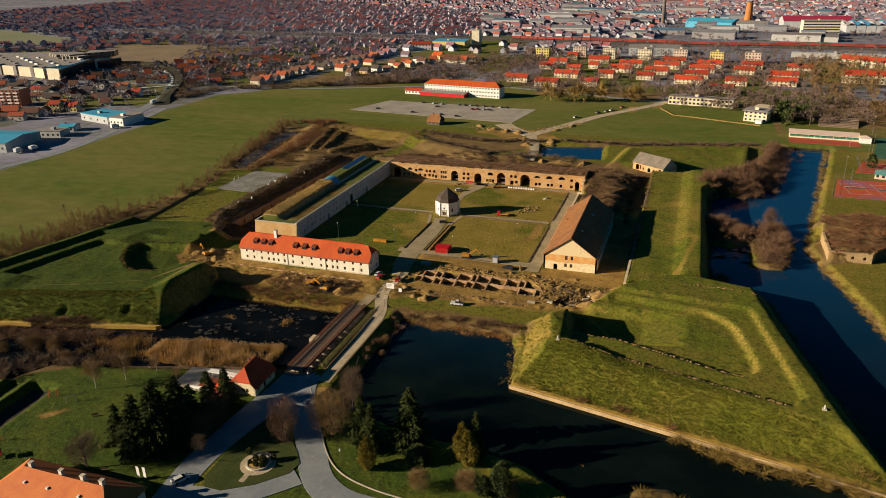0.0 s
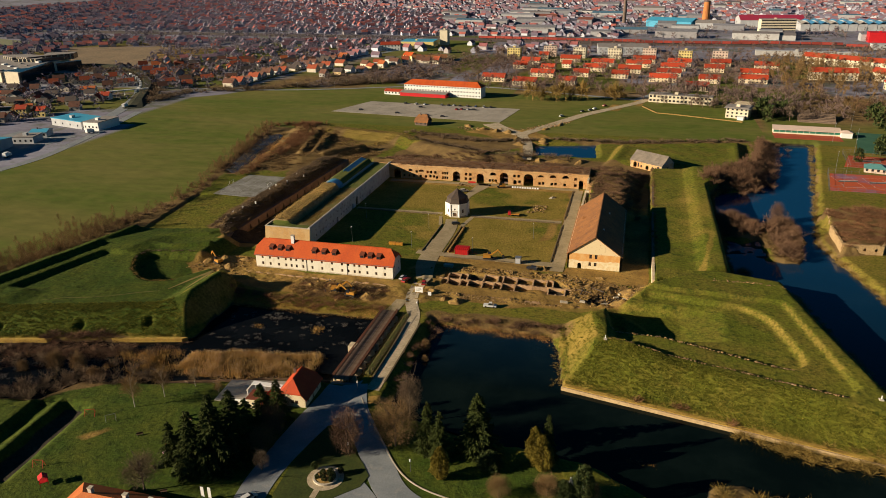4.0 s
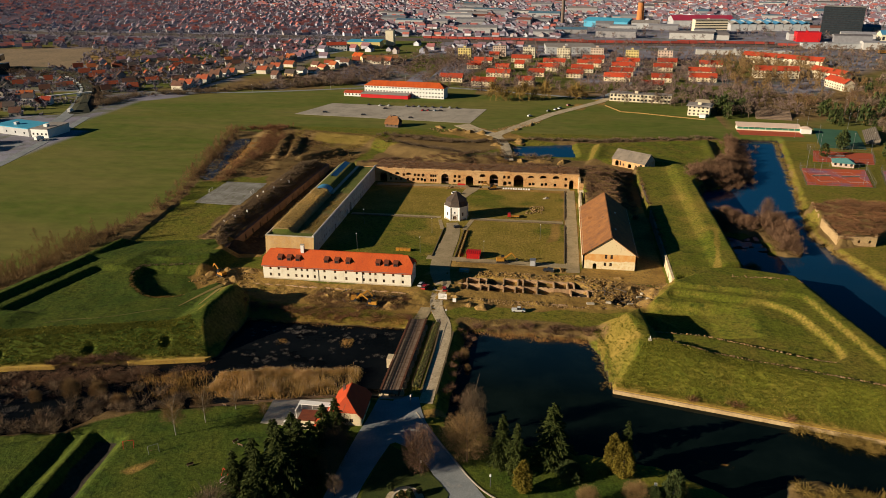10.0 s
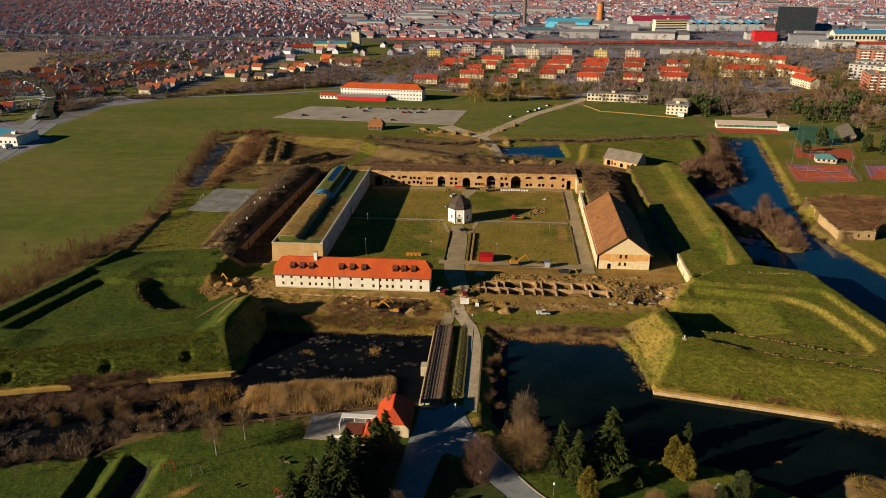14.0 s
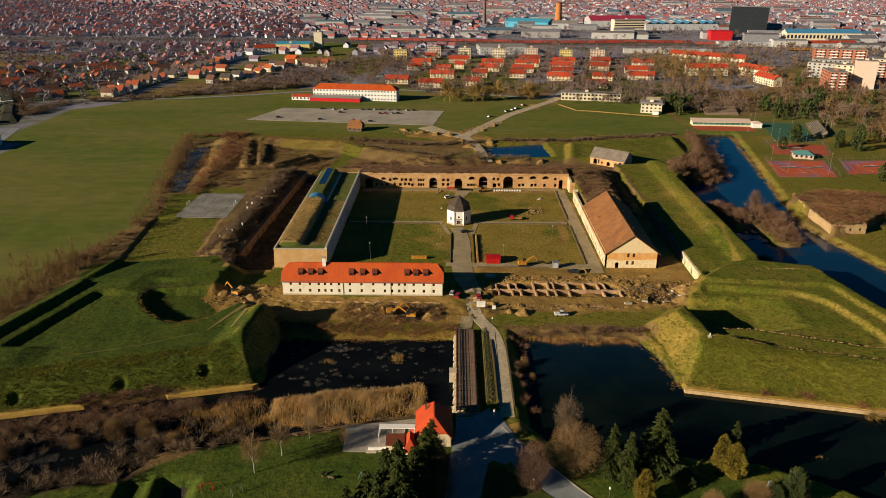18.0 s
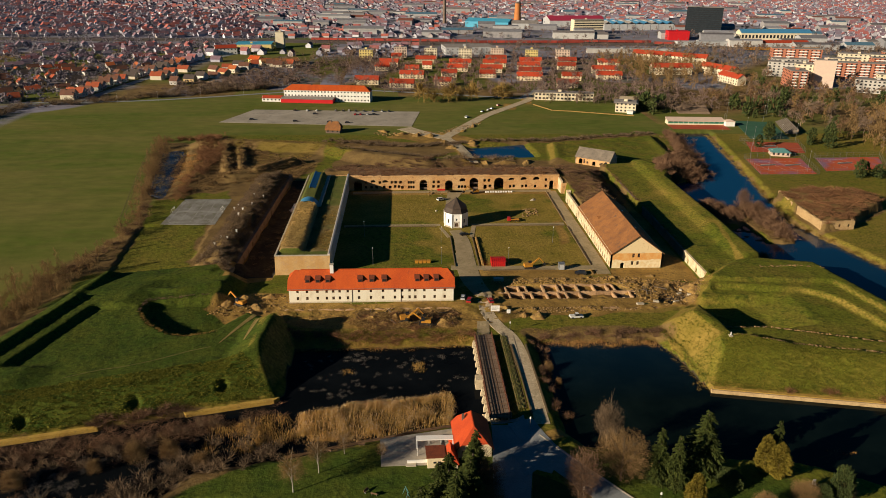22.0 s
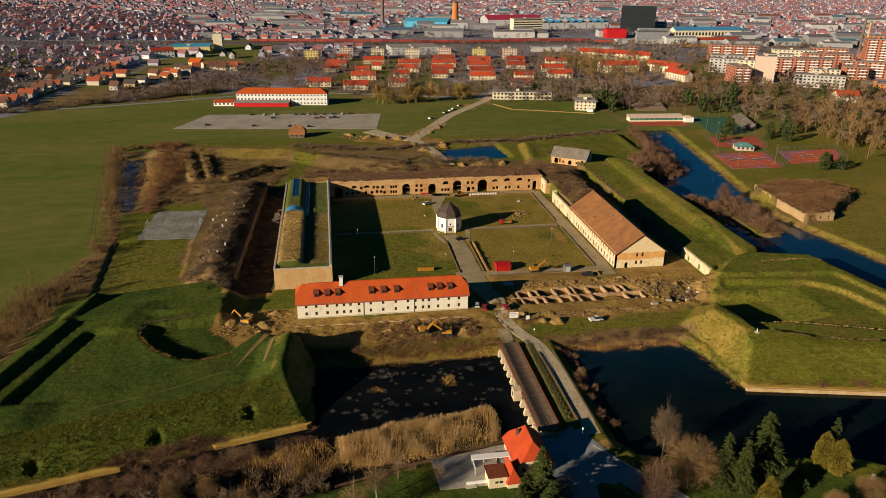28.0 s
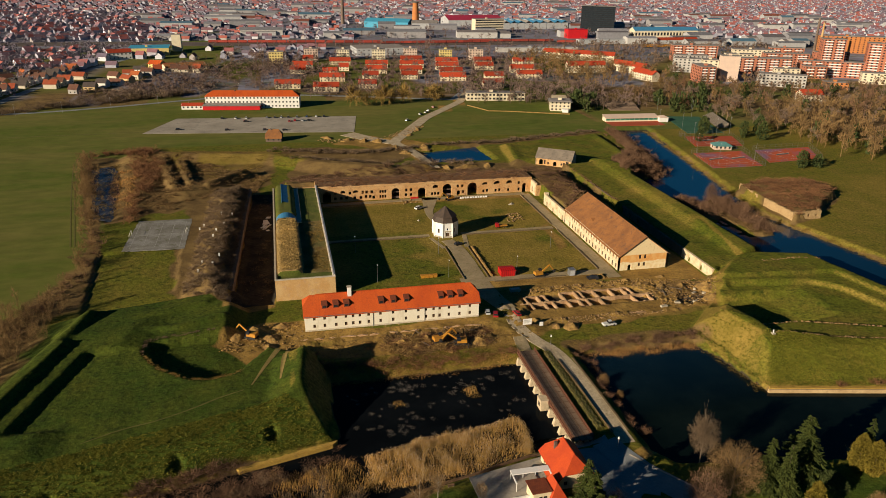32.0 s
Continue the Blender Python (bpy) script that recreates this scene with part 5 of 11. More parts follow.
def west_cavalier():
    X0, X1, Y0, Y1 = -10.0, 13.5, 29.0, 152.0
    b = thing("cavalier", "long casemated rampart building with a grassed roof", "building", pose(0, 0, 0))
    L = Y1 - Y0
    arches = [(y - w / 2, 0.0, y + w / 2, h, 1.0) for y, w, h in ((62.6, 2.2, 3.0), (84.6, 2.2, 3.2), (91.5, 3.8, 5.2), (112.1, 2.4, 3.4))]
    arches += [(y - 0.5, 2.0, y + 0.5, 3.4, 0) for y in (36, 40.8, 44, 47.8, 53, 57, 68, 72, 76, 79, 97, 100, 104, 107.6, 117, 121, 127, 132.8, 138, 142)]
    arches += [(y - 0.4, 5.4, y + 0.4, 6.4, 0) for y in np.arange(35, 148, 4.7) if all(abs(y - c) > 2.6 for c in (91.5,))]
    side(b, (X1, Y0, 0), 90, L, 8.9, 1.0, [(a - Y0, z, c - Y0, d, k) for a, z, c, d, k in arches], M_PALEWALL, "pale limed brick courtyard wall", -0.4, glazed=False)
    g = Geo()
    g.face((X0, Y0 - 1.6, -0.4), (X1, Y0 - 1.6, -0.4), (X1, Y0, 8.2), (X0, Y0, 8.2))
    g.face((X0, Y0 - 1.6, -0.4), (X0, Y0, 8.2), (X0, Y0 + 1.0, 8.2), (X0, Y0 + 1.0, -0.4))
    g.face((X1, Y0, 8.2), (X1, Y0 - 1.6, -0.4), (X1, Y0 - 0.1, -0.4))
    g.face((X0, Y0, 8.2), (X1, Y0, 8.2), (X1, Y0 + 1, 8.2), (X0, Y0 + 1, 8.2))
    part("wall", g, M_BRICK_NEW, b, "cleaned ochre brick end wall")
    part("coping", Geo().box(X0 - 0.15, Y0 - 0.2, 8.2, X1 + 0.1, Y0 + 0.7, 8.5), M_STONE, b, "pale stone coping")
    side(b, (X0, Y1, 0), -90, L, 8.4, 1.0, [(p, 2.2, p + 0.8, 3.4) for p in np.arange(6, 116, 6.5)], M_BRICK_NEW, "ochre brick outer wall", -2.8, glazed=False)
    part("parapet_cap", Geo().box(X1 - 0.55, Y0 + 0.7, 8.9, X1 + 0.12, Y1, 9.06), M_METAL, b, "grey sheet coping")
    part("parapet_cap", Geo().box(X0 - 0.15, Y0 + 0.8, 8.4, X0 + 0.55, Y1, 8.58), M_STONE, b, "pale stone coping")
    part("wall", Geo().box(X0 + 1.0, Y1 - 1.0, -0.5, X1 - 1.0, Y1, 8.2), M_BRICK, b)
    nx, ny = 19, 98
    deck = Geo()
    for j in range(ny):
        for i in range(nx):
            x, y = X0 + 1.0 + (X1 - X0 - 2.0) * i / (nx - 1), Y0 + 0.8 + (L - 1.8) * j / (ny - 1)
            n = noise.noise((x * 0.35, y * 0.35, 3.0))
            hump = max(0.0, min(1.0, (x - X0 - 0.8) / 1.5, (0.9 - x) / 1.3)) * max(0.0, min(1.0, (y - Y0 - 4.5) / 2.0))
            z = 7.9 + 2.5 * hump * (1 if y < 97 or y > 103.5 else 0.25) + 0.22 * n
            if 0.6 < x < 4.3 and y < 96 and y > 36:
                z -= 0.9
            deck.v.append((x, y, z))
    deck.f = [(j * nx + i, j * nx + i + 1, (j + 1) * nx + i + 1, (j + 1) * nx + i) for j in range(ny - 1) for i in range(nx - 1)]
    quads = deck.f
    for name, mat, lab, keep in (("straw_hump", M_STRAW, "ridge of dry straw-coloured grass", lambda c: c[0] < 0.9 and 34 < c[1] < 97), ("turf", M_TURF_GREEN, "green roof turf", lambda c: c[1] >= 97 or c[1] <= 34), ("turf", M_TURF, "brown and dry sedum roof turf", lambda c: c[0] >= 0.9 and 34 < c[1] < 97)):
        g = Geo()
        g.v = list(deck.v)
        g.f = [q for q in quads if keep((deck.v[q[0]][0], deck.v[q[0]][1]))]
        part(name, g, mat, b, lab, True)
    for x0_, x1_, y0_, y1_, n_ in ((-8.8, 0.6, 96.6, 103.6, "arched_canopy"),):
        arc = [(x0_ + (x1_ - x0_) * i / 8, 8.3 + 2.6 * math.sin(math.pi * i / 8) ** 0.6) for i in range(9)]
        g = Geo()
        for (xa, za), (xb, zb) in zip(arc, arc[1:]):
            g.face((xa, y0_, za), (xb, y0_, zb), (xb, y1_, zb), (xa, y1_, za))
            g.face((xb, y0_, zb - 0.15), (xa, y0_, za - 0.15), (xa, y1_, za - 0.15), (xb, y1_, zb - 0.15))
            for y in (y0_, y1_):
                g.face((xa, y, za - 0.15), (xb, y, zb - 0.15), (xb, y, zb), (xa, y, za))
        part(n_, g, M_BLUE, b, "blue sheet canopy over a stair")
    g = Geo()
    g.face((-5.6, 120, 11.4), (-1.8, 120, 10.2), (-1.8, 150, 10.2), (-5.6, 150, 11.4))
    g.face((-1.8, 120, 10.05), (-5.6, 120, 11.25), (-5.6, 150, 11.25), (-1.8, 150, 10.05))
    g.box(-5.7, 119.9, 8.0, -5.5, 150.1, 11.4).box(-1.9, 119.9, 8.0, -1.7, 150.1, 10.2)
    part("skylight_roof", g, M_BLUE, b, "long blue glazed lean-to roof")
    part("walkway", Geo().box(0.8, 95, 8.05, 3.0, 150, 8.3), M_TEAL, b, "teal boarded roof walkway")
    for y in np.arange(98, 150, 4.0):
        part("rail_post", Geo().box(3.0, y, 8.1, 3.08, y + 0.08, 9.3), M_METAL, b)
    part("rail", Geo().box(3.0, 95, 9.25, 3.08, 150, 9.32), M_METAL, b)


def north_casemates():
    Y, X0, X1 = 148.0, 13.0, 137.2
    b = thing("casemate_range", "long ruinous ochre brick casemate range with arched openings", "building", pose(0, 0, 0))
    H = []
    for x0, x1, zt in ((54.7, 59.2, 6.3), (69.7, 74.2, 5.8), (84.1, 89.2, 7.2), (98.6, 104.4, 7.3), (131.5, 134.0, 5.3), (16.5, 21.0, 6.0)):
        H.append((x0, 0.0, x1, zt, 1.0))
    for x0, x1, z0, z1 in ((26.2, 28.8, 4.6, 6.3), (33.0, 36.2, 4.6, 6.2), (78.2, 81.6, 5.0, 7.0), (107.1, 110.7, 5.6, 7.1), (114.3, 118.0, 5.6, 7.5), (121.7, 125.5, 5.6, 7.5), (92.4, 94.4, 0.3, 3.0)):
        H.append((x0, z0, x1, z1, 0.7))
    for x, z in ((48.4, 4.6), (49.8, 4.6), (51.2, 4.6), (48.4, 1.7), (49.8, 1.7), (51.2, 1.7), (63.1, 4.7), (65.8, 4.7), (62.9, 1.9), (65.8, 1.9), (40.7, 4.7), (43.6, 4.7), (40.4, 2.1), (42.7, 2.0), (44.6, 1.5), (93.0, 5.4), (95.6, 5.4), (96.2, 2.0), (78.0, 1.7), (79.8, 1.7), (81.6, 1.7), (108.3, 1.7), (110.4, 1.9), (115.6, 1.7), (117.8, 1.9), (123.2, 1.7), (129.4, 5.6), (129.5, 1.7), (23.3, 4.6), (23.3, 1.7), (26.6, 1.7), (29.5, 1.7), (31.5, 4.6), (34.0, 1.7), (37.5, 1.7), (38.6, 4.7)):
        w = 0.55 if 48 < x < 52 else 0.75
        if not any(h[0] - 0.8 < x < h[2] + 0.8 and h[1] - 1.2 < z < h[3] + 0.3 for h in H[:14]):
            H.append((x - w, z - 0.7, x + w, z + 1.0, 0))
    side(b, (X0, Y, 0), 0, X1 - X0, 8.5, 1.3, [(h[0] - X0, h[1], h[2] - X0, h[3], h[4]) for h in H], M_BRICK, "ochre weathered brick face", -0.4, glazed=False)
    part("roof_slab", Geo().box(X0, Y + 1.3, 7.6, X1, Y + 15, 8.2), M_BRICK, b)
    cap = Geo()
    nx, ny = 126, 16
    for j in range(ny):
        for i in range(nx):
            x, y = X0 + (X1 - X0) * i / (nx - 1), Y + 0.9 + 15.6 * j / (ny - 1)
            cap.v.append((x, y, 8.15 + 0.55 * min(1, j / 2) + 0.45 * noise.noise((x * 0.4, y * 0.4, 1.0)) + 0.35 * noise.noise((x * 1.1, y * 1.1, 5.0))))
    cap.f = [(j * nx + i, j * nx + i + 1, (j + 1) * nx + i + 1, (j + 1) * nx + i) for j in range(ny - 1) for i in range(nx - 1)]
    part("earth_cover", cap, M_OVERGROWN, b, "overgrown reddish earth cover", True)
    part("wall", Geo().box(X0, Y + 14, -0.5, X1, Y + 15, 7.6), M_BRICK, b)
    for x in (13.0, 38.4, 53.0, 61.0, 68.0, 76.2, 83.0, 91.0, 97.3, 105.8, 112.5, 119.8, 127.3, 136.2):
        part("cross_wall", Geo().box(x, Y + 1.3, -0.5, x + 1.0, Y + 14, 7.6), M_BRICK, b)
    part("cornice", Geo().box(X0, Y - 0.18, 7.95, X1, Y + 0.02, 8.2), M_BRICK_NEW, b, "brick cornice band")
    rs = random.Random(5)
    x = X0
    while x < X1 - 2:
        w = rs.uniform(1.5, 4.0)
        part("wall_head", Geo().box(x, Y + rs.uniform(0.05, 0.2), 8.5, min(X1, x + w), Y + 1.2, 8.5 + rs.uniform(0.04, 0.5)), M_BRICK, b, "crumbling uneven wall head")
        x += w
    for x, w in ((57.0, 4.4), (86.6, 4.8)):
        part("infill", Geo().box(x - w / 2, Y + 1.35, 0, x + w / 2, Y + 1.6, 1.2).box(x - w / 2, Y + 1.35, 3.4, x + w / 2, Y + 1.6, 3.9), M_BRICK_RED, b)


def ruined_wing():
    b = thing("ruined_wing", "ruined casemate wing with patched ochre walls", "ruin", pose(0, 0, 0))
    side(b, (136.6, 148.0, 0), -90, 8.0, 7.4, 1.1, [(2.0, 1.5, 4.2, 4.4, 1.0)], M_PATCHWALL, "", -0.4, glazed=False)
    hl = [(3.0, 0, 5.0, 2.8, 1.0), (8.0, 2.6, 9.2, 4.2, 0), (12.5, 0, 14.2, 2.6, 1.0), (17.0, 2.5, 18.2, 4.1, 0), (21.5, 2.5, 22.7, 4.1, 0), (26, 0, 28, 2.8, 1)]
    side(b, (136.6, 124.0, 0), -90, 30.0, 5.8, 1.1, hl, M_PATCHWALL, "patched wall with empty openings", -0.4, glazed=False)
    part("wall", Geo().box(136.6, 124, -0.4, 139, 125.2, 6.6), M_PATCHWALL, b)
    part("wall", Geo().box(136.9, 139, -0.4, 144, 140, 6.2), M_BRICK, b)
    part("wall", Geo().box(141.0, 125, -0.4, 141.9, 140, 5.2), M_BRICK, b)


def retaining_walls():
    w = thing("wall_scarp_west", "long reddish brick scarp wall with doorways", "wall", pose(0, 0, 0), kind="structure")
    L = math.hypot(5.2, 150)
    doors = [(y - 18 - 0.7, 0.0, y - 18 + 0.7, 2.8, 0.8) for y in (26.1, 34.5, 43.1, 51.3, 60.2, 69.1, 78.2, 86.1, 95.0, 104, 113, 122, 131, 140, 149, 158)]
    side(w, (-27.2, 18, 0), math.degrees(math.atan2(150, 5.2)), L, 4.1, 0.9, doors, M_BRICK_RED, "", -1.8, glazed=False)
    # backing painted near-black as the shade behind the doorways
    part("backing", Geo().prism([(-30.6, 18), (-29.8, 18), (-24.6, 168), (-25.4, 168)], -1.8, 4.2), M_UNLIT, w, "near-black backing that paints the unlit passage")
    part("vault", Geo().prism([(-30.5, 18), (-28.1, 18), (-22.9, 168), (-25.3, 168)], 3.9, 4.2), M_BRICK_RED, w)
    w = thing("wall_rampart_east", "pale stone retaining wall of the rampart", "wall", pose(0, 0, 0), kind="structure")
    hl = [(155.5, 0.3, 157.1, 2.6, 1.0), (165.3, 0.2, 167.1, 2.8, 1.0)] + [(p, 0.8, p + 1.3, 2.8, 1.0) for p in np.arange(6, 132, 9.0)]
    # darker brick on this stretch paints the shadow of the long barrack
    side(w, (173.0, 190, 0), -90, 150, 4.2, 1.0, hl[2:-2], M_BRICK_RED, "weathered brick, darkened for the barrack's shadow", -0.6, glazed=False)
    side(w, (172.9, 40, 0), -90, 25, 4.4, 1.0, [(a - 150, b, c - 150, d, e) for a, b, c, d, e in hl[:2]], M_PATCHWALL, "pale stone and brick", -0.6, glazed=False)
    # shade of the passage painted as a near-black backing
    part("backing", Geo().box(175.2, 16, -0.6, 175.8, 190, 4.0), M_UNLIT, w, "near-black backing that paints the unlit passage")
    w = thing("wall_bastion_foot", "pale stone revetment at the waterline", "wall", pose(0, 0, 0), kind="structure")
    a = [(144.4, -65.2), (144.6, -65.8), (257, -89.0), (257, -88.4)]
    part("wall", Geo().prism(ccw(a), -3.4, -1.15), M_REVET, w)
    part("berm", Geo().prism([(145.2, -65.2), (232, -83.2), (232.6, -81.4), (145.8, -63.6)], -2.0, -1.0), M_BERM, w, "strip of golden dead grass above the revetment")
    w = thing("wall_bastion_foot_west", "ochre earth berm at the waterline", "wall", pose(0, 0, 0), kind="structure")
    for x0, x1 in ((-125.0, -45.0), (-21.0, 4.4)):
        a, b = -97.5 + (x0 + 125) * 0.2471, -97.5 + (x1 + 125) * 0.2471
        part("wall", Geo().prism([(x0, a - 0.8), (x1, b - 0.8), (x1 + 1.5, b + 0.9), (x0 - 1.5, a + 0.7)], -3.2, -1.02), M_BERM, w)
    w = thing("ravelin_wall", "tall ochre brick ravelin wall with loopholes", "wall", pose(0, 0, 0))
    rs = random.Random(8)
    for (x0, y0), (x1, y1), h in (((261.2, 129), (258.4, 107.5), 3.7), ((260.6, 100.5), (257.2, 99.6), 4.0), ((257.2, 99.6), (257.0, 74.6), 4.3), ((257.0, 74.6), (274.8, 75.2), 4.3), ((274.8, 75.2), (279.5, 86.5), 4.0)):
        L = math.hypot(x1 - x0, y1 - y0)
        hl = [(p, 1.5, p + 1.3, 3.0, 0.8) for p in (4.2, 9.4, 14.2)] if 15 < L < 19 else []
        m = side(w, (x0, y0, 0), math.degrees(math.atan2(y1 - y0, x1 - x0)), L, h, 1.2, hl, M_PALERUIN, "", -0.8, glazed=False).matrix_basis.copy()
        g, x = Geo(), 0.0
        while x < L - 0.4:
            k = min(L - x, rs.uniform(0.7, 2.4))
            g.box(x, 0.1, h, x + k, 1.1, h + rs.uniform(0.02, 0.5))
            x += k
        part("broken_top", g, M_PALERUIN, w, "crumbling uneven wall head").matrix_basis = m

def stone_barn():
    b = thing("stone_barn", "old stone barn with grey shingle roof", "building", pose(159.8, 205.0, 0, 0, 0, -36))
    side(b, (0, 0, 0), 0, 24, 4.6, 0.7, [(2.5, 0, 5, 3.6, 1), (5.8, 0.6, 6.8, 3.4), (8, 0.9, 9.2, 2.3), (12, 0, 14.2, 2.8, 1), (17, 0.9, 18.2, 2.3), (20.5, 0.6, 22.3, 3.6)], M_BRICK, "", -1.0)
    side(b, (24, 0, 0), 90, 13, 4.6, 0.7, [(6, 1.4, 7, 2.8)], M_PATCHWALL, "", -1.0)
    side(b, (24, 13, 0), 180, 24, 4.6, 0.7, [], M_PALEWALL, "", -1.0)
    side(b, (0, 13, 0), -90, 13, 4.6, 0.7, [], M_PALEWALL, "", -1.0)
    for x in (0, 23.3):
        gable_fill(0, 13, x, 4.6, 9.4, 0.7, M_PALEWALL, b, "x")
    part("roof", gable_roof(0, 0, 24, 13, 4.7, 9.8, 0.4, "x", 0, 0.25), M_SHINGLE, b, "grey patchy shingle roof")
    b.location.z = put_on(168, 202) + 0.3


M_PALERUIN = surf("sandy_ravelin_brick", (0.46, 0.32, 0.16), (0.38, 0.25, 0.12), 0.3, 3.0, 0.93, grain=0.3, c=(0.26, 0.17, 0.09))
M_CHAPELROOF = surf("dark_brown_shingle", (0.085, 0.058, 0.042), (0.058, 0.044, 0.036), 0.5, 4.0, 0.7, grain=0.35)
M_TURF = surf("roof_turf", (0.115, 0.110, 0.026), (0.235, 0.165, 0.065), 0.09, 2.0, 0.97, bump=0.2, grain=0.4, c=(0.15, 0.095, 0.045))
M_STRAW = surf("dry_straw_turf", (0.36, 0.25, 0.105), (0.26, 0.175, 0.065), 0.25, 3.0, 0.97, bump=0.35, grain=0.45, c=(0.17, 0.12, 0.04))
M_TURF_GREEN = surf("green_turf", (0.070, 0.095, 0.010), (0.120, 0.120, 0.022), 0.15, 2.5, 0.97, bump=0.2, grain=0.4)
M_OVERGROWN = surf("overgrown_earth", (0.20, 0.115, 0.055), (0.13, 0.065, 0.038), 0.25, 2.5, 0.97, bump=0.3, grain=0.45, c=(0.26, 0.185, 0.075))
M_DORMER = surf("brown_red_boarding", (0.20, 0.052, 0.022), (0.15, 0.04, 0.02), 0.6, 5.0, 0.8, grain=0.25)
M_SHINGLE = surf("grey_shingle", (0.16, 0.135, 0.11), (0.23, 0.19, 0.15), 0.25, 3.0, 0.9, grain=0.3, c=(0.10, 0.085, 0.065))
white_barrack()
long_barrack()
chapel()
west_cavalier()
north_casemates()
ruined_wing()
retaining_walls()
stone_barn()


def footbridge():
    b = thing("footbridge", "long brown timber bridge on pale stone piers", "bridge", pose(70.9, -81.0, 1.0))
    W, L = 5.8, 51.0
    for k in range(12):
        part("deck_plank", Geo().box(k * W / 12 + 0.015, 0, -0.35, (k + 1) * W / 12 - 0.015, L, 0 if k % 5 else -0.03), M_DECK, b)
    strap = Geo().box(0.05, -0.09, -0.05, W - 0.05, 0.09, 0.035).mesh("cross_strap", M_TIMBER)
    for y in np.arange(1.4, L, 2.9):
        part("cross_strap", strap, None, b).matrix_basis = pose(0, y, 0)
    for x in (1.75, 3.85):
        part("wheel_track", Geo().box(x, 0.2, 0.036, x + 0.22, L - 0.2, 0.07), M_TIMBER, b)
    for x in (0.9, 2.9, 4.9):
        part("beam", Geo().box(x - 0.2, 0, -0.95, x + 0.2, L, -0.36), M_TIMBER, b)
    post = Geo().box(-0.09, -0.09, -0.4, 0.09, 0.09, 1.15).mesh("post", M_RUSTWOOD)
    brace = Geo().tube((0, 0, -0.4), (0.75, 0, 0.75), 0.06, 0.05, 4).mesh("brace", M_RUSTWOOD)
    for s, x in ((0, -0.1), (1, W + 0.1)):
        for y in np.arange(0.3, L, 2.3):
            part("post", post, None, b).matrix_basis = pose(x, y, 0)
            part("brace", brace, None, b).matrix_basis = pose(x + (0.8 if s else -0.8), y, 0, 0, 0, 180 if s else 0)
        for z in (0.45, 0.78, 1.08):
            part("rail", Geo().box(x - 0.06, 0, z, x + 0.06, L, z + 0.13), M_RUSTWOOD, b)
        part("kerb_beam", Geo().box(x - 0.16 if s else x - 0.22, 0, -0.75, x + 0.22 if s else x + 0.16, L, 0.16), M_RUSTWOOD, b)
    pier = Geo().prism([(-1.7, -1.0), (W + 1.2, -1.0), (W + 1.2, 1.0), (-1.7, 1.0)], -5.0, -0.95, [(-0.9, -0.55), (W + 0.9, -0.55), (W + 0.9, 0.55), (-0.9, 0.55)]).mesh("pier", M_PIER)
    for y in np.arange(4.0, 50, 4.4):
        part("pier", pier, None, b, "pale stone bridge pier").matrix_basis = pose(0, y, 0)
    tower = part("pier_tower", Geo().box(-2.6, 20.2, -5, 0.0, 23.6, 0.2), M_PIER, b, "pale masonry block beside the deck")
    # flat near-black panel paints the shade of an opening
    part("opening", Geo().box(-2.64, 21.2, -2.2, -2.58, 22.4, -0.9), M_UNLIT, tower)


def hedge_strip():
    """The old walled strip between bridge and road, with stakes."""
    b = thing("planted_strip", "grassy strip between low walls with wooden stakes", "planter", pose(81.2, -76, 0))
    bank = Geo()
    for j in range(46):
        y = j
        for i, (x, z) in enumerate(((-1.5, -0.6), (-1.1, 0.5), (-0.4, 0.75), (0.4, 0.72), (1.1, 0.5), (1.5, -0.6))):
            bank.v.append((x + 0.1 * math.sin(j * 1.7 + i), y, z + 0.12 * math.sin(j * 2.3 + i * 1.9)))
    bank.f = [(j * 6 + i, j * 6 + i + 1, (j + 1) * 6 + i + 1, (j + 1) * 6 + i) for j in range(45) for i in range(5)]
    part("bank", bank, M_BANK, b, "mossy green bank")
    st = Geo().tube((0, 0, -0.5), (0, 0, 1.25), 0.06, 0.05, 5).mesh("stake", M_TIMBER)
    for x in (-1.35, 1.35):
        for y in np.arange(0.5, 45, 2.2):
            part("stake", st, None, b).matrix_basis = pose(x, y, 0.2)
        part("wire_rail", Geo().box(x - 0.03, 0.3, 1.2, x + 0.03, 45, 1.28), M_TIMBER, b)


M_BANK = surf("mossy_bank", (0.17, 0.165, 0.035), (0.25, 0.20, 0.065), 0.4, 3.0, 0.97, bump=0.15, grain=0.4)
footbridge()
hedge_strip()


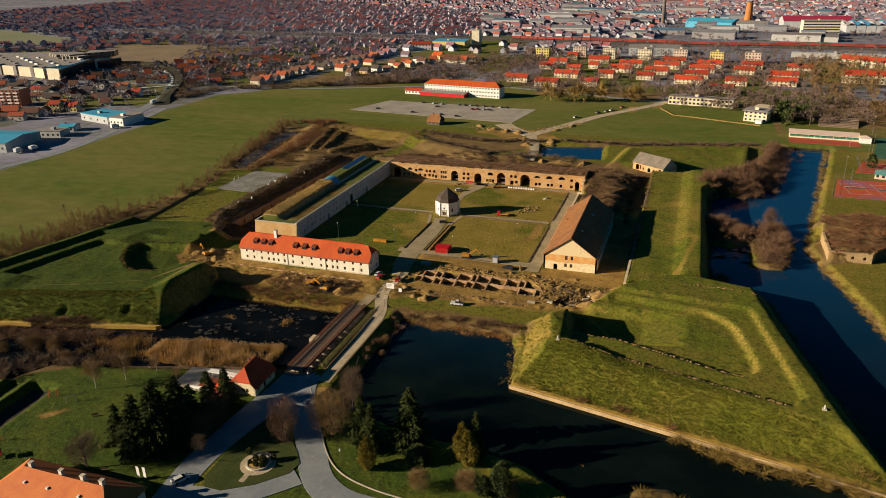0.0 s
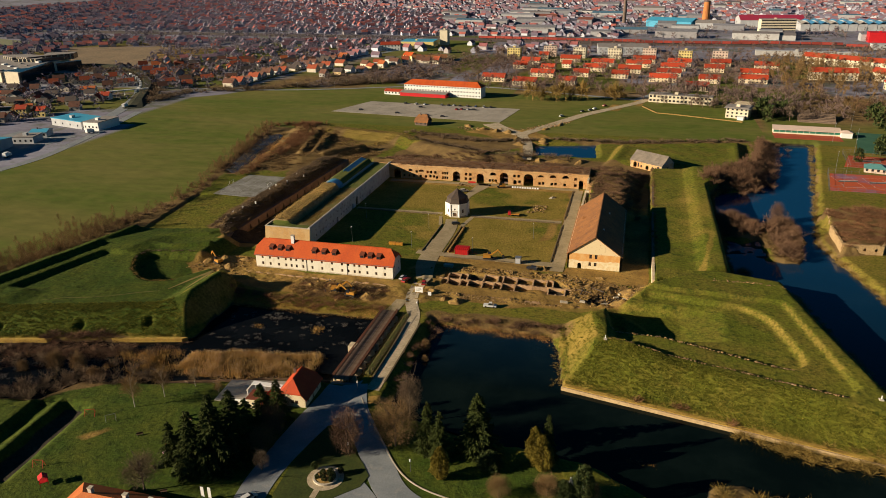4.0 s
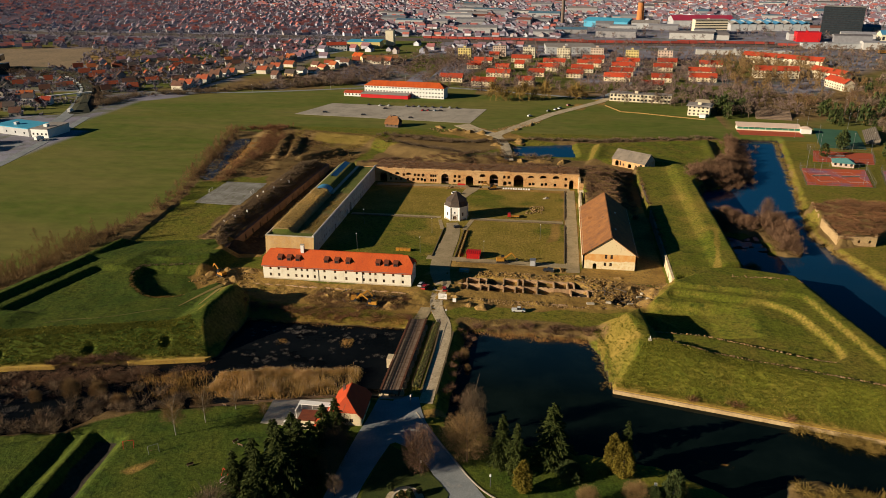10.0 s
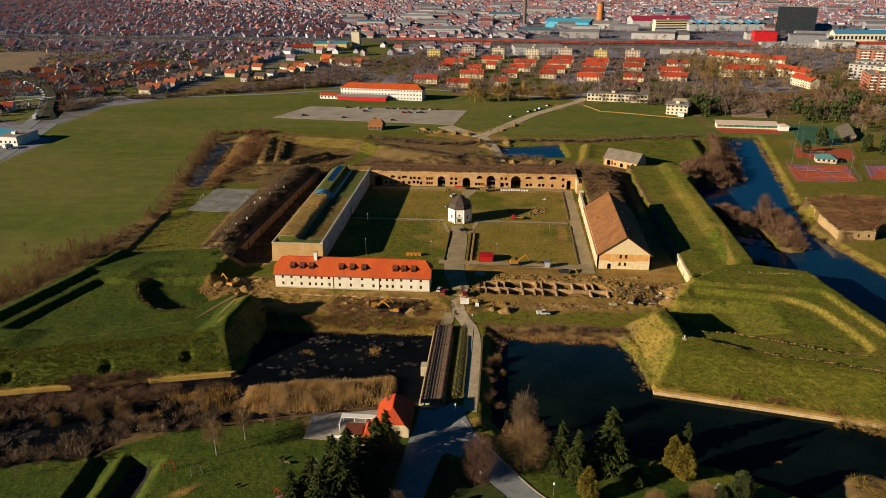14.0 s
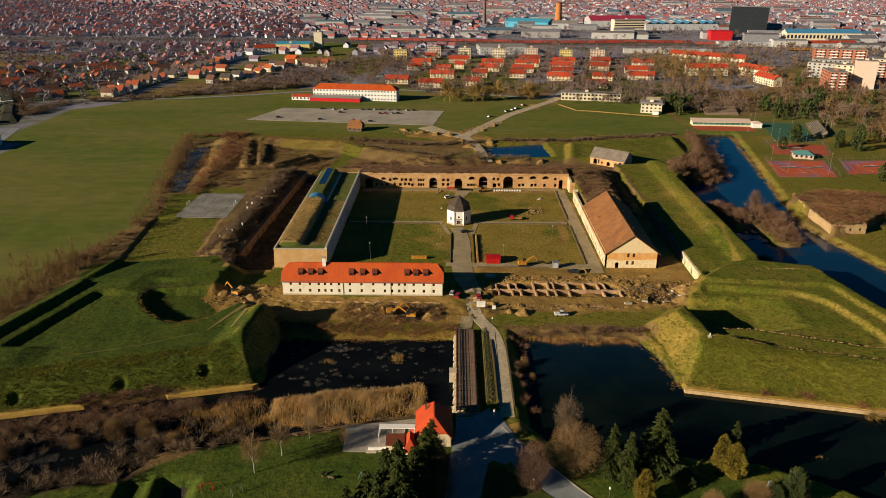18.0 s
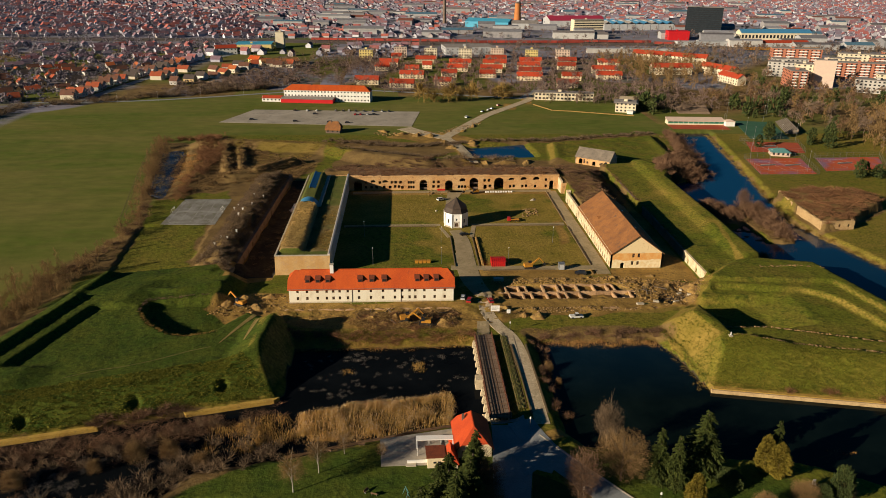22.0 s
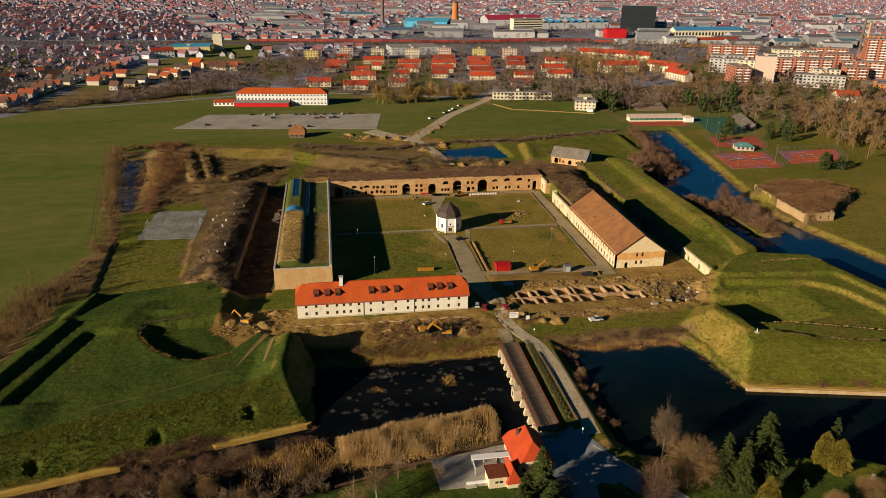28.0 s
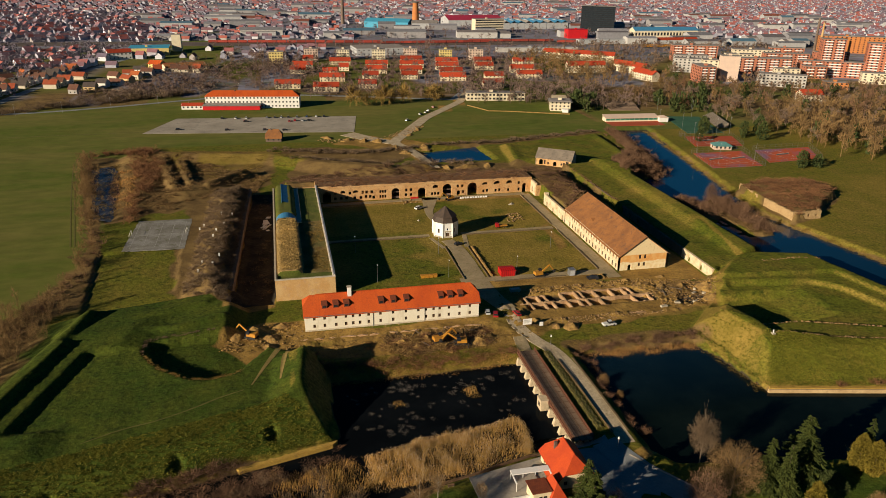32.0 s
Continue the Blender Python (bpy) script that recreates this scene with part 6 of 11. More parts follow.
def gate_lodge():
    b = thing("gate_lodge", "small cream lodge with steep red hipped roof", "building", pose(59.6, -98.2, 0, 0, 0, 2))
    W, L = 9.6, 12.4
    side(b, (0, 0, 0), 0, W, 3.6, 0.4, [(1.4, 1.0, 2.4, 2.3), (4.6, 1.0, 5.7, 2.3), (6.0, 1.0, 7.1, 2.3)], M_CREAM, "", -0.4)
    side(b, (W, 0, 0), 90, L, 3.6, 0.4, [(1.6, 1.0, 2.6, 2.3), (5.4, 0.0, 6.5, 2.4), (9.0, 1.0, 10.0, 2.3)], M_CREAM, "", -0.4)
    side(b, (W, L, 0), 180, W, 3.6, 0.4, [(2, 1, 3, 2.3)], M_CREAM, "", -0.4)
    side(b, (0, L, 0), -90, L, 3.6, 0.4, [(2, 1, 3, 2.3), (7, 1, 8, 2.3)], M_CREAM, "", -0.4)
    part("roof", gable_roof(0, 0, W, L, 3.6, 8.6, 0.6, "y", 0.75, 0.25), M_ROOF_LODGE, b, "bright red tiled half-hipped roof")
    part("ridge", Geo().box(W / 2 - 0.14, 2.6, 8.5, W / 2 + 0.14, L - 2.6, 8.72), M_ROOF_LODGE, b)
    for y in (0.05, L - 0.3):
        gable_fill(0.3, W - 0.3, y, 3.6, 8.4, 0.25, M_CREAM, b, cut=0.24)
    part("porch_roof", Geo().loft([[(-1.9, 0.2, 1.75), (-1.9, 6.0, 1.75), (-1.9, 6.0, 1.95), (-1.9, 0.2, 1.95)], [(-0.4, 0.2, 3.05), (-0.4, 6.0, 3.05), (-0.4, 6.0, 3.25), (-0.4, 0.2, 3.25)]]), M_ROOF_LODGE, b, "red tiled lean-to roof")
    part("chimney", Geo().box(2.2, 8.9, 5.4, 2.9, 9.6, 8.0), M_BRICK_RED, b)
    part("annex", Geo().box(-8.4, -3.6, -0.4, -3.6, 1.0, 3.3), M_CREAM, b, "low cream annex")
    part("flat_roof", Geo().box(-8.7, -3.8, 3.3, -3.4, 1.6, 3.52), M_DORMER, b, "dark brown flat annex roof")
    for x in (-6.8, -5.6):
        part("window", Geo().box(x, -3.66, 1.5, x + 0.8, -3.58, 2.1), M_GLASS, b)
    part("annex_link", Geo().box(-3.6, -4.4, -0.4, -0.3, 2.0, 2.4), M_CREAM, b)
    part("annex_roof", gable_roof(-3.6, -4.4, -0.3, 2.0, 2.4, 5.2, 0.4, "y", 1.0, 0.2), M_ROOF_LODGE, b, "small red hipped roof")
    part("terrace_wall", Geo().box(-13.8, -1.4, -0.2, -8.4, -1.0, 1.0), M_WHITE, b, "low white terrace wall")
    part("step", Geo().box(-14.2, -2.6, -0.2, -11.4, -1.5, 0.3), M_STONE, b)
    t = thing("pergola", "white steel frame canopy over a terrace", "canopy", pose(48.4, -97.2, 0))
    part("roof_panel", Geo().box(0, 3.4, 2.9, 10.4, 5.4, 3.15), M_WHITE, t)
    for x in (0.2, 3.6, 7.0, 10.2):
        for y in (0.3, 5.2):
            part("post", Geo().box(x, y, 0, x + 0.14, y + 0.14, 2.9), M_WHITE, t)
    part("beam", Geo().box(0.05, 0.1, 2.75, 0.35, 5.4, 3.0).box(10.1, 0.1, 2.75, 10.4, 5.4, 3.0), M_WHITE, t)
    sheet("terrace", ccw([(38.2, -89.0), (38.8, -100.8), (60, -100.8), (60.5, -84.5)]), 0.18, M_PARKING, "grey paved terrace beside the lodge", "terrace")
    f = thing("fence", "low dark timber fence by the reeds", "fence", pose(0, 0, 0))
    P = [(12, -93.0), (33, -87.2), (59, -83.2), (70.5, -82)]
    post = Geo().box(-0.08, -0.08, -0.3, 0.08, 0.08, 1.0).mesh("post", M_TIMBER)
    for (x0, y0), (x1, y1) in zip(P, P[1:]):
        n = int(math.hypot(x1 - x0, y1 - y0) / 2.0)
        for i in range(n):
            x, y = x0 + (x1 - x0) * i / n, y0 + (y1 - y0) * i / n
            part("post", post, None, f).matrix_basis = pose(x, y, put_on(x, y))
        for z in (0.35, 0.8):
            for i in range(n):
                g = Geo()
                a, c = (x0 + (x1 - x0) * i / n, y0 + (y1 - y0) * i / n), (x0 + (x1 - x0) * (i + 1) / n, y0 + (y1 - y0) * (i + 1) / n)
                g.tube((*a, put_on(*a) + z), (*c, put_on(*c) + z), 0.21, 0.21, 4)
                part("board", g, M_TIMBER, f)


M_CREAM = surf("cream_render", (0.72, 0.62, 0.42), (0.66, 0.55, 0.35), 0.3, 3.0, 0.9, grain=0.08, c=(0.58, 0.48, 0.32))
M_ROOF_LODGE = surf("lodge_red_tile", (0.50, 0.066, 0.014), (0.42, 0.052, 0.014), 0.3, 5.0, 0.75, grain=0.2)
gate_lodge()

# ---- plants ----
RNG = np.random.RandomState(11)


def blades(base, direction, length, width, rng, bend=0.0):
    """Thin triangles from base points along directions: an (n, 3, 3) array."""
    d = direction / np.linalg.norm(direction, axis=1)[:, None]
    side_ = np.cross(d, rng.normal(size=d.shape))
    side_ /= np.linalg.norm(side_, axis=1)[:, None] + 1e-9
    tip = base + d * length[:, None]
    tip[:, 2] -= bend * length
    w = width[:, None] * side_ / 2
    return np.stack([base - w, base + w, tip], 1)


def bush_template(n, rng, spread=1.0, tall=1.0, width=0.05, twig=0.55):
    """A leafless bush about 1 wide and 1 high: shoots that fan out from the foot and fork into twigs."""
    a = rng.rand(n) * 2 * np.pi
    lean = np.sqrt(rng.rand(n)) * 0.9
    d = np.stack([np.cos(a) * lean * spread, np.sin(a) * lean * spread, np.full(n, 0.75) * tall], 1)
    t = rng.rand(n) ** 0.6
    base = d * t[:, None] * 0.72
    dirs = d + rng.normal(size=d.shape) * 0.45
    dirs[:, 2] = np.abs(dirs[:, 2]) * 0.9
    out = blades(base, dirs, twig * (0.5 + rng.rand(n)), width * (0.6 + 0.8 * rng.rand(n)), rng)
    out[:, :, 2] = np.maximum(out[:, :, 2], 0.0)
    return out


def crown_template(n, rng, rx=0.5, z0=0.30, z1=1.0, width=0.02, twig=0.16, power=0.5):
    """A bare round crown of height 1: twigs in sprays on limbs that point outwards and up, thinner inside."""
    ns = min(max(6, n // 26), 420)
    u = rng.normal(size=(ns, 3))
    u /= np.linalg.norm(u, axis=1)[:, None]
    k = rng.randint(0, ns, n)
    v = u[k] + rng.normal(size=(n, 3)) * (0.16 if n < 12000 else 0.075)
    v /= np.linalg.norm(v, axis=1)[:, None]
    far = (0.66 + 0.42 * rng.rand(ns))[k]
    r = np.minimum(rng.rand(n) ** power, 1.0) * far
    c = (z0 + z1) / 2
    p = np.stack([v[:, 0] * rx * r, v[:, 1] * rx * r, c + v[:, 2] * (z1 - z0) / 2 * r], 1)
    d = v + np.array([0, 0, 0.4]) + rng.normal(size=v.shape) * 0.55
    return blades(p, d, twig * (0.5 + rng.rand(n)), width * (0.5 + rng.rand(n)), rng)


def conifer_template(n, rng, rad=0.2, slim=1.0):
    """A spruce of height 1: single drooping boughs of uneven length, hung with small sprays."""
    nb = max(12, n // 60)
    z = 0.05 + 0.93 * (np.arange(nb) + rng.rand(nb)) / nb
    a = rng.rand(nb) * 2 * np.pi
    R = rad * slim * (1.04 - z) ** 0.8 * (0.55 + 0.62 * rng.rand(nb))
    k = rng.randint(0, nb, n)
    s = 0.12 + 0.9 * rng.rand(n) ** 0.75
    fan = rng.normal(size=n) * 0.17 * (1.15 - s)
    ca, sa, r = np.cos(a[k]), np.sin(a[k]), R[k]
    p = np.stack([ca * r * s - sa * r * fan, sa * r * s + ca * r * fan, z[k] + r * (0.18 * s - 0.55 * s ** 2)], 1)
    lean = np.where(rng.rand(n) < 0.5, -1.0, 1.0)
    d = np.stack([ca * 0.7 - sa * lean * 0.5, sa * 0.7 + ca * lean * 0.5, -0.55 + 0.35 * rng.normal(size=n)], 1)
    return blades(p, d, 0.018 + 0.16 * r * (0.5 + rng.rand(n)), 0.010 + 0.055 * r, rng)


def leaf_template(n, rng, rx=0.5, z0=0.05, z1=1.0, size=0.09, pointed=0.0):
    """A leafy evergreen crown of height 1, of small leaf clumps on a lumpy outline."""
    v = rng.normal(size=(n, 3))
    v /= np.linalg.norm(v, axis=1)[:, None]
    r = 0.55 + 0.45 * rng.rand(n) ** 0.5
    lump = 1 + 0.2 * np.sin(v[:, 0] * 7 + 2) * np.cos(v[:, 1] * 6 + 1) + 0.12 * np.sin(v[:, 2] * 11)
    zz = (z0 + z1) / 2 + v[:, 2] * (z1 - z0) / 2 * r
    taper = 1 - pointed * np.clip((zz - 0.25) / 0.75, 0, 1)
    p = np.stack([v[:, 0] * rx * r * lump * taper, v[:, 1] * rx * r * lump * taper, zz], 1)
    return blades(p, v + rng.normal(size=v.shape) * 0.6 + np.array([0, 0, 0.3]), size * (0.6 + rng.rand(n)), size * (0.5 + 0.7 * rng.rand(n)), rng)


def stamp(templates, places, rng):
    """All the copies of templates at (x, y, z, wide, tall), as one array of triangles."""
    out = []
    places = np.asarray(places, float)
    pick = rng.randint(0, len(templates), len(places))
    for k, t in enumerate(templates):
        P = places[pick == k]
        if not len(P):
            continue
        a = rng.rand(len(P)) * 2 * np.pi
        c, s = np.cos(a)[:, None], np.sin(a)[:, None]
        f = t.reshape(-1, 3)
        X = (f[None, :, 0] * c - f[None, :, 1] * s) * P[:, 3:4] + P[:, 0:1]
        Y = (f[None, :, 0] * s + f[None, :, 1] * c) * P[:, 3:4] + P[:, 1:2]
        Z = f[None, :, 2] * P[:, 4:5] + P[:, 2:3]
        out.append(np.stack([X, Y, Z], -1).reshape(-1, 3))
    return np.concatenate(out)


def stuff(name, verts, material, label, category):
    me = fast_mesh(name, verts, np.arange(len(verts)).reshape(-1, 3), material)
    return tagged(new(name, me), label, category, kind="stuff")


def scatter(poly, n, rng, dens=None):
    """n random points inside an outline, thinned by noise."""
    P = np.array(poly)
    lo, hi = P.min(0), P.max(0)
    out = []
    while len(out) < n:
        q = lo + rng.rand(4 * n + 50, 2) * (hi - lo)
        keep = inside(q[:, 0], q[:, 1], poly)
        if dens is not None:
            keep &= smooth_noise(q[:, 0], q[:, 1], dens, 21) + 0.5 > rng.rand(len(q)) * 0.9
        out += list(map(tuple, q[keep]))
    return np.array(out[:n])


def along(line, n, rng, width):
    L = np.array(line, float)
    seg = np.hypot(*np.diff(L, axis=0).T)
    s = np.sort(rng.rand(n)) * seg.sum()
    cum = np.r_[0, np.cumsum(seg)]
    i = np.clip(np.searchsorted(cum, s) - 1, 0, len(seg) - 1)
    t = (s - cum[i]) / seg[i]
    p = L[i] + (L[i + 1] - L[i]) * t[:, None]
    return p + rng.normal(size=p.shape) * width * 0.5


def grown(pts, wide, tall, rng, sink=0.15, lowest=-9.0):
    z = height(pts[:, 0], pts[:, 1])
    k = z > lowest
    pts, z = pts[k], z[k]
    z = np.maximum(z, WATER)
    f = 0.6 + 0.8 * rng.rand(len(pts))
    g = f * (0.8 + 0.4 * rng.rand(len(pts)))
    return np.column_stack([pts, z - sink, wide * f, tall * g])


BUSHES = [bush_template(150, RNG, width=0.028, twig=0.42) for _ in range(5)]
LOWS = [bush_template(100, RNG, 1.2, 0.8, 0.036, 0.42) for _ in range(4)]
TALLS = [np.concatenate([bush_template(60, RNG, 0.5, 1.3, 0.014, 0.36), crown_template(130, RNG, 0.40, 0.3, 1.1, 0.013, 0.16)]) for _ in range(4)]

# thickets of the western side and the outworks
W_HEDGE = [(-156, -150), (-136, -105), (-114, -40), (-104, 5), (-99, 32), (-91, 66), (-92.5, 99), (-102, 140), (-118, 215), (-129, 268)]
stuff("thicket", stamp(TALLS, np.concatenate([grown(along(W_HEDGE[:5], 700, RNG, 16.0), 3.6, 5.8, RNG), grown(along(W_HEDGE[4:], 170, RNG, 5.0), 3.0, 4.6, RNG), grown(along([(-128, 262), (-120, 214), (-104, 150), (-97, 128)], 120, RNG, 5.0), 3.4, 5.6, RNG)]), RNG), M_TWIG_TAN, "leafless grey-brown scrub along the field edge", "thicket")
stuff("thicket", stamp(BUSHES, grown(along(W_HEDGE[2:], 260, RNG, 5.0), 2.4, 1.7, RNG), RNG), M_TWIG_RED, "low reddish brushwood beside the ditch", "thicket")
stuff("thicket", stamp(LOWS + BUSHES, grown(scatter([(-46, 38), (-28.5, 22), (-23.5, 166), (-44, 170)], 1150, RNG), 2.2, 1.6, RNG), RNG), M_TWIG, "dark bramble on the scarp plateau", "thicket")
stuff("thicket", stamp(BUSHES, grown(scatter([(-45, 172), (-22, 168), (-12, 205), (-60, 250), (-96, 262), (-92, 240), (-84, 160), (-80, 140), (-56, 150)], 900, RNG, 18.0), 2.6, 1.3, RNG), RNG), M_TWIG_TAN, "dry tan brush in the northwestern outworks", "thicket")
stuff("thicket", stamp(LOWS, grown(scatter([(-3, 152), (137, 152), (168, 160), (172, 188), (130, 200), (40, 205), (-3, 200)], 1500, RNG, 14.0), 2.4, 1.5, RNG), RNG), M_TWIG_RED, "reddish scrub on the earth behind the casemates", "thicket")
stuff("thicket", stamp(LOWS + BUSHES, grown(scatter([(139.5, 98), (166, 98), (168, 160), (139.5, 160)], 260, RNG, 9.0), 2.6, 1.7, RNG), RNG), M_TWIG_RED, "scrub on the ruined eastern casemates", "thicket")
stuff("thicket", stamp(BUSHES, grown(np.concatenate([along([(-8, 268), (50, 252), (92, 262)], 150, RNG, 5), along([(100, 268), (150, 268), (238, 290)], 160, RNG, 4), along([(4, 236), (60, 218), (120, 216)], 160, RNG, 9)]), 3.0, 2.4, RNG), RNG), M_TWIG, "brown scrub along the northern ditches", "thicket")
stuff("thicket", stamp(BUSHES + TALLS[:2], grown(along([(203, 164), (226, 172), (238, 185), (246, 230), (254, 288)], 360, RNG, 8.0), 3.4, 4.2, RNG), RNG), M_TWIG_RED, "dense reddish scrub beside the canal", "thicket")
stuff("thicket", stamp(LOWS, grown(np.concatenate([along([(284, 290), (262, 157), (250.5, 89.4), (269.5, 5), (300, -90)], 420, RNG, 1.6), along([(212, 164), (206, 152), (206.3, 60), (208, 36), (228, 27), (238, -15), (255, -84)], 300, RNG, 1.0)]), 2.0, 1.4, RNG), RNG), M_DRYTUFT, "dry reedy fringe of the canal banks", "reeds")
stuff("thicket", stamp(BUSHES + TALLS[:2], grown(np.concatenate([scatter(ISLET, 90, RNG), scatter([(228, 66), (238, 63), (244, 92), (240, 121), (231, 115), (229, 90)], 110, RNG)]), 4.2, 4.6, RNG, lowest=-2.6), RNG), M_TWIG_RED, "leafless bushes on the islet", "thicket")
stuff("thicket", stamp(LOWS, grown(along([(172.8, 186), (173.9, 100), (174.4, 40)], 120, RNG, 1.2), 1.5, 1.0, RNG), RNG), M_TWIG_TAN, "low bramble on the head of the rampart wall", "thicket")
stuff("thicket", stamp(LOWS, grown(scatter(ISLAND, 220, RNG), 2.6, 1.5, RNG, lowest=-2.7), RNG), M_TWIG_TAN, "low sedge and brush covering the islet", "thicket")
stuff("thicket", stamp(BUSHES + TALLS, grown(scatter([(203, 163), (232, 167), (243, 209), (257, 284), (249, 292), (236, 226), (224, 206), (206, 190)], 520, RNG), 3.8, 5.2, RNG, lowest=-2.7), RNG), M_TWIG_RED, "dense rust-brown thicket on the tongue beside the canal", "thicket")
stuff("thicket", stamp(LOWS, grown(scatter([(260, 125), (258, 74), (275, 79), (290, 94), (307, 105), (313, 119), (307, 131), (281, 135)], 420, RNG), 2.8, 2.0, RNG), RNG), M_TWIG_RUST, "tan scrub on the eastern ravelin", "thicket")
stuff("thicket", stamp(BUSHES, grown(np.concatenate([along([(93, -36), (93, -78)], 34, RNG, 2.5), along([(92, -29.5), (138, -29.5)], 60, RNG, 2.0)]), 2.2, 1.9, RNG), RNG), M_TWIG_RED, "reddish brush on the moat banks", "thicket")
stuff("thicket", stamp(BUSHES + TALLS[:1], grown(np.concatenate([along([(-150, -150), (-60, -122), (-20, -108), (-14, -98), (8, -93)], 230, RNG, 6.0), along([(-110, -105), (-60, -94), (-20, -90), (8, -80)], 90, RNG, 9.0)]), 3.2, 3.4, RNG), RNG), M_TWIG, "brown alder scrub along the marsh", "thicket")
stuff("thicket", stamp(LOWS, grown(np.concatenate([along([(-125, -102), (-60, -86), (-10, -76), (4, -72)], 300, RNG, 5.0), along([(-110, -110), (-50, -93), (-14, -84)], 70, RNG, 8.0)]), 2.4, 1.1, RNG), RNG), M_TWIG_RED, "dead marsh plants under the bastion", "thicket")


def reed_bed(poly, n, tall, seed, foot=None, heads=False):
    """Upright reed stems in an outline with a frayed edge; heads: the plumes of those stems instead."""
    rs = np.random.RandomState(seed)
    p = scatter(poly, n, rs, 5.0)
    p = p + smooth_noise(p[:, 0], p[:, 1], 4.0, seed + 60)[:, None] * np.array([[1.5, 4.5]]) + rs.normal(size=p.shape) * 0.5
    fray = signed(p[:, 0], p[:, 1], poly) + 5.0 * smooth_noise(p[:, 0], p[:, 1], 6.0, seed + 80)
    edge = np.clip(fray / 2.2, 0.3, 1) * (0.85 + 0.5 * smooth_noise(p[:, 0], p[:, 1], 3.0, seed + 90))
    base = np.column_stack([p, np.full(n, WATER - 0.2) if foot is None else np.maximum(height(p[:, 0], p[:, 1]), foot)])
    d = np.column_stack([rs.normal(size=(n, 2)) * 0.16 + np.array([0.08, 0.03]), np.ones(n)])
    long = tall * edge * (0.5 + 0.65 * rs.rand(n))
    wide = 0.05 + 0.07 * rs.rand(n)
    keep = fray > -0.8
    if heads:
        keep &= rs.rand(n) < 0.25
        unit = d / np.linalg.norm(d, axis=1)[:, None]
        tip = base + unit * (long * 0.86)[:, None]
        return blades(tip[keep], d[keep] + np.array([0.35, 0.15, 0.0]), np.full(keep.sum(), 0.42), np.full(keep.sum(), 0.13), rs).reshape(-1, 3)
    return blades(base[keep], d[keep], long[keep], wide[keep], rs).reshape(-1, 3)


MOAT_REEDS = [(12, -72), (36, -66), (59.5, -62.5), (61.5, -71), (59, -81), (36, -85.5), (14, -87)]
stuff("reeds", reed_bed(MOAT_REEDS, 21000, 3.3, 1), M_REED, "tall golden dry reeds in the moat", "reeds")
stuff("reed_plumes", reed_bed(MOAT_REEDS, 21000, 3.3, 1, heads=True), M_PLUME, "pale feathery plumes of the dry reeds", "reeds")
stuff("reeds", reed_bed([(-14, -77), (10, -72), (15, -85), (2, -92), (-13, -89)], 5200, 2.8, 2), M_REED, "golden dry reeds by the park", "reeds")
stuff("reeds", np.concatenate([reed_bed([(48, -44), (52, -44), (53, -49), (48, -49)], 420, 2.6, 3), reed_bed([(24, -48), (27, -47), (28, -50), (25, -51)], 160, 1.6, 4), reed_bed([(172, -121), (190, -122), (196, -130), (176, -131)], 1500, 2.6, 5)]), M_REED, "clumps of dry reed standing in the moat", "reeds")
stuff("dry_grass", stamp([bush_template(14, RNG, 1.1, 0.9, 0.10, 0.6) for _ in range(4)], np.column_stack([scatter([(-122, 250), (-106, 254), (-92, 180), (-90, 140), (-102, 150)], 420, RNG, 6.0), np.full(420, WATER + 1.0), 0.9 + RNG.rand(420), 0.4 + 0.5 * RNG.rand(420)]), RNG), M_DRYTUFT, "dead sedge standing in the puddles", "grass")
stuff("reeds", reed_bed([(-108, 234), (-93, 236), (-82, 158), (-95, 158), (-101, 180)], 6500, 1.6, 6, WATER + 1.0), M_RUSTREED, "orange dry sedge between the puddles of the western ditch", "reeds")

# rough grass on the slopes of the bastions
_p = np.concatenate([scatter([(-125, -96), (4, -64.5), (-8, -50), (-100, -74)], 5600, RNG), scatter([(145, -63.5), (255, -86), (236, -70), (158, -46)], 6500, RNG), scatter([(139.5, -28), (145, -62), (157, -46), (152, -24)], 350, RNG)])
_t = [bush_template(14, RNG, 1.1, 0.9, 0.10, 0.6) for _ in range(6)]
stuff("rough_grass", stamp([bush_template(22, RNG, 0.9, 0.8, 0.13, 0.5) for _ in range(6)], grown(_p, 0.95, 0.5, RNG, 0.08), RNG), M_TUFT, "tussocky grass on the bastion slopes", "grass")
_p = scatter([(-100, -72), (-8, -50), (-14, -30), (-50, -36), (-80, -20), (-86, 10)], 3200, RNG)
stuff("rough_grass", stamp(_t, grown(_p, 0.5, 0.22, RNG, 0.04), RNG), M_LOWTUFT, "short tufted grass on the western bastion", "grass")
_p = np.concatenate([along([(-50, -77), (-26, -71), (-20, -70)], 90, RNG, 1.8), along([(146, -64.5), (200, -75.5), (254, -87)], 420, RNG, 1.5), along([(140, -30), (144.5, -62)], 180, RNG, 3.0), along([(-6, -20), (30, -28), (70, -28)], 300, RNG, 4), along([(92, -28), (140, -28)], 300, RNG, 4)])
stuff("dry_grass", stamp(_t, grown(_p, 0.9, 0.4, RNG, 0.05), RNG), M_DRYTUFT, "dry yellow grass along the moat edges", "grass")


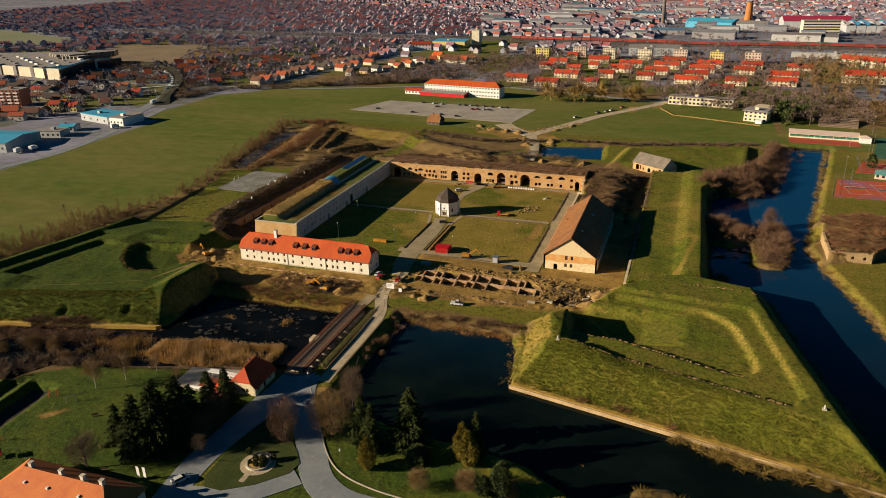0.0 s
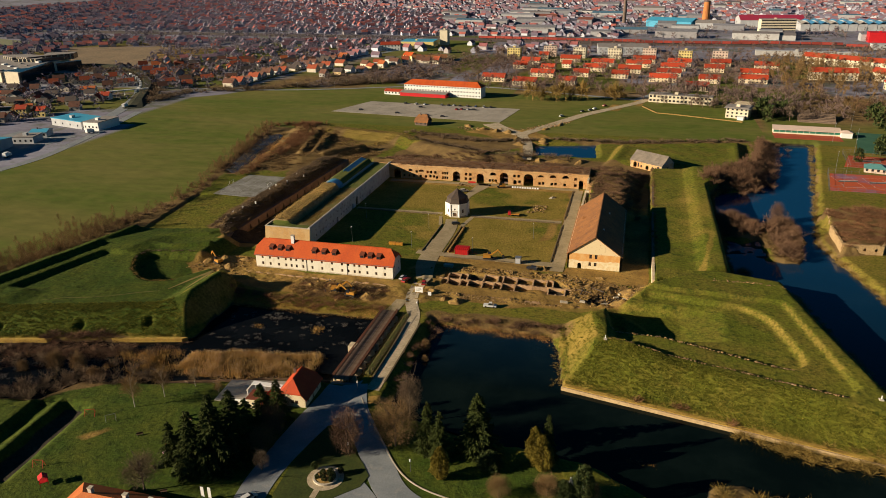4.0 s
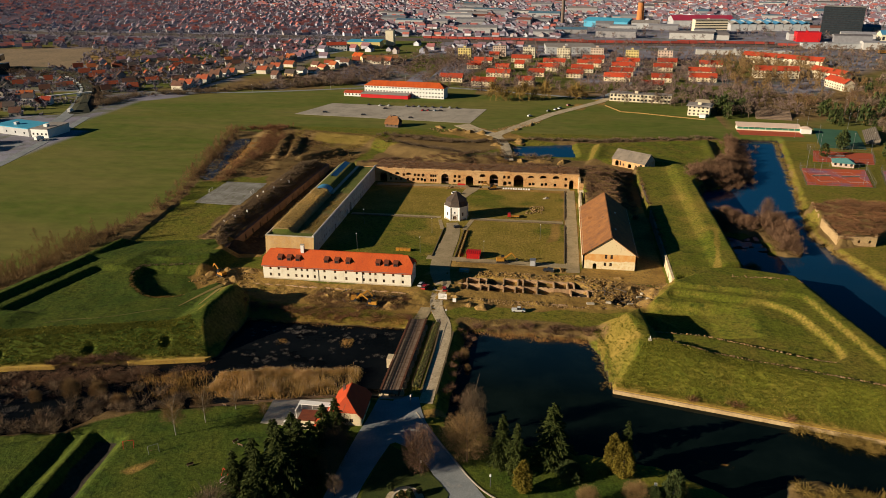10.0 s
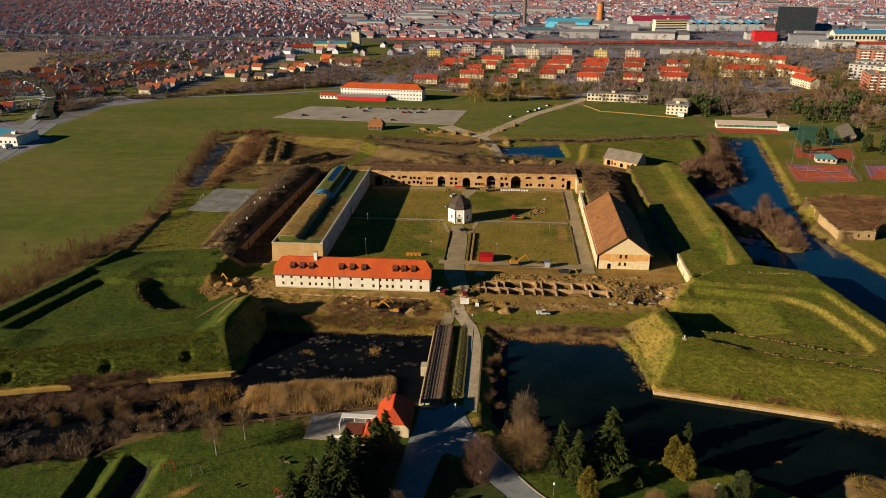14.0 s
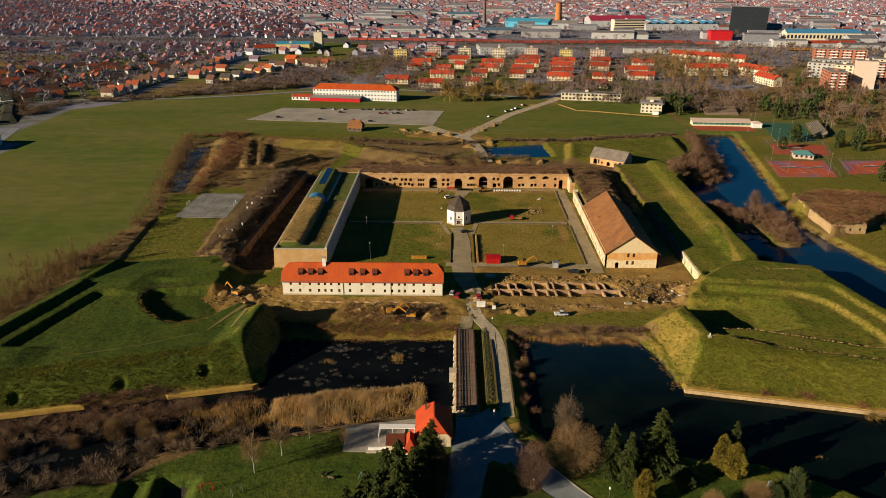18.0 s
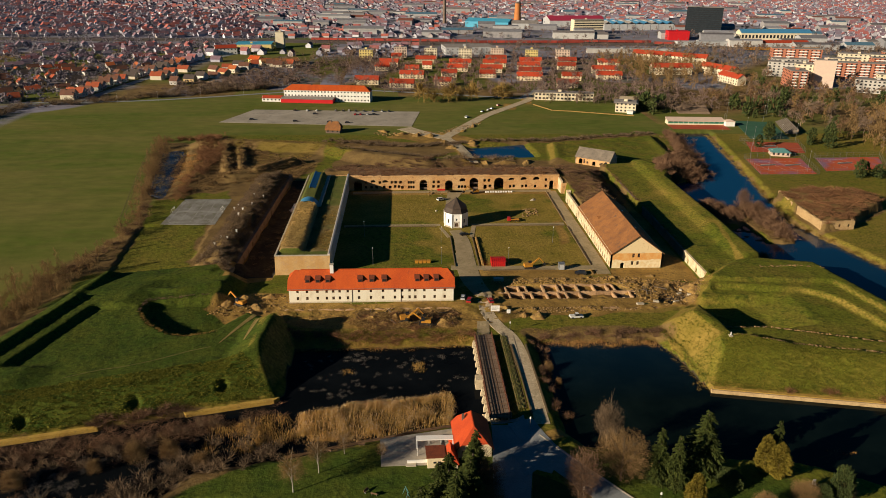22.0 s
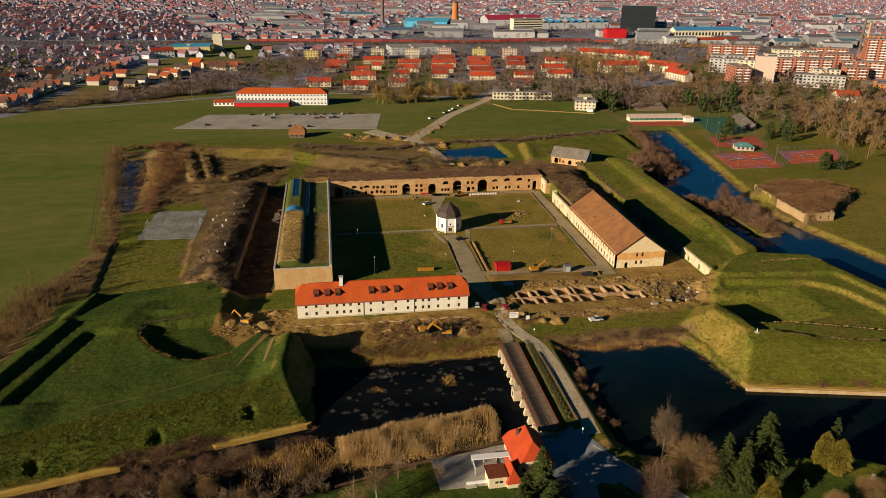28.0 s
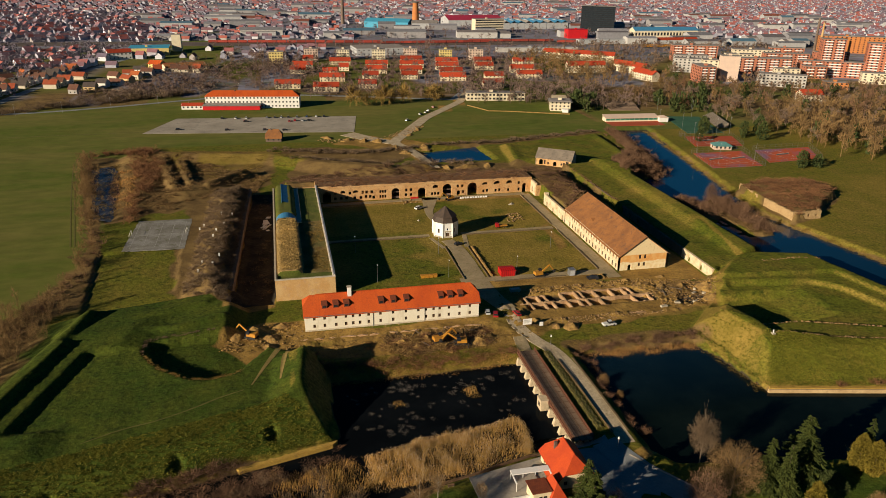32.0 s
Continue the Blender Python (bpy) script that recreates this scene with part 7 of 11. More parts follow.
_p = scatter([(-80, 272), (14, 253), (20, 231), (-8, 214), (-15, 187), (-50, 199), (-75, 230)], 1100, RNG)
stuff("dry_grass", stamp(LOWS, grown(_p[smooth_noise(_p[:, 0], _p[:, 1], 12.0, 61) > -0.12], 1.7, 0.55, RNG, 0.1), RNG), M_DRYTUFT, "matted dry grass and weeds on the northwestern outworks", "grass")
_p = np.concatenate([scatter([(-104, 262), (-92, 278), (-76, 235), (-79, 181), (-86, 178), (-90, 205), (-95, 235)], 190, RNG), along([(-132, 270), (-110, 276), (-89, 280)], 60, RNG, 5.0), along([(-88, 178), (-80, 140), (-84, 128)], 40, RNG, 4.0)])
stuff("thicket", stamp(BUSHES + TALLS[:2], grown(_p, 3.6, 3.4, RNG), RNG), M_TWIG_RUST, "rust-brown bushes round the puddled ditch", "thicket")

_p = scatter([(-25, 26), (-11, 30), (-10.5, 166), (-21, 166)], 60, RNG, 8.0)
stuff("thicket", stamp(LOWS, grown(_p, 2.0, 1.2, RNG), RNG), M_TWIG, "dark scrub on the floor of the dry ditch", "thicket")
_p = along([(-29.4, 24), (-24.2, 164)], 420, RNG, 2.0)
stuff("thicket", stamp(LOWS, grown(_p, 1.9, 1.3, RNG), RNG), M_TWIG, "bramble hanging over the scarp wall", "thicket")

for x, y in [(168.4, -69.0), (179.9, -69.8), (182.4, -70.4), (195.7, -75.3)]:
    stuff("bush", stamp(BUSHES, np.array([(x, y, -1.2, 3.0, 2.6), (x + 0.8, y + 0.5, -1.0, 2.2, 1.8)]), RNG), M_TWIG_RUST, "dark leafless bush on the edge of the revetment", "bush")
# upright bushes standing in the marsh under the bastion, scrub on the bank below the works site
_p = np.array([(-42.4, -89.7), (-31.5, -89.3), (-22.4, -88.3), (-22.9, -99.7), (-8.1, -93.4), (-12.0, -76.8), (-17.1, -99.5)])
stuff("thicket", stamp(TALLS, np.column_stack([_p, np.full(len(_p), -2.6), np.array([3.0, 4.8, 6.0, 3.2, 4.6, 4.0, 3.4]), np.array([3.4, 5.2, 5.6, 3.0, 4.2, 4.2, 3.0])]), RNG), M_TWIG_TAN, "upright golden-grey bushes standing in the marsh", "bushes")
_p = np.concatenate([scatter([(-110, -101), (-60, -88), (-10, -76), (-14, -82), (-60, -93), (-110, -106)], 170, RNG), along([(-46, -77), (-22, -71)], 60, RNG, 2.5)])
stuff("thicket", stamp(BUSHES + LOWS, grown(_p, 2.6, 1.9, RNG), RNG), M_TWIG_RED, "dark red-brown scrub along the foot of the berm", "thicket")
_p = along([(2, -27), (20, -29), (45, -29.5), (71, -28.5)], 150, RNG, 3.0)
stuff("thicket", stamp(LOWS + BUSHES, grown(_p, 2.2, 1.4, RNG), RNG), M_TWIG_RUST, "rusty scrub on the bank below the works site", "thicket")
stuff("rough_grass", stamp(LOWS, grown(along([(2, -26), (20, -27.5), (45, -28), (71, -27)], 240, RNG, 3.0), 1.6, 0.9, RNG), RNG), M_TUFT, "rank green grass on the bank below the works site", "grass")
stuff("reeds", reed_bed([(4, -29), (36, -29.5), (69, -28.5), (70, -33), (36, -34.5), (5, -35)], 3600, 1.1, 31, WATER), M_RUSTREED, "short golden sedge on the bank below the works site", "reeds")

# ---- single trees ----
def limbs(h, rng, spread, z0=0.25, n=9, r=0.02):
    g = Geo()
    g.tube((0, 0, -0.3), (0, 0, h * 0.45), h * r, h * r * 0.7, 7)
    g.tube((0, 0, h * 0.45), (rng.uniform(-0.03, 0.03) * h, rng.uniform(-0.03, 0.03) * h, h * 0.9), h * r * 0.7, h * r * 0.15, 6)
    for i in range(n):
        a = 2.4 * i + rng.uniform(-0.4, 0.4)
        z = h * (z0 + 0.5 * i / n)
        e = (math.cos(a) * spread * h * rng.uniform(0.6, 1), math.sin(a) * spread * h * rng.uniform(0.6, 1), z + h * rng.uniform(0.15, 0.32))
        g.tube((0, 0, z), e, h * r * 0.42, h * r * 0.1, 5)
        for _ in range(2):
            b = (e[0] * rng.uniform(0.9, 1.3) + rng.uniform(-0.08, 0.08) * h, e[1] * rng.uniform(0.9, 1.3) + rng.uniform(-0.08, 0.08) * h, e[2] + rng.uniform(0.02, 0.16) * h)
            g.tube([v * 0.7 for v in e[:2]] + [z + (e[2] - z) * 0.7], b, h * r * 0.2, h * r * 0.06, 4)
    return g


TREE_MESHES = {}


def tree(kind, x, y, h, label, category="tree", group="", wide=1.0, z=None):
    if kind not in TREE_MESHES:
        rg, rs = random.Random(len(TREE_MESHES) + 3), np.random.RandomState(len(TREE_MESHES) + 31)
        if kind == "spruce":
            trunk, crown, mats = Geo().tube((0, 0, -0.03), (0, 0, 0.97), 0.016, 0.003, 7), conifer_template(9000, rs, 0.215), (M_BARK, M_CONIFER)
        elif kind == "thuja":
            trunk, crown, mats = Geo().tube((0, 0, -0.03), (0, 0, 0.5), 0.02, 0.01, 6), leaf_template(6500, rs, 0.24, 0.02, 1.0, 0.030, 0.55), (M_BARK, M_THUJA)
        elif kind == "evergreen":
            trunk, crown, mats = Geo().tube((0, 0, -0.03), (0, 0, 0.5), 0.02, 0.01, 6), leaf_template(4200, rs, 0.5, 0.04, 1.0, 0.055, 0.2), (M_BARK, M_GREENTREE)
        elif kind == "round":
            trunk, crown, mats = limbs(1.0, rg, 0.30, 0.18, 11, 0.022), crown_template(21000, rs, 0.50, 0.10, 0.98, 0.0030, 0.040, 0.42), (M_BARK, M_TWIG_TAN)
        elif kind == "rusty":
            trunk, crown, mats = limbs(1.0, rg, 0.30, 0.12, 11, 0.020), crown_template(9000, rs, 0.52, 0.02, 0.98, 0.0050, 0.075, 0.40), (M_BARK, M_TWIG_RED)
        elif kind == "thin":
            trunk, crown, mats = limbs(1.0, rg, 0.20, 0.25, 12, 0.016), crown_template(2600, rs, 0.30, 0.28, 1.0, 0.0038, 0.11), (M_BIRCH, M_TWIG_TAN)
        elif kind == "oak":
            trunk, crown, mats = limbs(1.0, rg, 0.34, 0.22, 12, 0.026), crown_template(6000, rs, 0.46, 0.22, 0.98, 0.0042, 0.09), (M_BARK, M_TWIG)
        else:
            trunk, crown, mats = Geo().tube((0, 0, -0.05), (0, 0, 0.4), 0.03, 0.02, 6), crown_template(7000, rs, 0.52, 0.02, 1.0, 0.0065, 0.10, 0.40), (M_BARK, M_TWIG_TAN)
        TREE_MESHES[kind] = (trunk.mesh("trunk", mats[0]), fast_mesh("crown", crown.reshape(-1, 3), np.arange(len(crown) * 3).reshape(-1, 3), mats[1]))
    tm, cm = TREE_MESHES[kind]
    rr = random.Random(int(x * 7 + y * 13))
    t = thing("tree" if category == "tree" else category.replace(" ", "_"), label, category, pose(x, y, (put_on(x, y) if z is None else z) - 0.1, 0, 0, rr.uniform(0, 360)), group)
    for name, me in (("trunk", tm), ("crown", cm)):
        o = part(name, me, None, t)
        o.scale = (h * wide, h * wide, h)
    return t


for x, y, h, w in ((49, -129, 17, 1.25), (53.5, -124.5, 20, 1.25), (57, -130, 22, 1.3), (60.5, -125, 21, 1.25), (56, -118.5, 18, 1.25), (62.5, -112, 17, 1.2), (52, -133.5, 17, 1.25), (61, -118.5, 16, 1.2), (63.8, -105.5, 15, 1.1), (44.5, -131, 14, 1.2)):
    tree("spruce", x, y, h, "tall dark green spruce in a dense clump", "tree", "spruces by the lodge", w * 1.18)
for x, y, h, w in ((125.2, -105.2, 18.9, 1.6), (111.8, -109.2, 16.8, 1.15), (115.8, -111.5, 16.0, 1.1), (144.9, -105.6, 15.7, 0.9)):
    tree("spruce", x, y, h, "dark green spruce on the park lawn", "tree", "spruces on the east lawn", w)
for x, y, h, w in ((144.1, -109.8, 11.4, 1.15), (141.7, -107.0, 12.0, 1.0), (118.1, -119.6, 10.5, 1.1)):
    tree("thuja", x, y, h, "olive-yellow columnar thuja on the lawn", "tree", "thujas on the east lawn", w)
for x, y, h, w in ((155.8, -119.2, 11, 0.5), (151, -120, 6, 0.8), (130, -112, 4.5, 1.6)):
    tree("evergreen", x, y, h, "dark evergreen shrub on the lawn", "shrub", "evergreen shrubs", w)
tree("rusty", 66.6, -114.0, 12.5, "rusty-brown leafless tree beside the spruces", "tree", "", 0.62)
tree("round", 102.1, -109.2, 16.0, "large leafless round-crowned tree beside the road", "tree", "", 0.90)
tree("rusty", 90.0, -115.4, 15.4, "leafless reddish-brown tree on the traffic island", "tree", "", 0.62)
tree("oak", 102.0, -94.8, 16.0, "leafless tree on the moat bank", "tree", "", 0.55)
for x, y, h in ((16.5, -110, 12), (22.3, -102.8, 11), (28.5, -95, 7), (39, -98, 5.5)):
    tree("thin", x, y, h, "slender bare tree with a pale trunk", "tree", "bare trees in the park")
for x, y, h, w in ((43.7, -143, 12, 1.0), (64.5, -104, 9, 0.9), (70, -128, 7, 0.8)):
    tree("oak", x, y, h, "bare spreading tree on the park lawn", "tree", "bare trees in the park", w)
tree("round", 66.5, -121, 9.5, "rust-brown leafless tree beside the spruces", "tree", "", 0.9)
for x, y, h, w in ((134.5, -123, 6.5, 1.0), (146.5, -119.5, 6.5, 1.1), (158, -118, 5, 1.0)):
    tree("shrub", x, y, h, "brown leafless shrub on the lawn", "shrub", "bare shrubs by the road", w)
for x, y, h, w in ((-29.5, -92, 8, 0.8), (-20.5, -91, 7.5, 0.8), (-39, -96.5, 6, 0.7), (211.5, 41, 6.5, 1.2), (94, -50, 5.5, 0.7), (96, -58, 4, 0.7), (-11, -95, 6, 0.9), (-58, -102, 7, 0.9)):
    tree("shrub", x, y, h, "rounded leafless willow bush at the water", "shrub", "willow bushes", w)
for x, y, h, w in ((208, 108, 8.5, 1.0), (213, 109, 9.0, 1.0), (218, 107, 8.0, 1.0), (222, 102, 7.0, 1.0), (211, 99, 6.5, 1.1), (236, 118, 12.0, 0.6), (239, 106, 8.5, 0.9), (241, 96, 7.5, 0.9), (236, 97, 6, 1.0), (236, 84, 4.5, 1.1)):
    tree("rusty", x, y, h, "leafless rusty-brown tree on the islet", "tree", "islet trees", w, z=-2.3)

# later growth: cover of the casemates, rusty banks of the moat
_q = scatter([(14, 150), (136.5, 150), (136.5, 163), (14, 163)], 620, RNG)
stuff("thicket", stamp(LOWS, np.column_stack([_q, np.full(len(_q), 8.4), 1.2 + 1.2 * RNG.rand(len(_q)), 0.5 + 0.8 * RNG.rand(len(_q))]), RNG), M_TWIG_RUST, "reddish scrub on the casemate roofs", "thicket")
stuff("thicket", stamp(LOWS, grown(scatter([(139.5, 98), (166, 98), (168, 176), (139.5, 176)], 320, RNG), 2.4, 1.3, RNG), RNG), M_TWIG_TAN, "tan scrub on the ruined eastern casemates", "thicket")
stuff("reeds", np.concatenate([reed_bed([(94, -28.6), (138, -29), (141.5, -35), (139, -36), (94, -34)], 5200, 2.0, 11), reed_bed([(139, -30), (142.5, -30), (146.5, -63), (144.2, -64)], 1800, 1.4, 12)]), M_RUSTREED, "rusty dry reeds along the moat bank", "reeds")
stuff("rough_grass", stamp(_t, grown(scatter([(0, -23), (68, -23), (72, -33), (6, -34)], 900, RNG), 1.3, 0.5, RNG), RNG), M_DRYTUFT, "rough dry grass on the bank under the works site", "grass")
_q = scatter([(-8.6, 34.5), (0.0, 34.5), (0.0, 96), (-8.6, 96)], 1500, RNG)
_h = np.clip(np.minimum((_q[:, 0] + 9.2) / 1.5, (0.9 - _q[:, 0]) / 1.3), 0, 1)
stuff("dry_grass", stamp(_t, np.column_stack([_q, 7.85 + 2.5 * _h, 0.9 + 0.8 * RNG.rand(len(_q)), 0.3 + 0.4 * RNG.rand(len(_q))]), RNG), M_STRAWTUFT, "golden dry grass on the roof ridge", "grass")
_q = scatter([(4.6, 36), (12.0, 36), (12.0, 95), (4.6, 95)], 520, RNG, 9.0)
stuff("dry_grass", stamp(_t, np.column_stack([_q, np.full(len(_q), 7.85), 0.9 + 0.8 * RNG.rand(len(_q)), 0.25 + 0.3 * RNG.rand(len(_q))]), RNG), M_DRYTUFT, "brown dry sedge on the roof turf", "grass")
stuff("reeds", np.concatenate([reed_bed([(187, -112), (189, -103), (197, -102), (205, -106), (213, -106), (219, -114), (204, -118)], 1300, 2.2, 15), reed_bed([(166, -96.5), (174, -97.5), (174, -99), (166, -98)], 160, 1.6, 16), reed_bed([(149, -93.5), (152, -94), (152, -95.5), (149, -95)], 90, 1.5, 17)]), M_RUSTREED, "rusty reeds on a spit in the moat", "reeds")
stuff("thicket", stamp(BUSHES + LOWS, grown(np.concatenate([scatter([(190, -106), (212, -106), (216, -114), (200, -124), (190, -120)], 90, RNG), along([(206, -80.5), (222, -84), (252, -89)], 70, RNG, 4.0), along([(196, -78), (214, -82)], 14, RNG, 2.0)]), 3.2, 2.2, RNG), RNG), M_DRYTUFT, "golden brushwood by the moat corner", "thicket")

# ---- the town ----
# far walls and roofs lean to blue-mauve; distance haze painted into the palettes
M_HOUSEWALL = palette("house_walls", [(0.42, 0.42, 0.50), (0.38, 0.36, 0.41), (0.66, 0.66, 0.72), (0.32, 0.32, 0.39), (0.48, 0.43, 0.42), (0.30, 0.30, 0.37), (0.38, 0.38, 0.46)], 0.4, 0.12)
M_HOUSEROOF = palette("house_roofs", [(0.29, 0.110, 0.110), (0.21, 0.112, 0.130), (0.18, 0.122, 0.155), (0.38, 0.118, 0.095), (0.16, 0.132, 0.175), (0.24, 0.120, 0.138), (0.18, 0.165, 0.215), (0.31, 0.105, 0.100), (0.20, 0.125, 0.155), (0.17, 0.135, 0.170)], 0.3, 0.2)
M_HALLROOF = palette("hall_roofs", [(0.15, 0.15, 0.17), (0.19, 0.19, 0.21), (0.12, 0.11, 0.12), (0.17, 0.15, 0.15), (0.07, 0.15, 0.22), (0.20, 0.07, 0.05), (0.23, 0.23, 0.26)], 0.2, 0.15)
M_HALLWALL = palette("hall_walls", [(0.36, 0.36, 0.37), (0.28, 0.27, 0.28), (0.44, 0.43, 0.42), (0.22, 0.22, 0.24)], 0.3, 0.12)
M_ROWWALL = surf("row_house_wall", (0.62, 0.50, 0.33), (0.66, 0.58, 0.44), 0.1, 2.0, 0.9, grain=0.12, vary=0.2)
M_ROWROOF = surf("row_red_roof", (0.40, 0.050, 0.016), (0.34, 0.042, 0.016), 0.1, 3.0, 0.8, grain=0.2, vary=0.25, c=(0.26, 0.045, 0.02))
M_YELLOWBLOCK = surf("yellow_render", (0.70, 0.56, 0.22), (0.64, 0.50, 0.20), 0.2, 2.0, 0.9, grain=0.1)
M_PINKBLOCK = surf("pale_pink_render", (0.66, 0.50, 0.40), (0.60, 0.46, 0.38), 0.2, 2.0, 0.9, grain=0.1)
M_FIELD = surf("brown_winter_grass", (0.26, 0.185, 0.105), (0.20, 0.145, 0.085), 0.02, 0.3, 0.95, grain=0.3, c=(0.15, 0.125, 0.07))
M_FARGRASS = surf("dull_green_field", (0.17, 0.19, 0.10), (0.22, 0.21, 0.12), 0.01, 0.2, 0.95, grain=0.25)
M_BANKGRASS = surf("rank_bank_grass", (0.026, 0.030, 0.014), (0.045, 0.042, 0.020), 0.05, 0.8, 0.95, bump=0.2, grain=0.4)
M_CREAMBLOCK = surf("cream_block_render", (0.70, 0.62, 0.46), (0.62, 0.54, 0.40), 0.2, 2.0, 0.9, grain=0.1)
M_REDBLOCK = surf("red_brick_panels", (0.44, 0.165, 0.098), (0.38, 0.145, 0.09), 0.2, 2.0, 0.9, grain=0.15)
M_GREYBLOCK = surf("grey_concrete_panels", (0.46, 0.44, 0.41), (0.38, 0.36, 0.34), 0.2, 2.0, 0.9, grain=0.12)
M_FLATROOF = surf("flat_roof_felt", (0.30, 0.27, 0.25), (0.22, 0.20, 0.185), 0.2, 2.0, 0.95, grain=0.15)
M_DARKGLASS = surf("dark_curtain_glass", (0.018, 0.026, 0.034), (0.028, 0.036, 0.044), 0.3, 2.0, 0.15, grain=0.1, spec=0.6)
M_BRIGHTRED = surf("bright_red_cladding", (0.55, 0.015, 0.02), (0.48, 0.015, 0.02), 0.2, 2.0, 0.5, grain=0.08)
M_BRIGHTBLUE = surf("bright_blue_roofing", (0.06, 0.33, 0.52), (0.08, 0.38, 0.56), 0.1, 2.0, 0.5, grain=0.12)
M_MAGENTA = surf("crimson_roofing", (0.38, 0.03, 0.07), (0.32, 0.03, 0.06), 0.1, 2.0, 0.6, grain=0.12)
M_ORANGEBLOCK = surf("orange_brick", (0.52, 0.20, 0.06), (0.46, 0.17, 0.06), 0.2, 2.0, 0.9, grain=0.12)
M_WHITEHALL = surf("pale_hall_cladding", (0.46, 0.47, 0.48), (0.38, 0.39, 0.41), 0.2, 2.0, 0.7, grain=0.08)

M_BALLAST = surf("dark_ballast", (0.13, 0.10, 0.085), (0.09, 0.075, 0.068), 0.05, 1.5, 0.95, grain=0.25)

PANES = {}


def pane_mesh(w, h, material):
    key = (w, h, material.name)
    if key not in PANES:
        g = Geo().box(-w / 2, -0.06, 0, w / 2, 0.05, h)
        PANES[key] = g.mesh("window", material)
    return PANES[key]


def block(name, label, a, b, depth, high, wall, roof="flat", roof_mat=None, storeys=3, bays=6, ridge=3.0, win=(1.4, 1.5), balconies=0, category="building", group="", sides=True, strip=False, clip=0.0):
    """A town building whose front runs from a to b, with storeys of windows on the front and the western end."""
    L, ang = math.hypot(b[0] - a[0], b[1] - a[1]), math.degrees(math.atan2(b[1] - a[1], b[0] - a[0]))
    t = thing(name, label, category, pose(a[0], a[1], 0, 0, 0, ang), group)
    part("wall", Geo().box(0, 0, -0.3, L, depth, high), wall, t)
    rm = roof_mat or M_FLATROOF
    if roof == "flat":
        part("roof", Geo().box(-0.25, -0.25, high, L + 0.25, depth + 0.25, high + 0.5), rm, t)
        part("parapet", Geo().box(L * 0.4, depth * 0.3, high + 0.5, L * 0.4 + 3, depth * 0.3 + 3, high + 2.4), wall, t)
    else:
        part("roof", gable_roof(0, 0, L, depth, high, high + ridge, 0.5, "x" if L >= depth else "y", clip, 0.3), rm, t)
        part("chimney", Geo().box(L * 0.3, depth * 0.42, high + ridge * 0.6, L * 0.3 + 0.7, depth * 0.42 + 0.7, high + ridge + 1.0), M_BRICK_RED, t)
        if clip == 0:
            for x in (0.0, L - 0.25):
                gable_fill(0, depth, x, high, high + ridge, 0.25, wall, t, "x")
    sh = high / storeys
    if strip:
        for s in range(storeys):
            part("window_band", Geo().box(0.4, -0.08, s * sh + sh * 0.38, L - 0.4, 0.05, s * sh + sh * 0.82), M_GLASS, t)
    elif bays:
        me = pane_mesh(*win, M_GLASS)
        for s in range(storeys):
            for k in range(bays):
                part("window", me, None, t).matrix_basis = pose((k + 0.5) * L / bays, 0, s * sh + sh * 0.33)
        if sides:
            nb = max(1, int(depth / 5))
            for s in range(storeys):
                for k in range(nb):
                    part("window", me, None, t).matrix_basis = pose(0, depth - (k + 0.5) * depth / nb, s * sh + sh * 0.33, 0, 0, -90)
    for k in range(balconies):
        x = (k + 0.5) * L / balconies
        for s in range(1, storeys):
            part("balcony", Geo().box(x - L / balconies * 0.3, -1.2, s * sh - 0.1, x + L / balconies * 0.3, 0, s * sh + 0.95), M_WHITE, t)
    return t


# the long school by the parking ground
SC = block("school", "long white three-storey school with orange hipped roof", (-66, 431.0), (14.5, 420.5), 13.5, 10.6, M_WHITE, "pitched", M_TILE, 3, 26, 3.8, (1.35, 1.25), clip=1.0)
for k in range(14):
    part("pilaster", Geo().box(k * 81.0 / 13 - 0.15 + 0.05, -0.12, -0.2, k * 81.0 / 13 + 0.15 + 0.05, -0.01, 10.5), M_WHITE, SC)
part("annex", Geo().box(-0.6, -9.5, -0.2, 48, -1.0, 3.6), M_BRIGHTRED, SC, "bright red single-storey annex")
part("annex_roof", Geo().face((-1, -10, 3.7), (48.4, -10, 3.7), (48.4, -0.1, 4.6), (-1, -0.1, 4.6)).box(-1, -10, 3.5, 48.4, -9.8, 3.75), M_FLATROOF, SC)
block("pavilion", "small white pavilion with a red roof", (-86, 427), (-68, 425), 9, 3.6, M_WHITE, "pitched", M_ROWROOF, 1, 5, 1.6)
block("kiosk", "small brick house with steep tiled roof", (-14.5, 296), (-3.5, 294.5), 9, 3.2, M_BRICK_RED, "pitched", M_TILE_OLD, 1, 3, 5.2, (1.0, 1.2), clip=0.6)

LW = thing("garden_wall", "low tan wall along the edge of the meadow", "wall", kind="structure")
for (x0, y0), (x1, y1) in zip([(165.6, 408.8), (178.0, 380.9), (193.3, 376.8), (222.9, 364.5)], [(178.0, 380.9), (193.3, 376.8), (222.9, 364.5), (244.8, 356.0)]):
    L = math.hypot(x1 - x0, y1 - y0)
    part("wall", Geo().box(0, -0.15, -0.2, L, 0.15, 0.7).box(-0.1, -0.22, 0.7, L + 0.1, 0.22, 0.8), M_SPOIL, LW).matrix_basis = pose(x0, y0, 0, 0, 0, math.degrees(math.atan2(y1 - y0, x1 - x0)))
block("workshop", "long low workshop with a rust-brown roof", (-125, 652), (-82, 669), 22, 5.0, M_CREAMBLOCK, "pitched", M_TILE_OLD, 1, 8, 3.0)
block("villa", "white villa with a red roof by the railway", (-207, 762), (-180, 771), 14, 9.0, M_WHITE, "pitched", M_ROWROOF, 2, 6, 3.5)
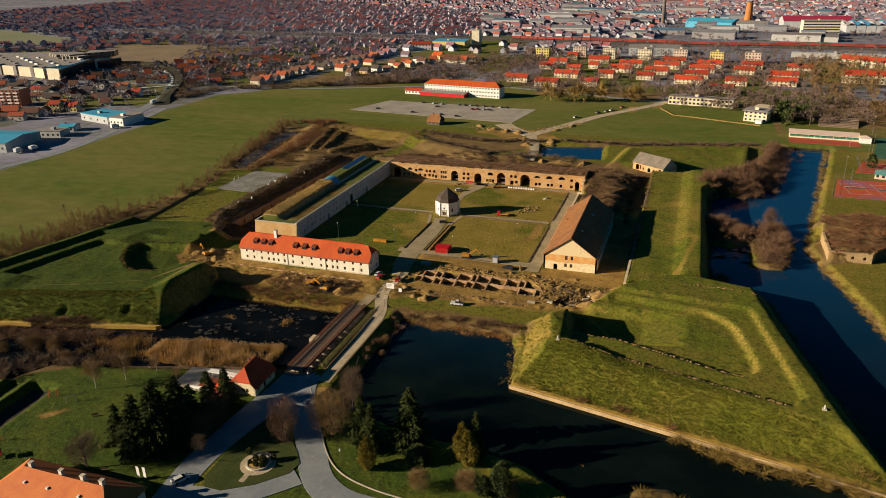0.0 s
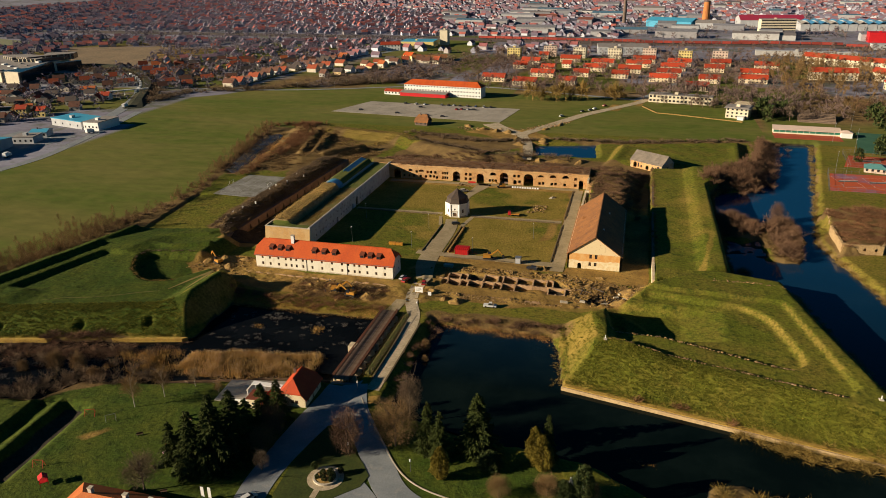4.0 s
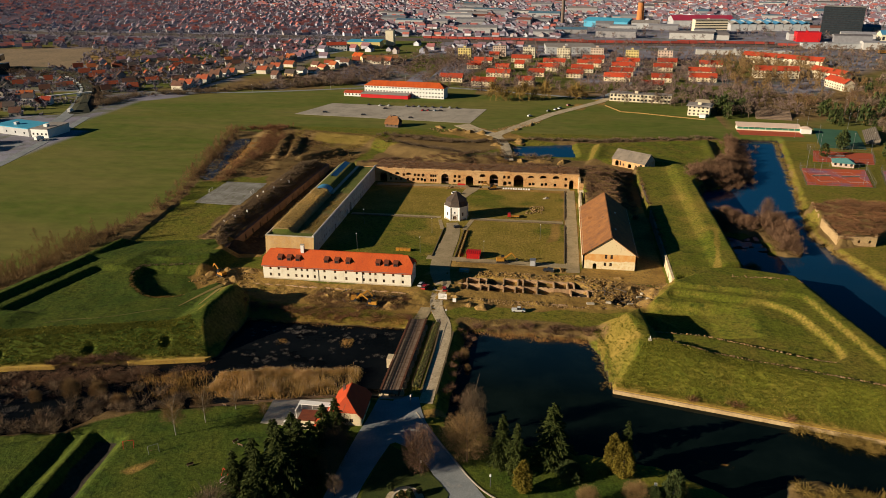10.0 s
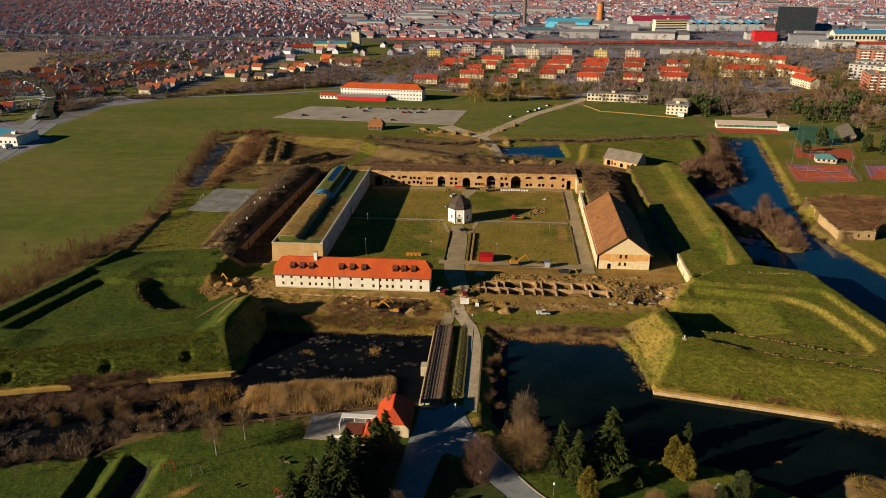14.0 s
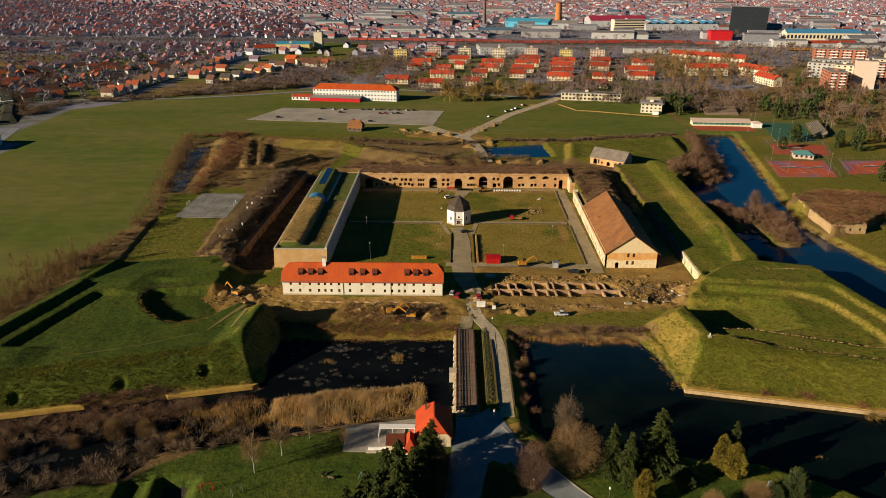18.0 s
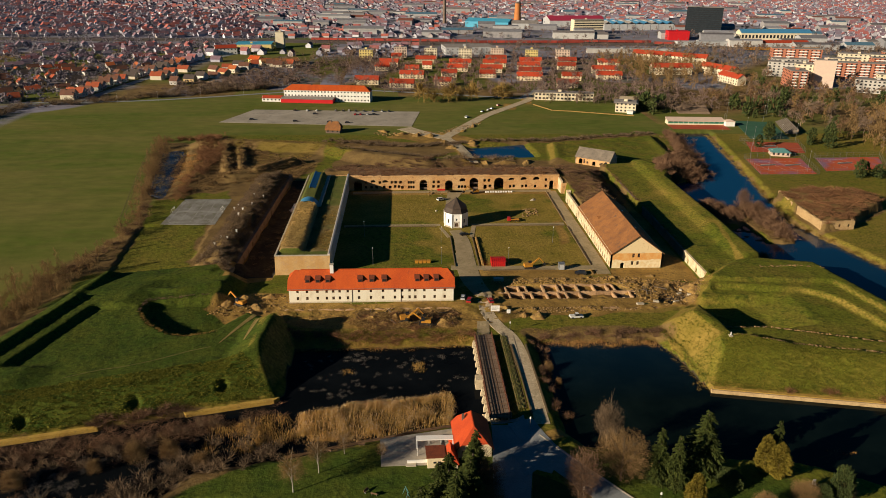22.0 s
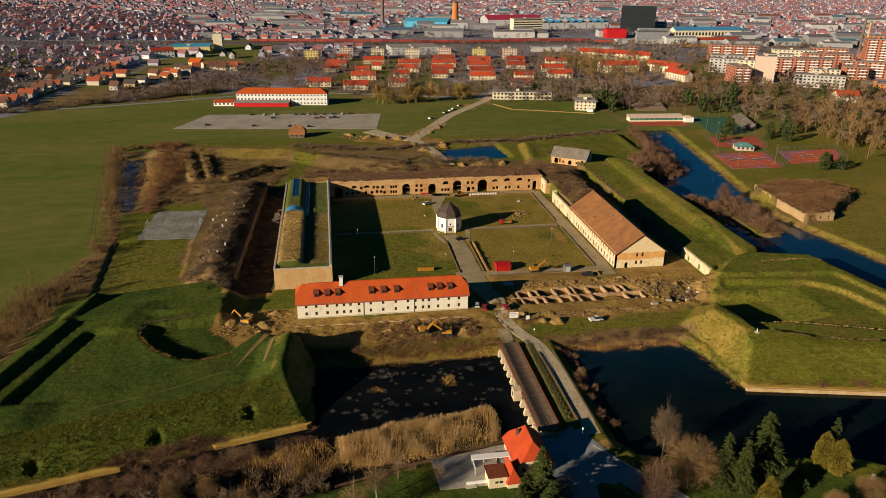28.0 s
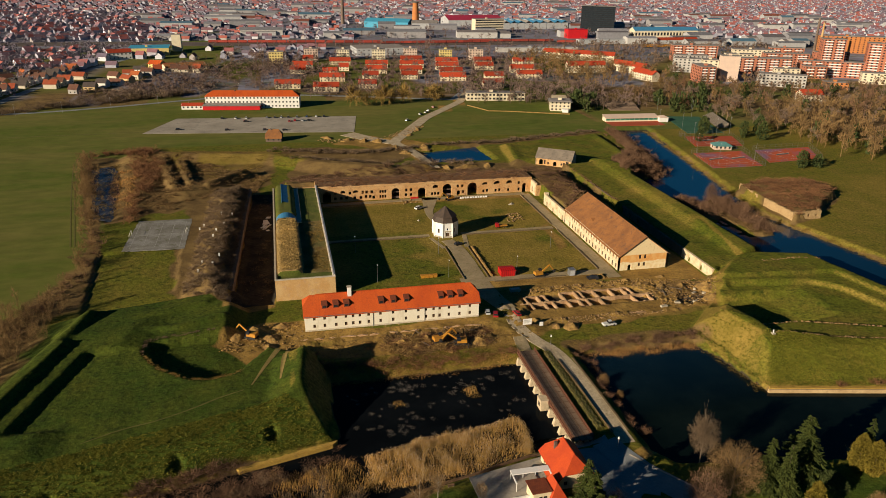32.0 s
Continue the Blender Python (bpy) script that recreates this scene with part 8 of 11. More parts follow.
block("villa", "ochre house with an orange roof", (-150, 690), (-136, 682), 11, 5.0, M_YELLOWBLOCK, "pitched", M_TILE, 2, 3, 3.6)

# terraced rows with red roofs
ROWS_RED = ((30, 714, 43, 713), (16, 659, 39, 656), (12, 622, 29, 620), (61.5, 687, 87, 684.5), (68.7, 637.5, 80, 636), (47.7, 604, 63.5, 602), (41.5, 562, 68, 559), (31.4, 501.5, 56.3, 498), (-6, 523, 19.3, 520), (102.7, 658, 129.3, 655), (96.7, 613.5, 121.5, 610.5), (88.4, 570.4, 105.7, 568.3), (77.7, 513, 96, 510.7), (151.7, 694.5, 178.4, 691.6), (144, 653.6, 172.6, 650.4), (136.4, 607.3, 161.7, 604.3), (131, 566.5, 149, 564), (192.7, 673, 220, 670), (184, 633, 212, 630), (179, 588, 205, 585), (171, 548.4, 199, 545), (242, 674, 265, 671.7), (232, 627.7, 253.7, 625), (221.5, 548.6, 242.5, 546), (206, 501, 228, 498), (268, 600, 296, 597), (262, 556, 290, 553), (290, 660, 316, 657))
for i, (x0, y0, x1, y1) in enumerate(ROWS_RED):
    block("terraced_row", "terraced two-storey row with bright red roof", (x0, y0), (x1, y1), 10, 5.4, M_ROWWALL, "pitched", M_ROWROOF, 2, max(3, int((x1 - x0) / 3.6)), 3.6, (1.3, 1.3), group="terraced rows", sides=False)
for (x0, y0, x1, y1), m, lab in (((-11, 710.5, 6, 710), M_YELLOWBLOCK, "yellow"), ((33.6, 738, 50.5, 738), M_PINKBLOCK, "pale pink"), ((74, 728, 90, 726), M_CREAMBLOCK, "cream"), ((119, 725, 136, 723), M_CREAMBLOCK, "cream"), ((162.6, 731, 179.4, 729.6), M_PINKBLOCK, "pale pink"), ((206.5, 714, 222.6, 712), M_YELLOWBLOCK, "pale yellow"), ((247, 715, 265, 713), M_PINKBLOCK, "pale pink")):
    block("apartment_block", lab + " four-storey apartment block with flat roof", (x0, y0), (x1, y1), 13, 13.5, m, "flat", None, 4, 5, win=(1.6, 1.6), group="small apartment blocks")
block("long_office", "long low white building behind bare trees", (171, 433), (226, 424), 12, 7.0, M_CREAMBLOCK, "flat", None, 2, 16, win=(2.0, 1.7))
RH = block("ruined_house", "abandoned pale house with a wide flat grey roof", (233, 374), (250, 369), 15, 8.6, M_CREAMBLOCK, "flat", M_FLATROOF, 3, 5, win=(1.5, 1.4))
part("eaves", Geo().box(-1.6, -1.8, 8.3, 19.4, 16.5, 8.55), M_FLATROOF, RH, "wide grey overhanging eaves")
part("rear_wing", Geo().box(3.0, 15.0, -0.2, 16.0, 32.0, 8.9), M_PATCHWALL, RH, "patched rear wing")
part("lean_to", Geo().box(10.5, -6.0, -0.2, 15.5, -0.1, 2.6).box(10.2, -6.4, 2.6, 15.8, -0.1, 2.8), M_WHITE, RH, "small white lean-to")
block("long_terrace", "long terrace with red roofs", (352, 723), (431, 668), 12, 9, M_CREAMBLOCK, "pitched", M_ROWROOF, 3, 18, 4.0, group="long terraces")
block("long_terrace", "long terrace with red roofs", (336, 590), (383, 588), 12, 9, M_CREAMBLOCK, "pitched", M_ROWROOF, 3, 12, 4.0, group="long terraces")
block("long_terrace", "long terrace with red roofs", (398, 606), (418, 560), 12, 9, M_CREAMBLOCK, "pitched", M_ROWROOF, 3, 10, 4.0, group="long terraces")
block("long_terrace", "long terrace with red roofs", (396, 545), (404, 512), 11, 8, M_CREAMBLOCK, "pitched", M_ROWROOF, 3, 8, 4.0, group="long terraces")

# red and white apartment estate
for (x0, y0, x1, y1), d, h, st, ba, m, lab in (((521, 680, 579, 664), 14, 20, 6, 12, M_REDBLOCK, "red and white six-storey apartment slab"), ((470, 584, 500, 566), 14, 16, 5, 7, M_GREYBLOCK, "grey stepped five-storey apartment slab"), ((453, 495, 470, 492), 30, 18, 6, 4, M_REDBLOCK, "red stepped apartment block"), ((484, 506, 503, 500), 12, 28, 9, 0, M_PINKBLOCK, "blank pale pink tower slab"), ((532, 562, 605, 543), 14, 18, 6, 15, M_REDBLOCK, "red and white six-storey apartment slab"), ((510, 474, 552, 449), 13, 13, 4, 12, M_GREYBLOCK, "grey apartment slab with loggias"), ((563, 433, 585, 425), 12, 9, 3, 5, M_ORANGEBLOCK, "orange four-storey apartment slab"), ((672, 580, 697, 569), 18, 37, 12, 6, M_REDBLOCK, "tall red brick apartment tower"), ((711, 548, 741, 528), 18, 35, 11, 7, M_REDBLOCK, "tall red apartment tower with white core"), ((800, 742, 884, 708), 18, 24, 8, 14, M_ORANGEBLOCK, "large orange brick office building"), ((606, 600, 660, 585), 13, 18, 6, 11, M_REDBLOCK, "red and white six-storey apartment slab"), ((600, 660, 650, 642), 13, 16, 5, 10, M_CREAMBLOCK, "cream five-storey apartment slab"), ((630, 520, 668, 500), 13, 18, 6, 8, M_REDBLOCK, "red and white six-storey apartment slab"), ((640, 470, 690, 440), 13, 12, 4, 9, M_CREAMBLOCK, "cream four-storey office block"),
        ((598, 512, 622, 505), 13, 14, 4, 6, M_REDBLOCK, "red and white stepped apartment block"), ((566, 622, 600, 612), 13, 15, 5, 7, M_CREAMBLOCK, "cream five-storey apartment slab"), ((660, 664, 702, 650), 13, 17, 5, 9, M_REDBLOCK, "red and white five-storey apartment slab"), ((500, 632, 540, 622), 13, 13, 4, 8, M_GREYBLOCK, "grey apartment slab with loggias"),
        ((560, 512, 586, 504), 12, 12, 4, 5, M_CREAMBLOCK, "cream four-storey apartment block"), ((470, 520, 486, 514), 16, 22, 7, 3, M_CREAMBLOCK, "cream stepped apartment block"), ((690, 612, 730, 598), 13, 17, 5, 8, M_REDBLOCK, "red and white five-storey apartment slab"), ((622, 552, 650, 541), 13, 15, 5, 6, M_REDBLOCK, "red and white stepped apartment block")):
    block("apartment_building", lab, (x0, y0), (x1, y1), d, h, m, "flat", None, st, ba, win=(2.0, 1.5), balconies=max(2, ba // 3) if m is M_REDBLOCK and ba else 0, group="apartment estate", sides=ba > 0)

block("villa", "pale villa with a dark red roof among trees", (496, 381), (517, 378), 13, 7, M_CREAMBLOCK, "pitched", M_ROWROOF, 2, 5, 4.0)
BL = thing("bleachers", "weathered timber bleachers behind the sports ground", "bleachers", pose(288, 367, 0, 0, 0, -6))
for k in range(7):
    part("bench", Geo().box(0.2 * k, 3.6 * k, -0.2, 28 + 0.2 * k, 3.6 * k + 2.4, 0.5 + 0.55 * k), M_DECK, BL)

# industry beyond the railway
block("office_tower", "tall black glass office tower", (551, 1072), (606, 1046), 20, 46, M_DARKGLASS, "flat", M_FLATROOF, 13, 0, strip=True)
block("office_block", "beige office block with window bands", (346, 1055), (400, 1062), 18, 24, M_CREAMBLOCK, "flat", None, 6, 0, strip=True)
block("factory_hall", "large hall with bright blue roof", (165, 1188), (243, 1155), 45, 11, M_BRIGHTBLUE, "pitched", M_BRIGHTBLUE, 1, 0, 5)
block("factory_hall", "pale hall with grey roof", (250, 1155), (300, 1150), 40, 10, M_WHITEHALL, "pitched", M_FLATROOF, 1, 0, 4)
block("factory_hall", "long hall with crimson roof", (330, 1195), (440, 1200), 60, 12, M_WHITEHALL, "pitched", M_MAGENTA, 1, 0, 7)
block("depot", "bright red box hall by the railway", (484, 962), (518, 960), 22, 14, M_BRIGHTRED, "flat", M_BRIGHTRED, 1, 0)
block("workshop", "long hall with blue roof and window bays", (604, 958), (722, 955), 22, 13, M_CREAMBLOCK, "pitched", M_BLUE, 1, 20, 5, (3.4, 5.0))
block("shed", "long shed with red roof", (592, 866), (671, 866), 14, 7, M_WHITEHALL, "pitched", M_ROWROOF, 1, 0, 3)
block("station_hall", "long pale station canopy", (467, 872), (548, 877), 12, 7, M_WHITEHALL, "flat", M_WHITEHALL, 1, 0)
block("station_canopy", "long pale platform canopy", (307, 790), (428, 783), 10, 6, M_GREYBLOCK, "flat", M_WHITEHALL, 1, 0)
block("white_hall", "large pale hall with grey roof", (104, 768), (172, 775), 40, 10, M_WHITEHALL, "flat", M_FLATROOF, 2, 10)
block("yellow_hall", "yellow and blue market hall building", (-190, 805), (-140, 808), 36, 9, M_YELLOWBLOCK, "flat", M_BRIGHTBLUE, 1, 6)
block("silo_house", "tall pale silo house with flat roof", (-140, 845), (-128, 845), 14, 22, M_CREAMBLOCK, "flat", None, 6, 0)
for k in range(9):
    block("factory_hall", "saw-tooth factory bay with dark roof", (420 + k * 15, 1130 + k * 1.0), (434 + k * 15, 1131 + k * 1.0), 70, 11, M_WHITEHALL, "pitched", M_BLUE if k % 3 else M_FLATROOF, 1, 0, 4, group="factory bays")
for x, y, r, h, m, lab in ((125, 1188, 3.6, 62, M_BRICK_RED, "tall brick factory chimney"), (273, 1240, 7.5, 42, M_ORANGEBLOCK, "stout brick water tower"), (741, 680, 2.0, 54, M_BRICK_RED, "tall heating plant chimney"), (748, 678, 1.8, 50, M_BRICK, "slender brick heating plant chimney")):
    c = thing("chimney", lab, "chimney", pose(x, y, 0))
    part("shaft", Geo().tube((0, 0, -0.5), (0, 0, h), r, r * 0.72, 16), m, c)
    part("rim", Geo().tube((0, 0, h - 1.5), (0, 0, h + 0.3), r * 0.82, r * 0.82, 16), M_BRICK_RED, c)

# the western edge
block("warehouse", "low warehouse with pale blue roof", (-330, 118), (-284, 127), 40, 7, M_WHITEHALL, "pitched", M_BRIGHTBLUE, 1, 8, 2.0)
block("workshop", "workshop with bright blue roof", (-318, 236), (-280, 226), 22, 6, M_WHITEHALL, "flat", M_BRIGHTBLUE, 1, 4)
block("workshop", "small white workshop with flat roof", (-277, 225), (-262, 224), 24, 6.5, M_WHITE, "flat", M_FLATROOF, 1, 4)
block("apartment_building", "red and white five-storey apartment block", (-445, 266), (-424, 271), 16, 16, M_REDBLOCK, "flat", None, 5, 6, balconies=3)
def shopping_centre():
    t = thing("shopping_centre", "large pale shopping centre with dark glazed upper blocks", "building")
    body = [(-735, 452), (-633, 433), (-573, 426), (-546, 418), (-531, 448), (-548, 500), (-560, 545), (-640, 566), (-750, 530)]
    part("pale_wing", Geo().prism(body, -0.3, 11.5), M_CREAMBLOCK, t, "long pale rendered wing")
    part("roof", Geo().prism([(x * 0.985 - 9.5, y * 0.985 + 7.2) for x, y in body], 11.5, 11.9), M_FLATROOF, t)
    # dark glass here paints the shaded east side of the building
    part("shade_wing", Geo().prism([(-531, 413), (-512, 411), (-527, 452), (-545, 500), (-549, 500), (-533, 448), (-546, 420)], -0.3, 13.0), M_DARKGLASS, t, "east wing in dark glass for its shaded side")
    part("pale_wall", Geo().prism([(-534, 411.6), (-514, 410), (-513, 413), (-532, 415)], -0.3, 13.4), M_CREAMBLOCK, t)
    for x in (-633, -604, -573, -556):
        part("stair_tower", Geo().box(x, 424 - (x + 573) * 0.12, -0.3, x + 5, 431 - (x + 573) * 0.12, 13.2), M_FLATROOF, t)
    for poly, h in (([(-594, 494), (-566, 497), (-547, 534), (-582, 548)], 15.5), ([(-566, 506), (-545, 536), (-552, 552), (-584, 536)], 18.0), ([(-640, 520), (-612, 506), (-594, 520), (-622, 540)], 15.0), ([(-600, 500), (-580, 496), (-572, 512), (-592, 518)], 17.0)):
        b = part("glazed_block", Geo().prism(ccw(poly), 11.5, h), M_DARKGLASS, t, "dark glazed upper block")
        part("coping", Geo().prism(ccw(poly), h, h + 0.5), M_FLATROOF, b)
        (x0, y0), (x1, y1) = poly[0], poly[1]
        for k in range(5):
            f = (k + 0.5) / 5
            part("pier", Geo().box(x0 + (x1 - x0) * f - 0.5, y0 + (y1 - y0) * f - 0.6, 11.9, x0 + (x1 - x0) * f + 0.5, y0 + (y1 - y0) * f + 0.2, h), M_CREAMBLOCK, b, "pale pier between the panes")
    part("terrace", Geo().prism([(-562, 498), (-556, 497), (-538, 540), (-544, 544)], -0.3, 9.0), M_DARKGLASS, t, "dark lower terrace")
    part("terrace_edge", Geo().prism([(-557, 497), (-556, 497), (-538, 540), (-539, 541)], 9.0, 9.9), M_WHITE, t, "white terrace edge")
    for k in range(26):
        x, y = -730 + 7.2 * k, 450 + (k * 37 % 61) - 0.10 * (7.2 * k)
        part("roof_unit", Geo().box(x, y, 11.8, x + 3 + k % 3, y + 2.5 + k % 4, 13.0 + 0.4 * (k % 3)), M_WHITE if k % 3 else M_FLATROOF, t, "plant unit on the flat roof")


shopping_centre()


def embankment(line, high, half):
    """A grassy earth bank with a narrow flat top that runs along a line."""
    rings = []
    for i, (x, y) in enumerate(line):
        (xa, ya), (xb, yb) = line[max(i - 1, 0)], line[min(i + 1, len(line) - 1)]
        L = math.hypot(xb - xa, yb - ya)
        nx, ny = -(yb - ya) / L, (xb - xa) / L
        h = high * min(1.0, 0.15 + 0.6 * min(i, len(line) - 1 - i))
        rings.append([(x + nx * o, y + ny * o, z) for o, z in ((-half, -0.3), (-half * 0.3, h), (half * 0.3, h), (half, -0.3))])
    solid("embankment", Geo().loft(rings), M_BANKGRASS, "dark grassy embankment along the curved road", "embankment", kind="structure")


embankment([(-575, 559), (-536, 556), (-496, 545), (-464, 530), (-435, 511), (-408, 486), (-383, 457), (-362, 430), (-343, 401), (-327, 373), (-311, 343), (-297, 312)], 3.6, 11)
ob = thing("overpass", "slim pale footbridge over the curved road", "bridge")
part("deck", Geo().prism([(-366, 356), (-331, 388), (-332.6, 390), (-367.6, 358)], 4.6, 5.5), M_WHITE, ob)
for f in (0.08, 0.5, 0.92):
    part("pier", Geo().tube((-366.5 + 34.5 * f, 357 + 32 * f, -0.3), (-366.5 + 34.5 * f, 357 + 32 * f, 4.6), 0.5, 0.5, 10), M_WHITE, ob)
block("villa", "yellow two-storey house with red roof", (-373, 255), (-364, 258), 9, 8, M_YELLOWBLOCK, "pitched", M_ROWROOF, 2, 3)

# railway with standing trains
ribbon("railway", [(-900, 965), (-200, 945), (65, 905), (430, 905), (760, 830), (1200, 700)], 46, M_BALLAST, "broad railway yard with dark ballast", "railway", 0.25, step=20)


def train(line, n, material, label):
    (x0, y0), (x1, y1) = line
    L, ang = math.hypot(x1 - x0, y1 - y0), math.degrees(math.atan2(y1 - y0, x1 - x0))
    t = thing("freight_train", label, "train", pose(x0, y0, 0.3, 0, 0, ang), "standing trains")
    w = L / n
    me = Geo().box(0.4, -1.5, 0.9, w - 0.4, 1.5, 4.3).mesh("wagon", material)
    be = Geo().box(1.2, -1.2, 0, w - 1.2, 1.2, 0.85).mesh("bogie", M_RUBBER)
    for i in range(n):
        o = part("wagon", me, None, t)
        o.matrix_basis = pose(i * w, 0, 0)
        part("bogie", be, None, o)


M_WAGON = surf("rust_red_wagon", (0.24, 0.040, 0.030), (0.32, 0.050, 0.035), 0.05, 1.0, 0.85, grain=0.25, vary=0.3)
train(((-100, 944), (160, 919)), 18, M_WAGON, "long rust-red standing freight train")
train(((150, 908), (330, 912)), 13, M_WAGON, "rust-red standing freight train")
train(((300, 925), (440, 915)), 10, M_WAGON, "rust-red standing freight train")
train(((440, 900), (560, 876)), 9, M_WAGON, "rust-red standing freight train")
train(((551, 826), (663, 824)), 9, M_YELLOW, "yellow works train on a siding")


# houses
def house_arrays(P):
    """Walls and roofs of many small houses at rows of x, y, angle, length, depth, eaves, ridge."""
    wall_v, wall_t, roof_v, roof_t = [], [], [], []
    box_t = np.array([(0, 1, 5), (0, 5, 4), (1, 2, 6), (1, 6, 5), (2, 3, 7), (2, 7, 6), (3, 0, 4), (3, 4, 7), (5, 6, 8), (7, 4, 9)])
    rf_t = np.array([(0, 1, 4), (0, 4, 5), (2, 3, 5), (2, 5, 4)])
    for k, (x, y, a, L, D, e, r) in enumerate(P):
        c, s = math.cos(a), math.sin(a)
        l, d, o = L / 2, D / 2, 0.5
        w = np.array([(-l, -d, -0.2), (l, -d, -0.2), (l, d, -0.2), (-l, d, -0.2), (-l, -d, e), (l, -d, e), (l, d, e), (-l, d, e), (l, 0, e + r), (-l, 0, e + r)])
        f = np.array([(-l - o, -d - o, e - 0.25), (l + o, -d - o, e - 0.25), (l + o, d + o, e - 0.25), (-l - o, d + o, e - 0.25), (l + o, 0, e + r + 0.15), (-l - o, 0, e + r + 0.15)])
        R = np.array([(c, s, 0), (-s, c, 0), (0, 0, 1)])
        wall_v.append(w @ R + (x, y, 0))
        roof_v.append(f @ R + (x, y, 0))
        wall_t.append(box_t + 10 * k)
        roof_t.append(rf_t + 6 * k)
    return np.concatenate(wall_v), np.concatenate(wall_t), np.concatenate(roof_v), np.concatenate(roof_t)


TR = np.random.RandomState(77)
# open land among the western houses
OPEN_FIELDS = [[(-584, 575), (-719, 724), (-658, 746), (-550, 757), (-520, 666), (-464, 565), (-480, 548), (-520, 552)], [(-1010, 690), (-836, 722), (-850, 790), (-1180, 930), (-1330, 830)]]
sheet("field", ccw(OPEN_FIELDS[0]), 0.12, M_FIELD, "open brown winter grassland at the edge of the town", "field")
sheet("field", ccw(OPEN_FIELDS[1]), 0.12, M_FARGRASS, "dull green fields beyond the town houses", "field")
MALL_GROUND = [(-760, 395), (-500, 395), (-500, 545), (-600, 600), (-760, 600)]
BLOCKED = [[(-60, 470), (270, 470), (270, 745), (-30, 745)], [(430, 400), (760, 400), (900, 760), (430, 760)], [(-1000, 880), (65, 865), (430, 860), (820, 780), (860, 900), (430, 950), (-900, 1000)], [(130, 950), (560, 960), (720, 930), (760, 1240), (130, 1260)], [(560, 780), (760, 780), (760, 1000), (560, 1000)], [(90, 740), (450, 740), (450, 860), (90, 860)], [(-210, 780), (-100, 780), (-100, 900), (-210, 900)], [(-760, 395), (-500, 395), (-500, 620), (-760, 620)], [(-700, 620), (-420, 640), (-440, 760), (-640, 760)], [(-345, 100), (-250, 100), (-250, 260), (-345, 260)], [(320, 150), (760, 150), (760, 440), (430, 520), (320, 430)], [(-240, 470), (30, 480), (30, 720), (-190, 720)], [(-460, 250), (-400, 250), (-400, 300), (-460, 300)], [(-560, 486), (-452, 488), (-422, 473), (-383, 430), (-340, 384), (-314, 338), (-292, 296), (-270, 305), (-296, 356), (-330, 408), (-366, 458), (-412, 505), (-450, 528), (-560, 528)], [(-700, 560), (-480, 510), (-470, 580), (-440, 700), (-640, 760)]] + OPEN_FIELDS


def town_plots(poly, ang, street, plot, keep, size=(10, 8)):
    """House plots in rows along streets that run at an angle, within an outline."""
    P = np.array(poly)
    c, s = math.cos(ang), math.sin(ang)
    R = np.array([(c, s), (-s, c)])
    Q = P @ R.T
    lo, hi = Q.min(0), Q.max(0)
    out = []
    for row, v in enumerate(np.arange(lo[1], hi[1], street / 2)):
        u = np.arange(lo[0], hi[0], plot) + TR.uniform(0, plot)
        q = np.column_stack([u + TR.normal(size=len(u)) * plot * 0.3, np.full(len(u), v + (street * 0.10 if row % 2 else -street * 0.10)) + TR.normal(size=len(u)) * 3.5])
        p = q @ R
        ok = inside(p[:, 0], p[:, 1], poly) & (TR.rand(len(p)) < keep)
        for b in BLOCKED:
            ok &= ~inside(p[:, 0], p[:, 1], b)
        for (x, y) in p[ok]:
            turn = ang + (math.pi / 2 if TR.rand() < 0.45 else 0) + TR.normal() * 0.03
            out.append((x, y, turn, size[0] * TR.uniform(0.8, 1.5), size[1] * TR.uniform(0.85, 1.2), TR.uniform(2.6, 5.0), TR.uniform(2.6, 4.2)))
    return out


west = town_plots([(-254, 446), (-290, 402), (-620, 425), (-1300, 560), (-1700, 1200), (-1500, 2200), (-300, 1500), (-160, 1000), (-178, 732), (-207, 617), (-236, 491)], 0.62, 46, 15, 0.72, (9.5, 8))
west += town_plots([(-290, 300), (-330, 240), (-420, 180), (-800, 150), (-760, 400), (-420, 400), (-345, 360)], 0.35, 44, 17, 0.7)
west += town_plots([(-262, 300), (-262, 268), (-345, 265), (-345, 360), (-310, 330)], 0.35, 40, 18, 0.8)
north = town_plots([(-1500, 2200), (-300, 1500), (-160, 960), (130, 950), (130, 1260), (760, 1260), (760, 930), (1300, 720), (2300, 1500), (2000, 3200), (-1500, 3400)], -0.12, 46, 15.5, 0.66, (8.6, 7.2))
north += town_plots([(-160, 740), (90, 745), (90, 860), (-110, 880)], -0.12, 48, 20, 0.6)
east = town_plots([(760, 440), (1300, 720), (1500, 400), (900, 200), (720, 290)], 0.3, 50, 18, 0.8)
west += [(x + TR.normal() * 2, y + TR.normal() * 2, -0.25 + TR.normal() * 0.25, 11 * TR.uniform(0.8, 1.3), 8.5, TR.uniform(3.5, 6), TR.uniform(3, 4.2)) for x, y in ((-194, 522), (-183, 541), (-172, 560), (-162, 566), (-154, 580), (-150, 604), (-141, 630), (-134, 650), (-127, 670), (-118, 655), (-104, 650), (-91, 646), (-150, 640), (-160, 618), (-172, 600))]
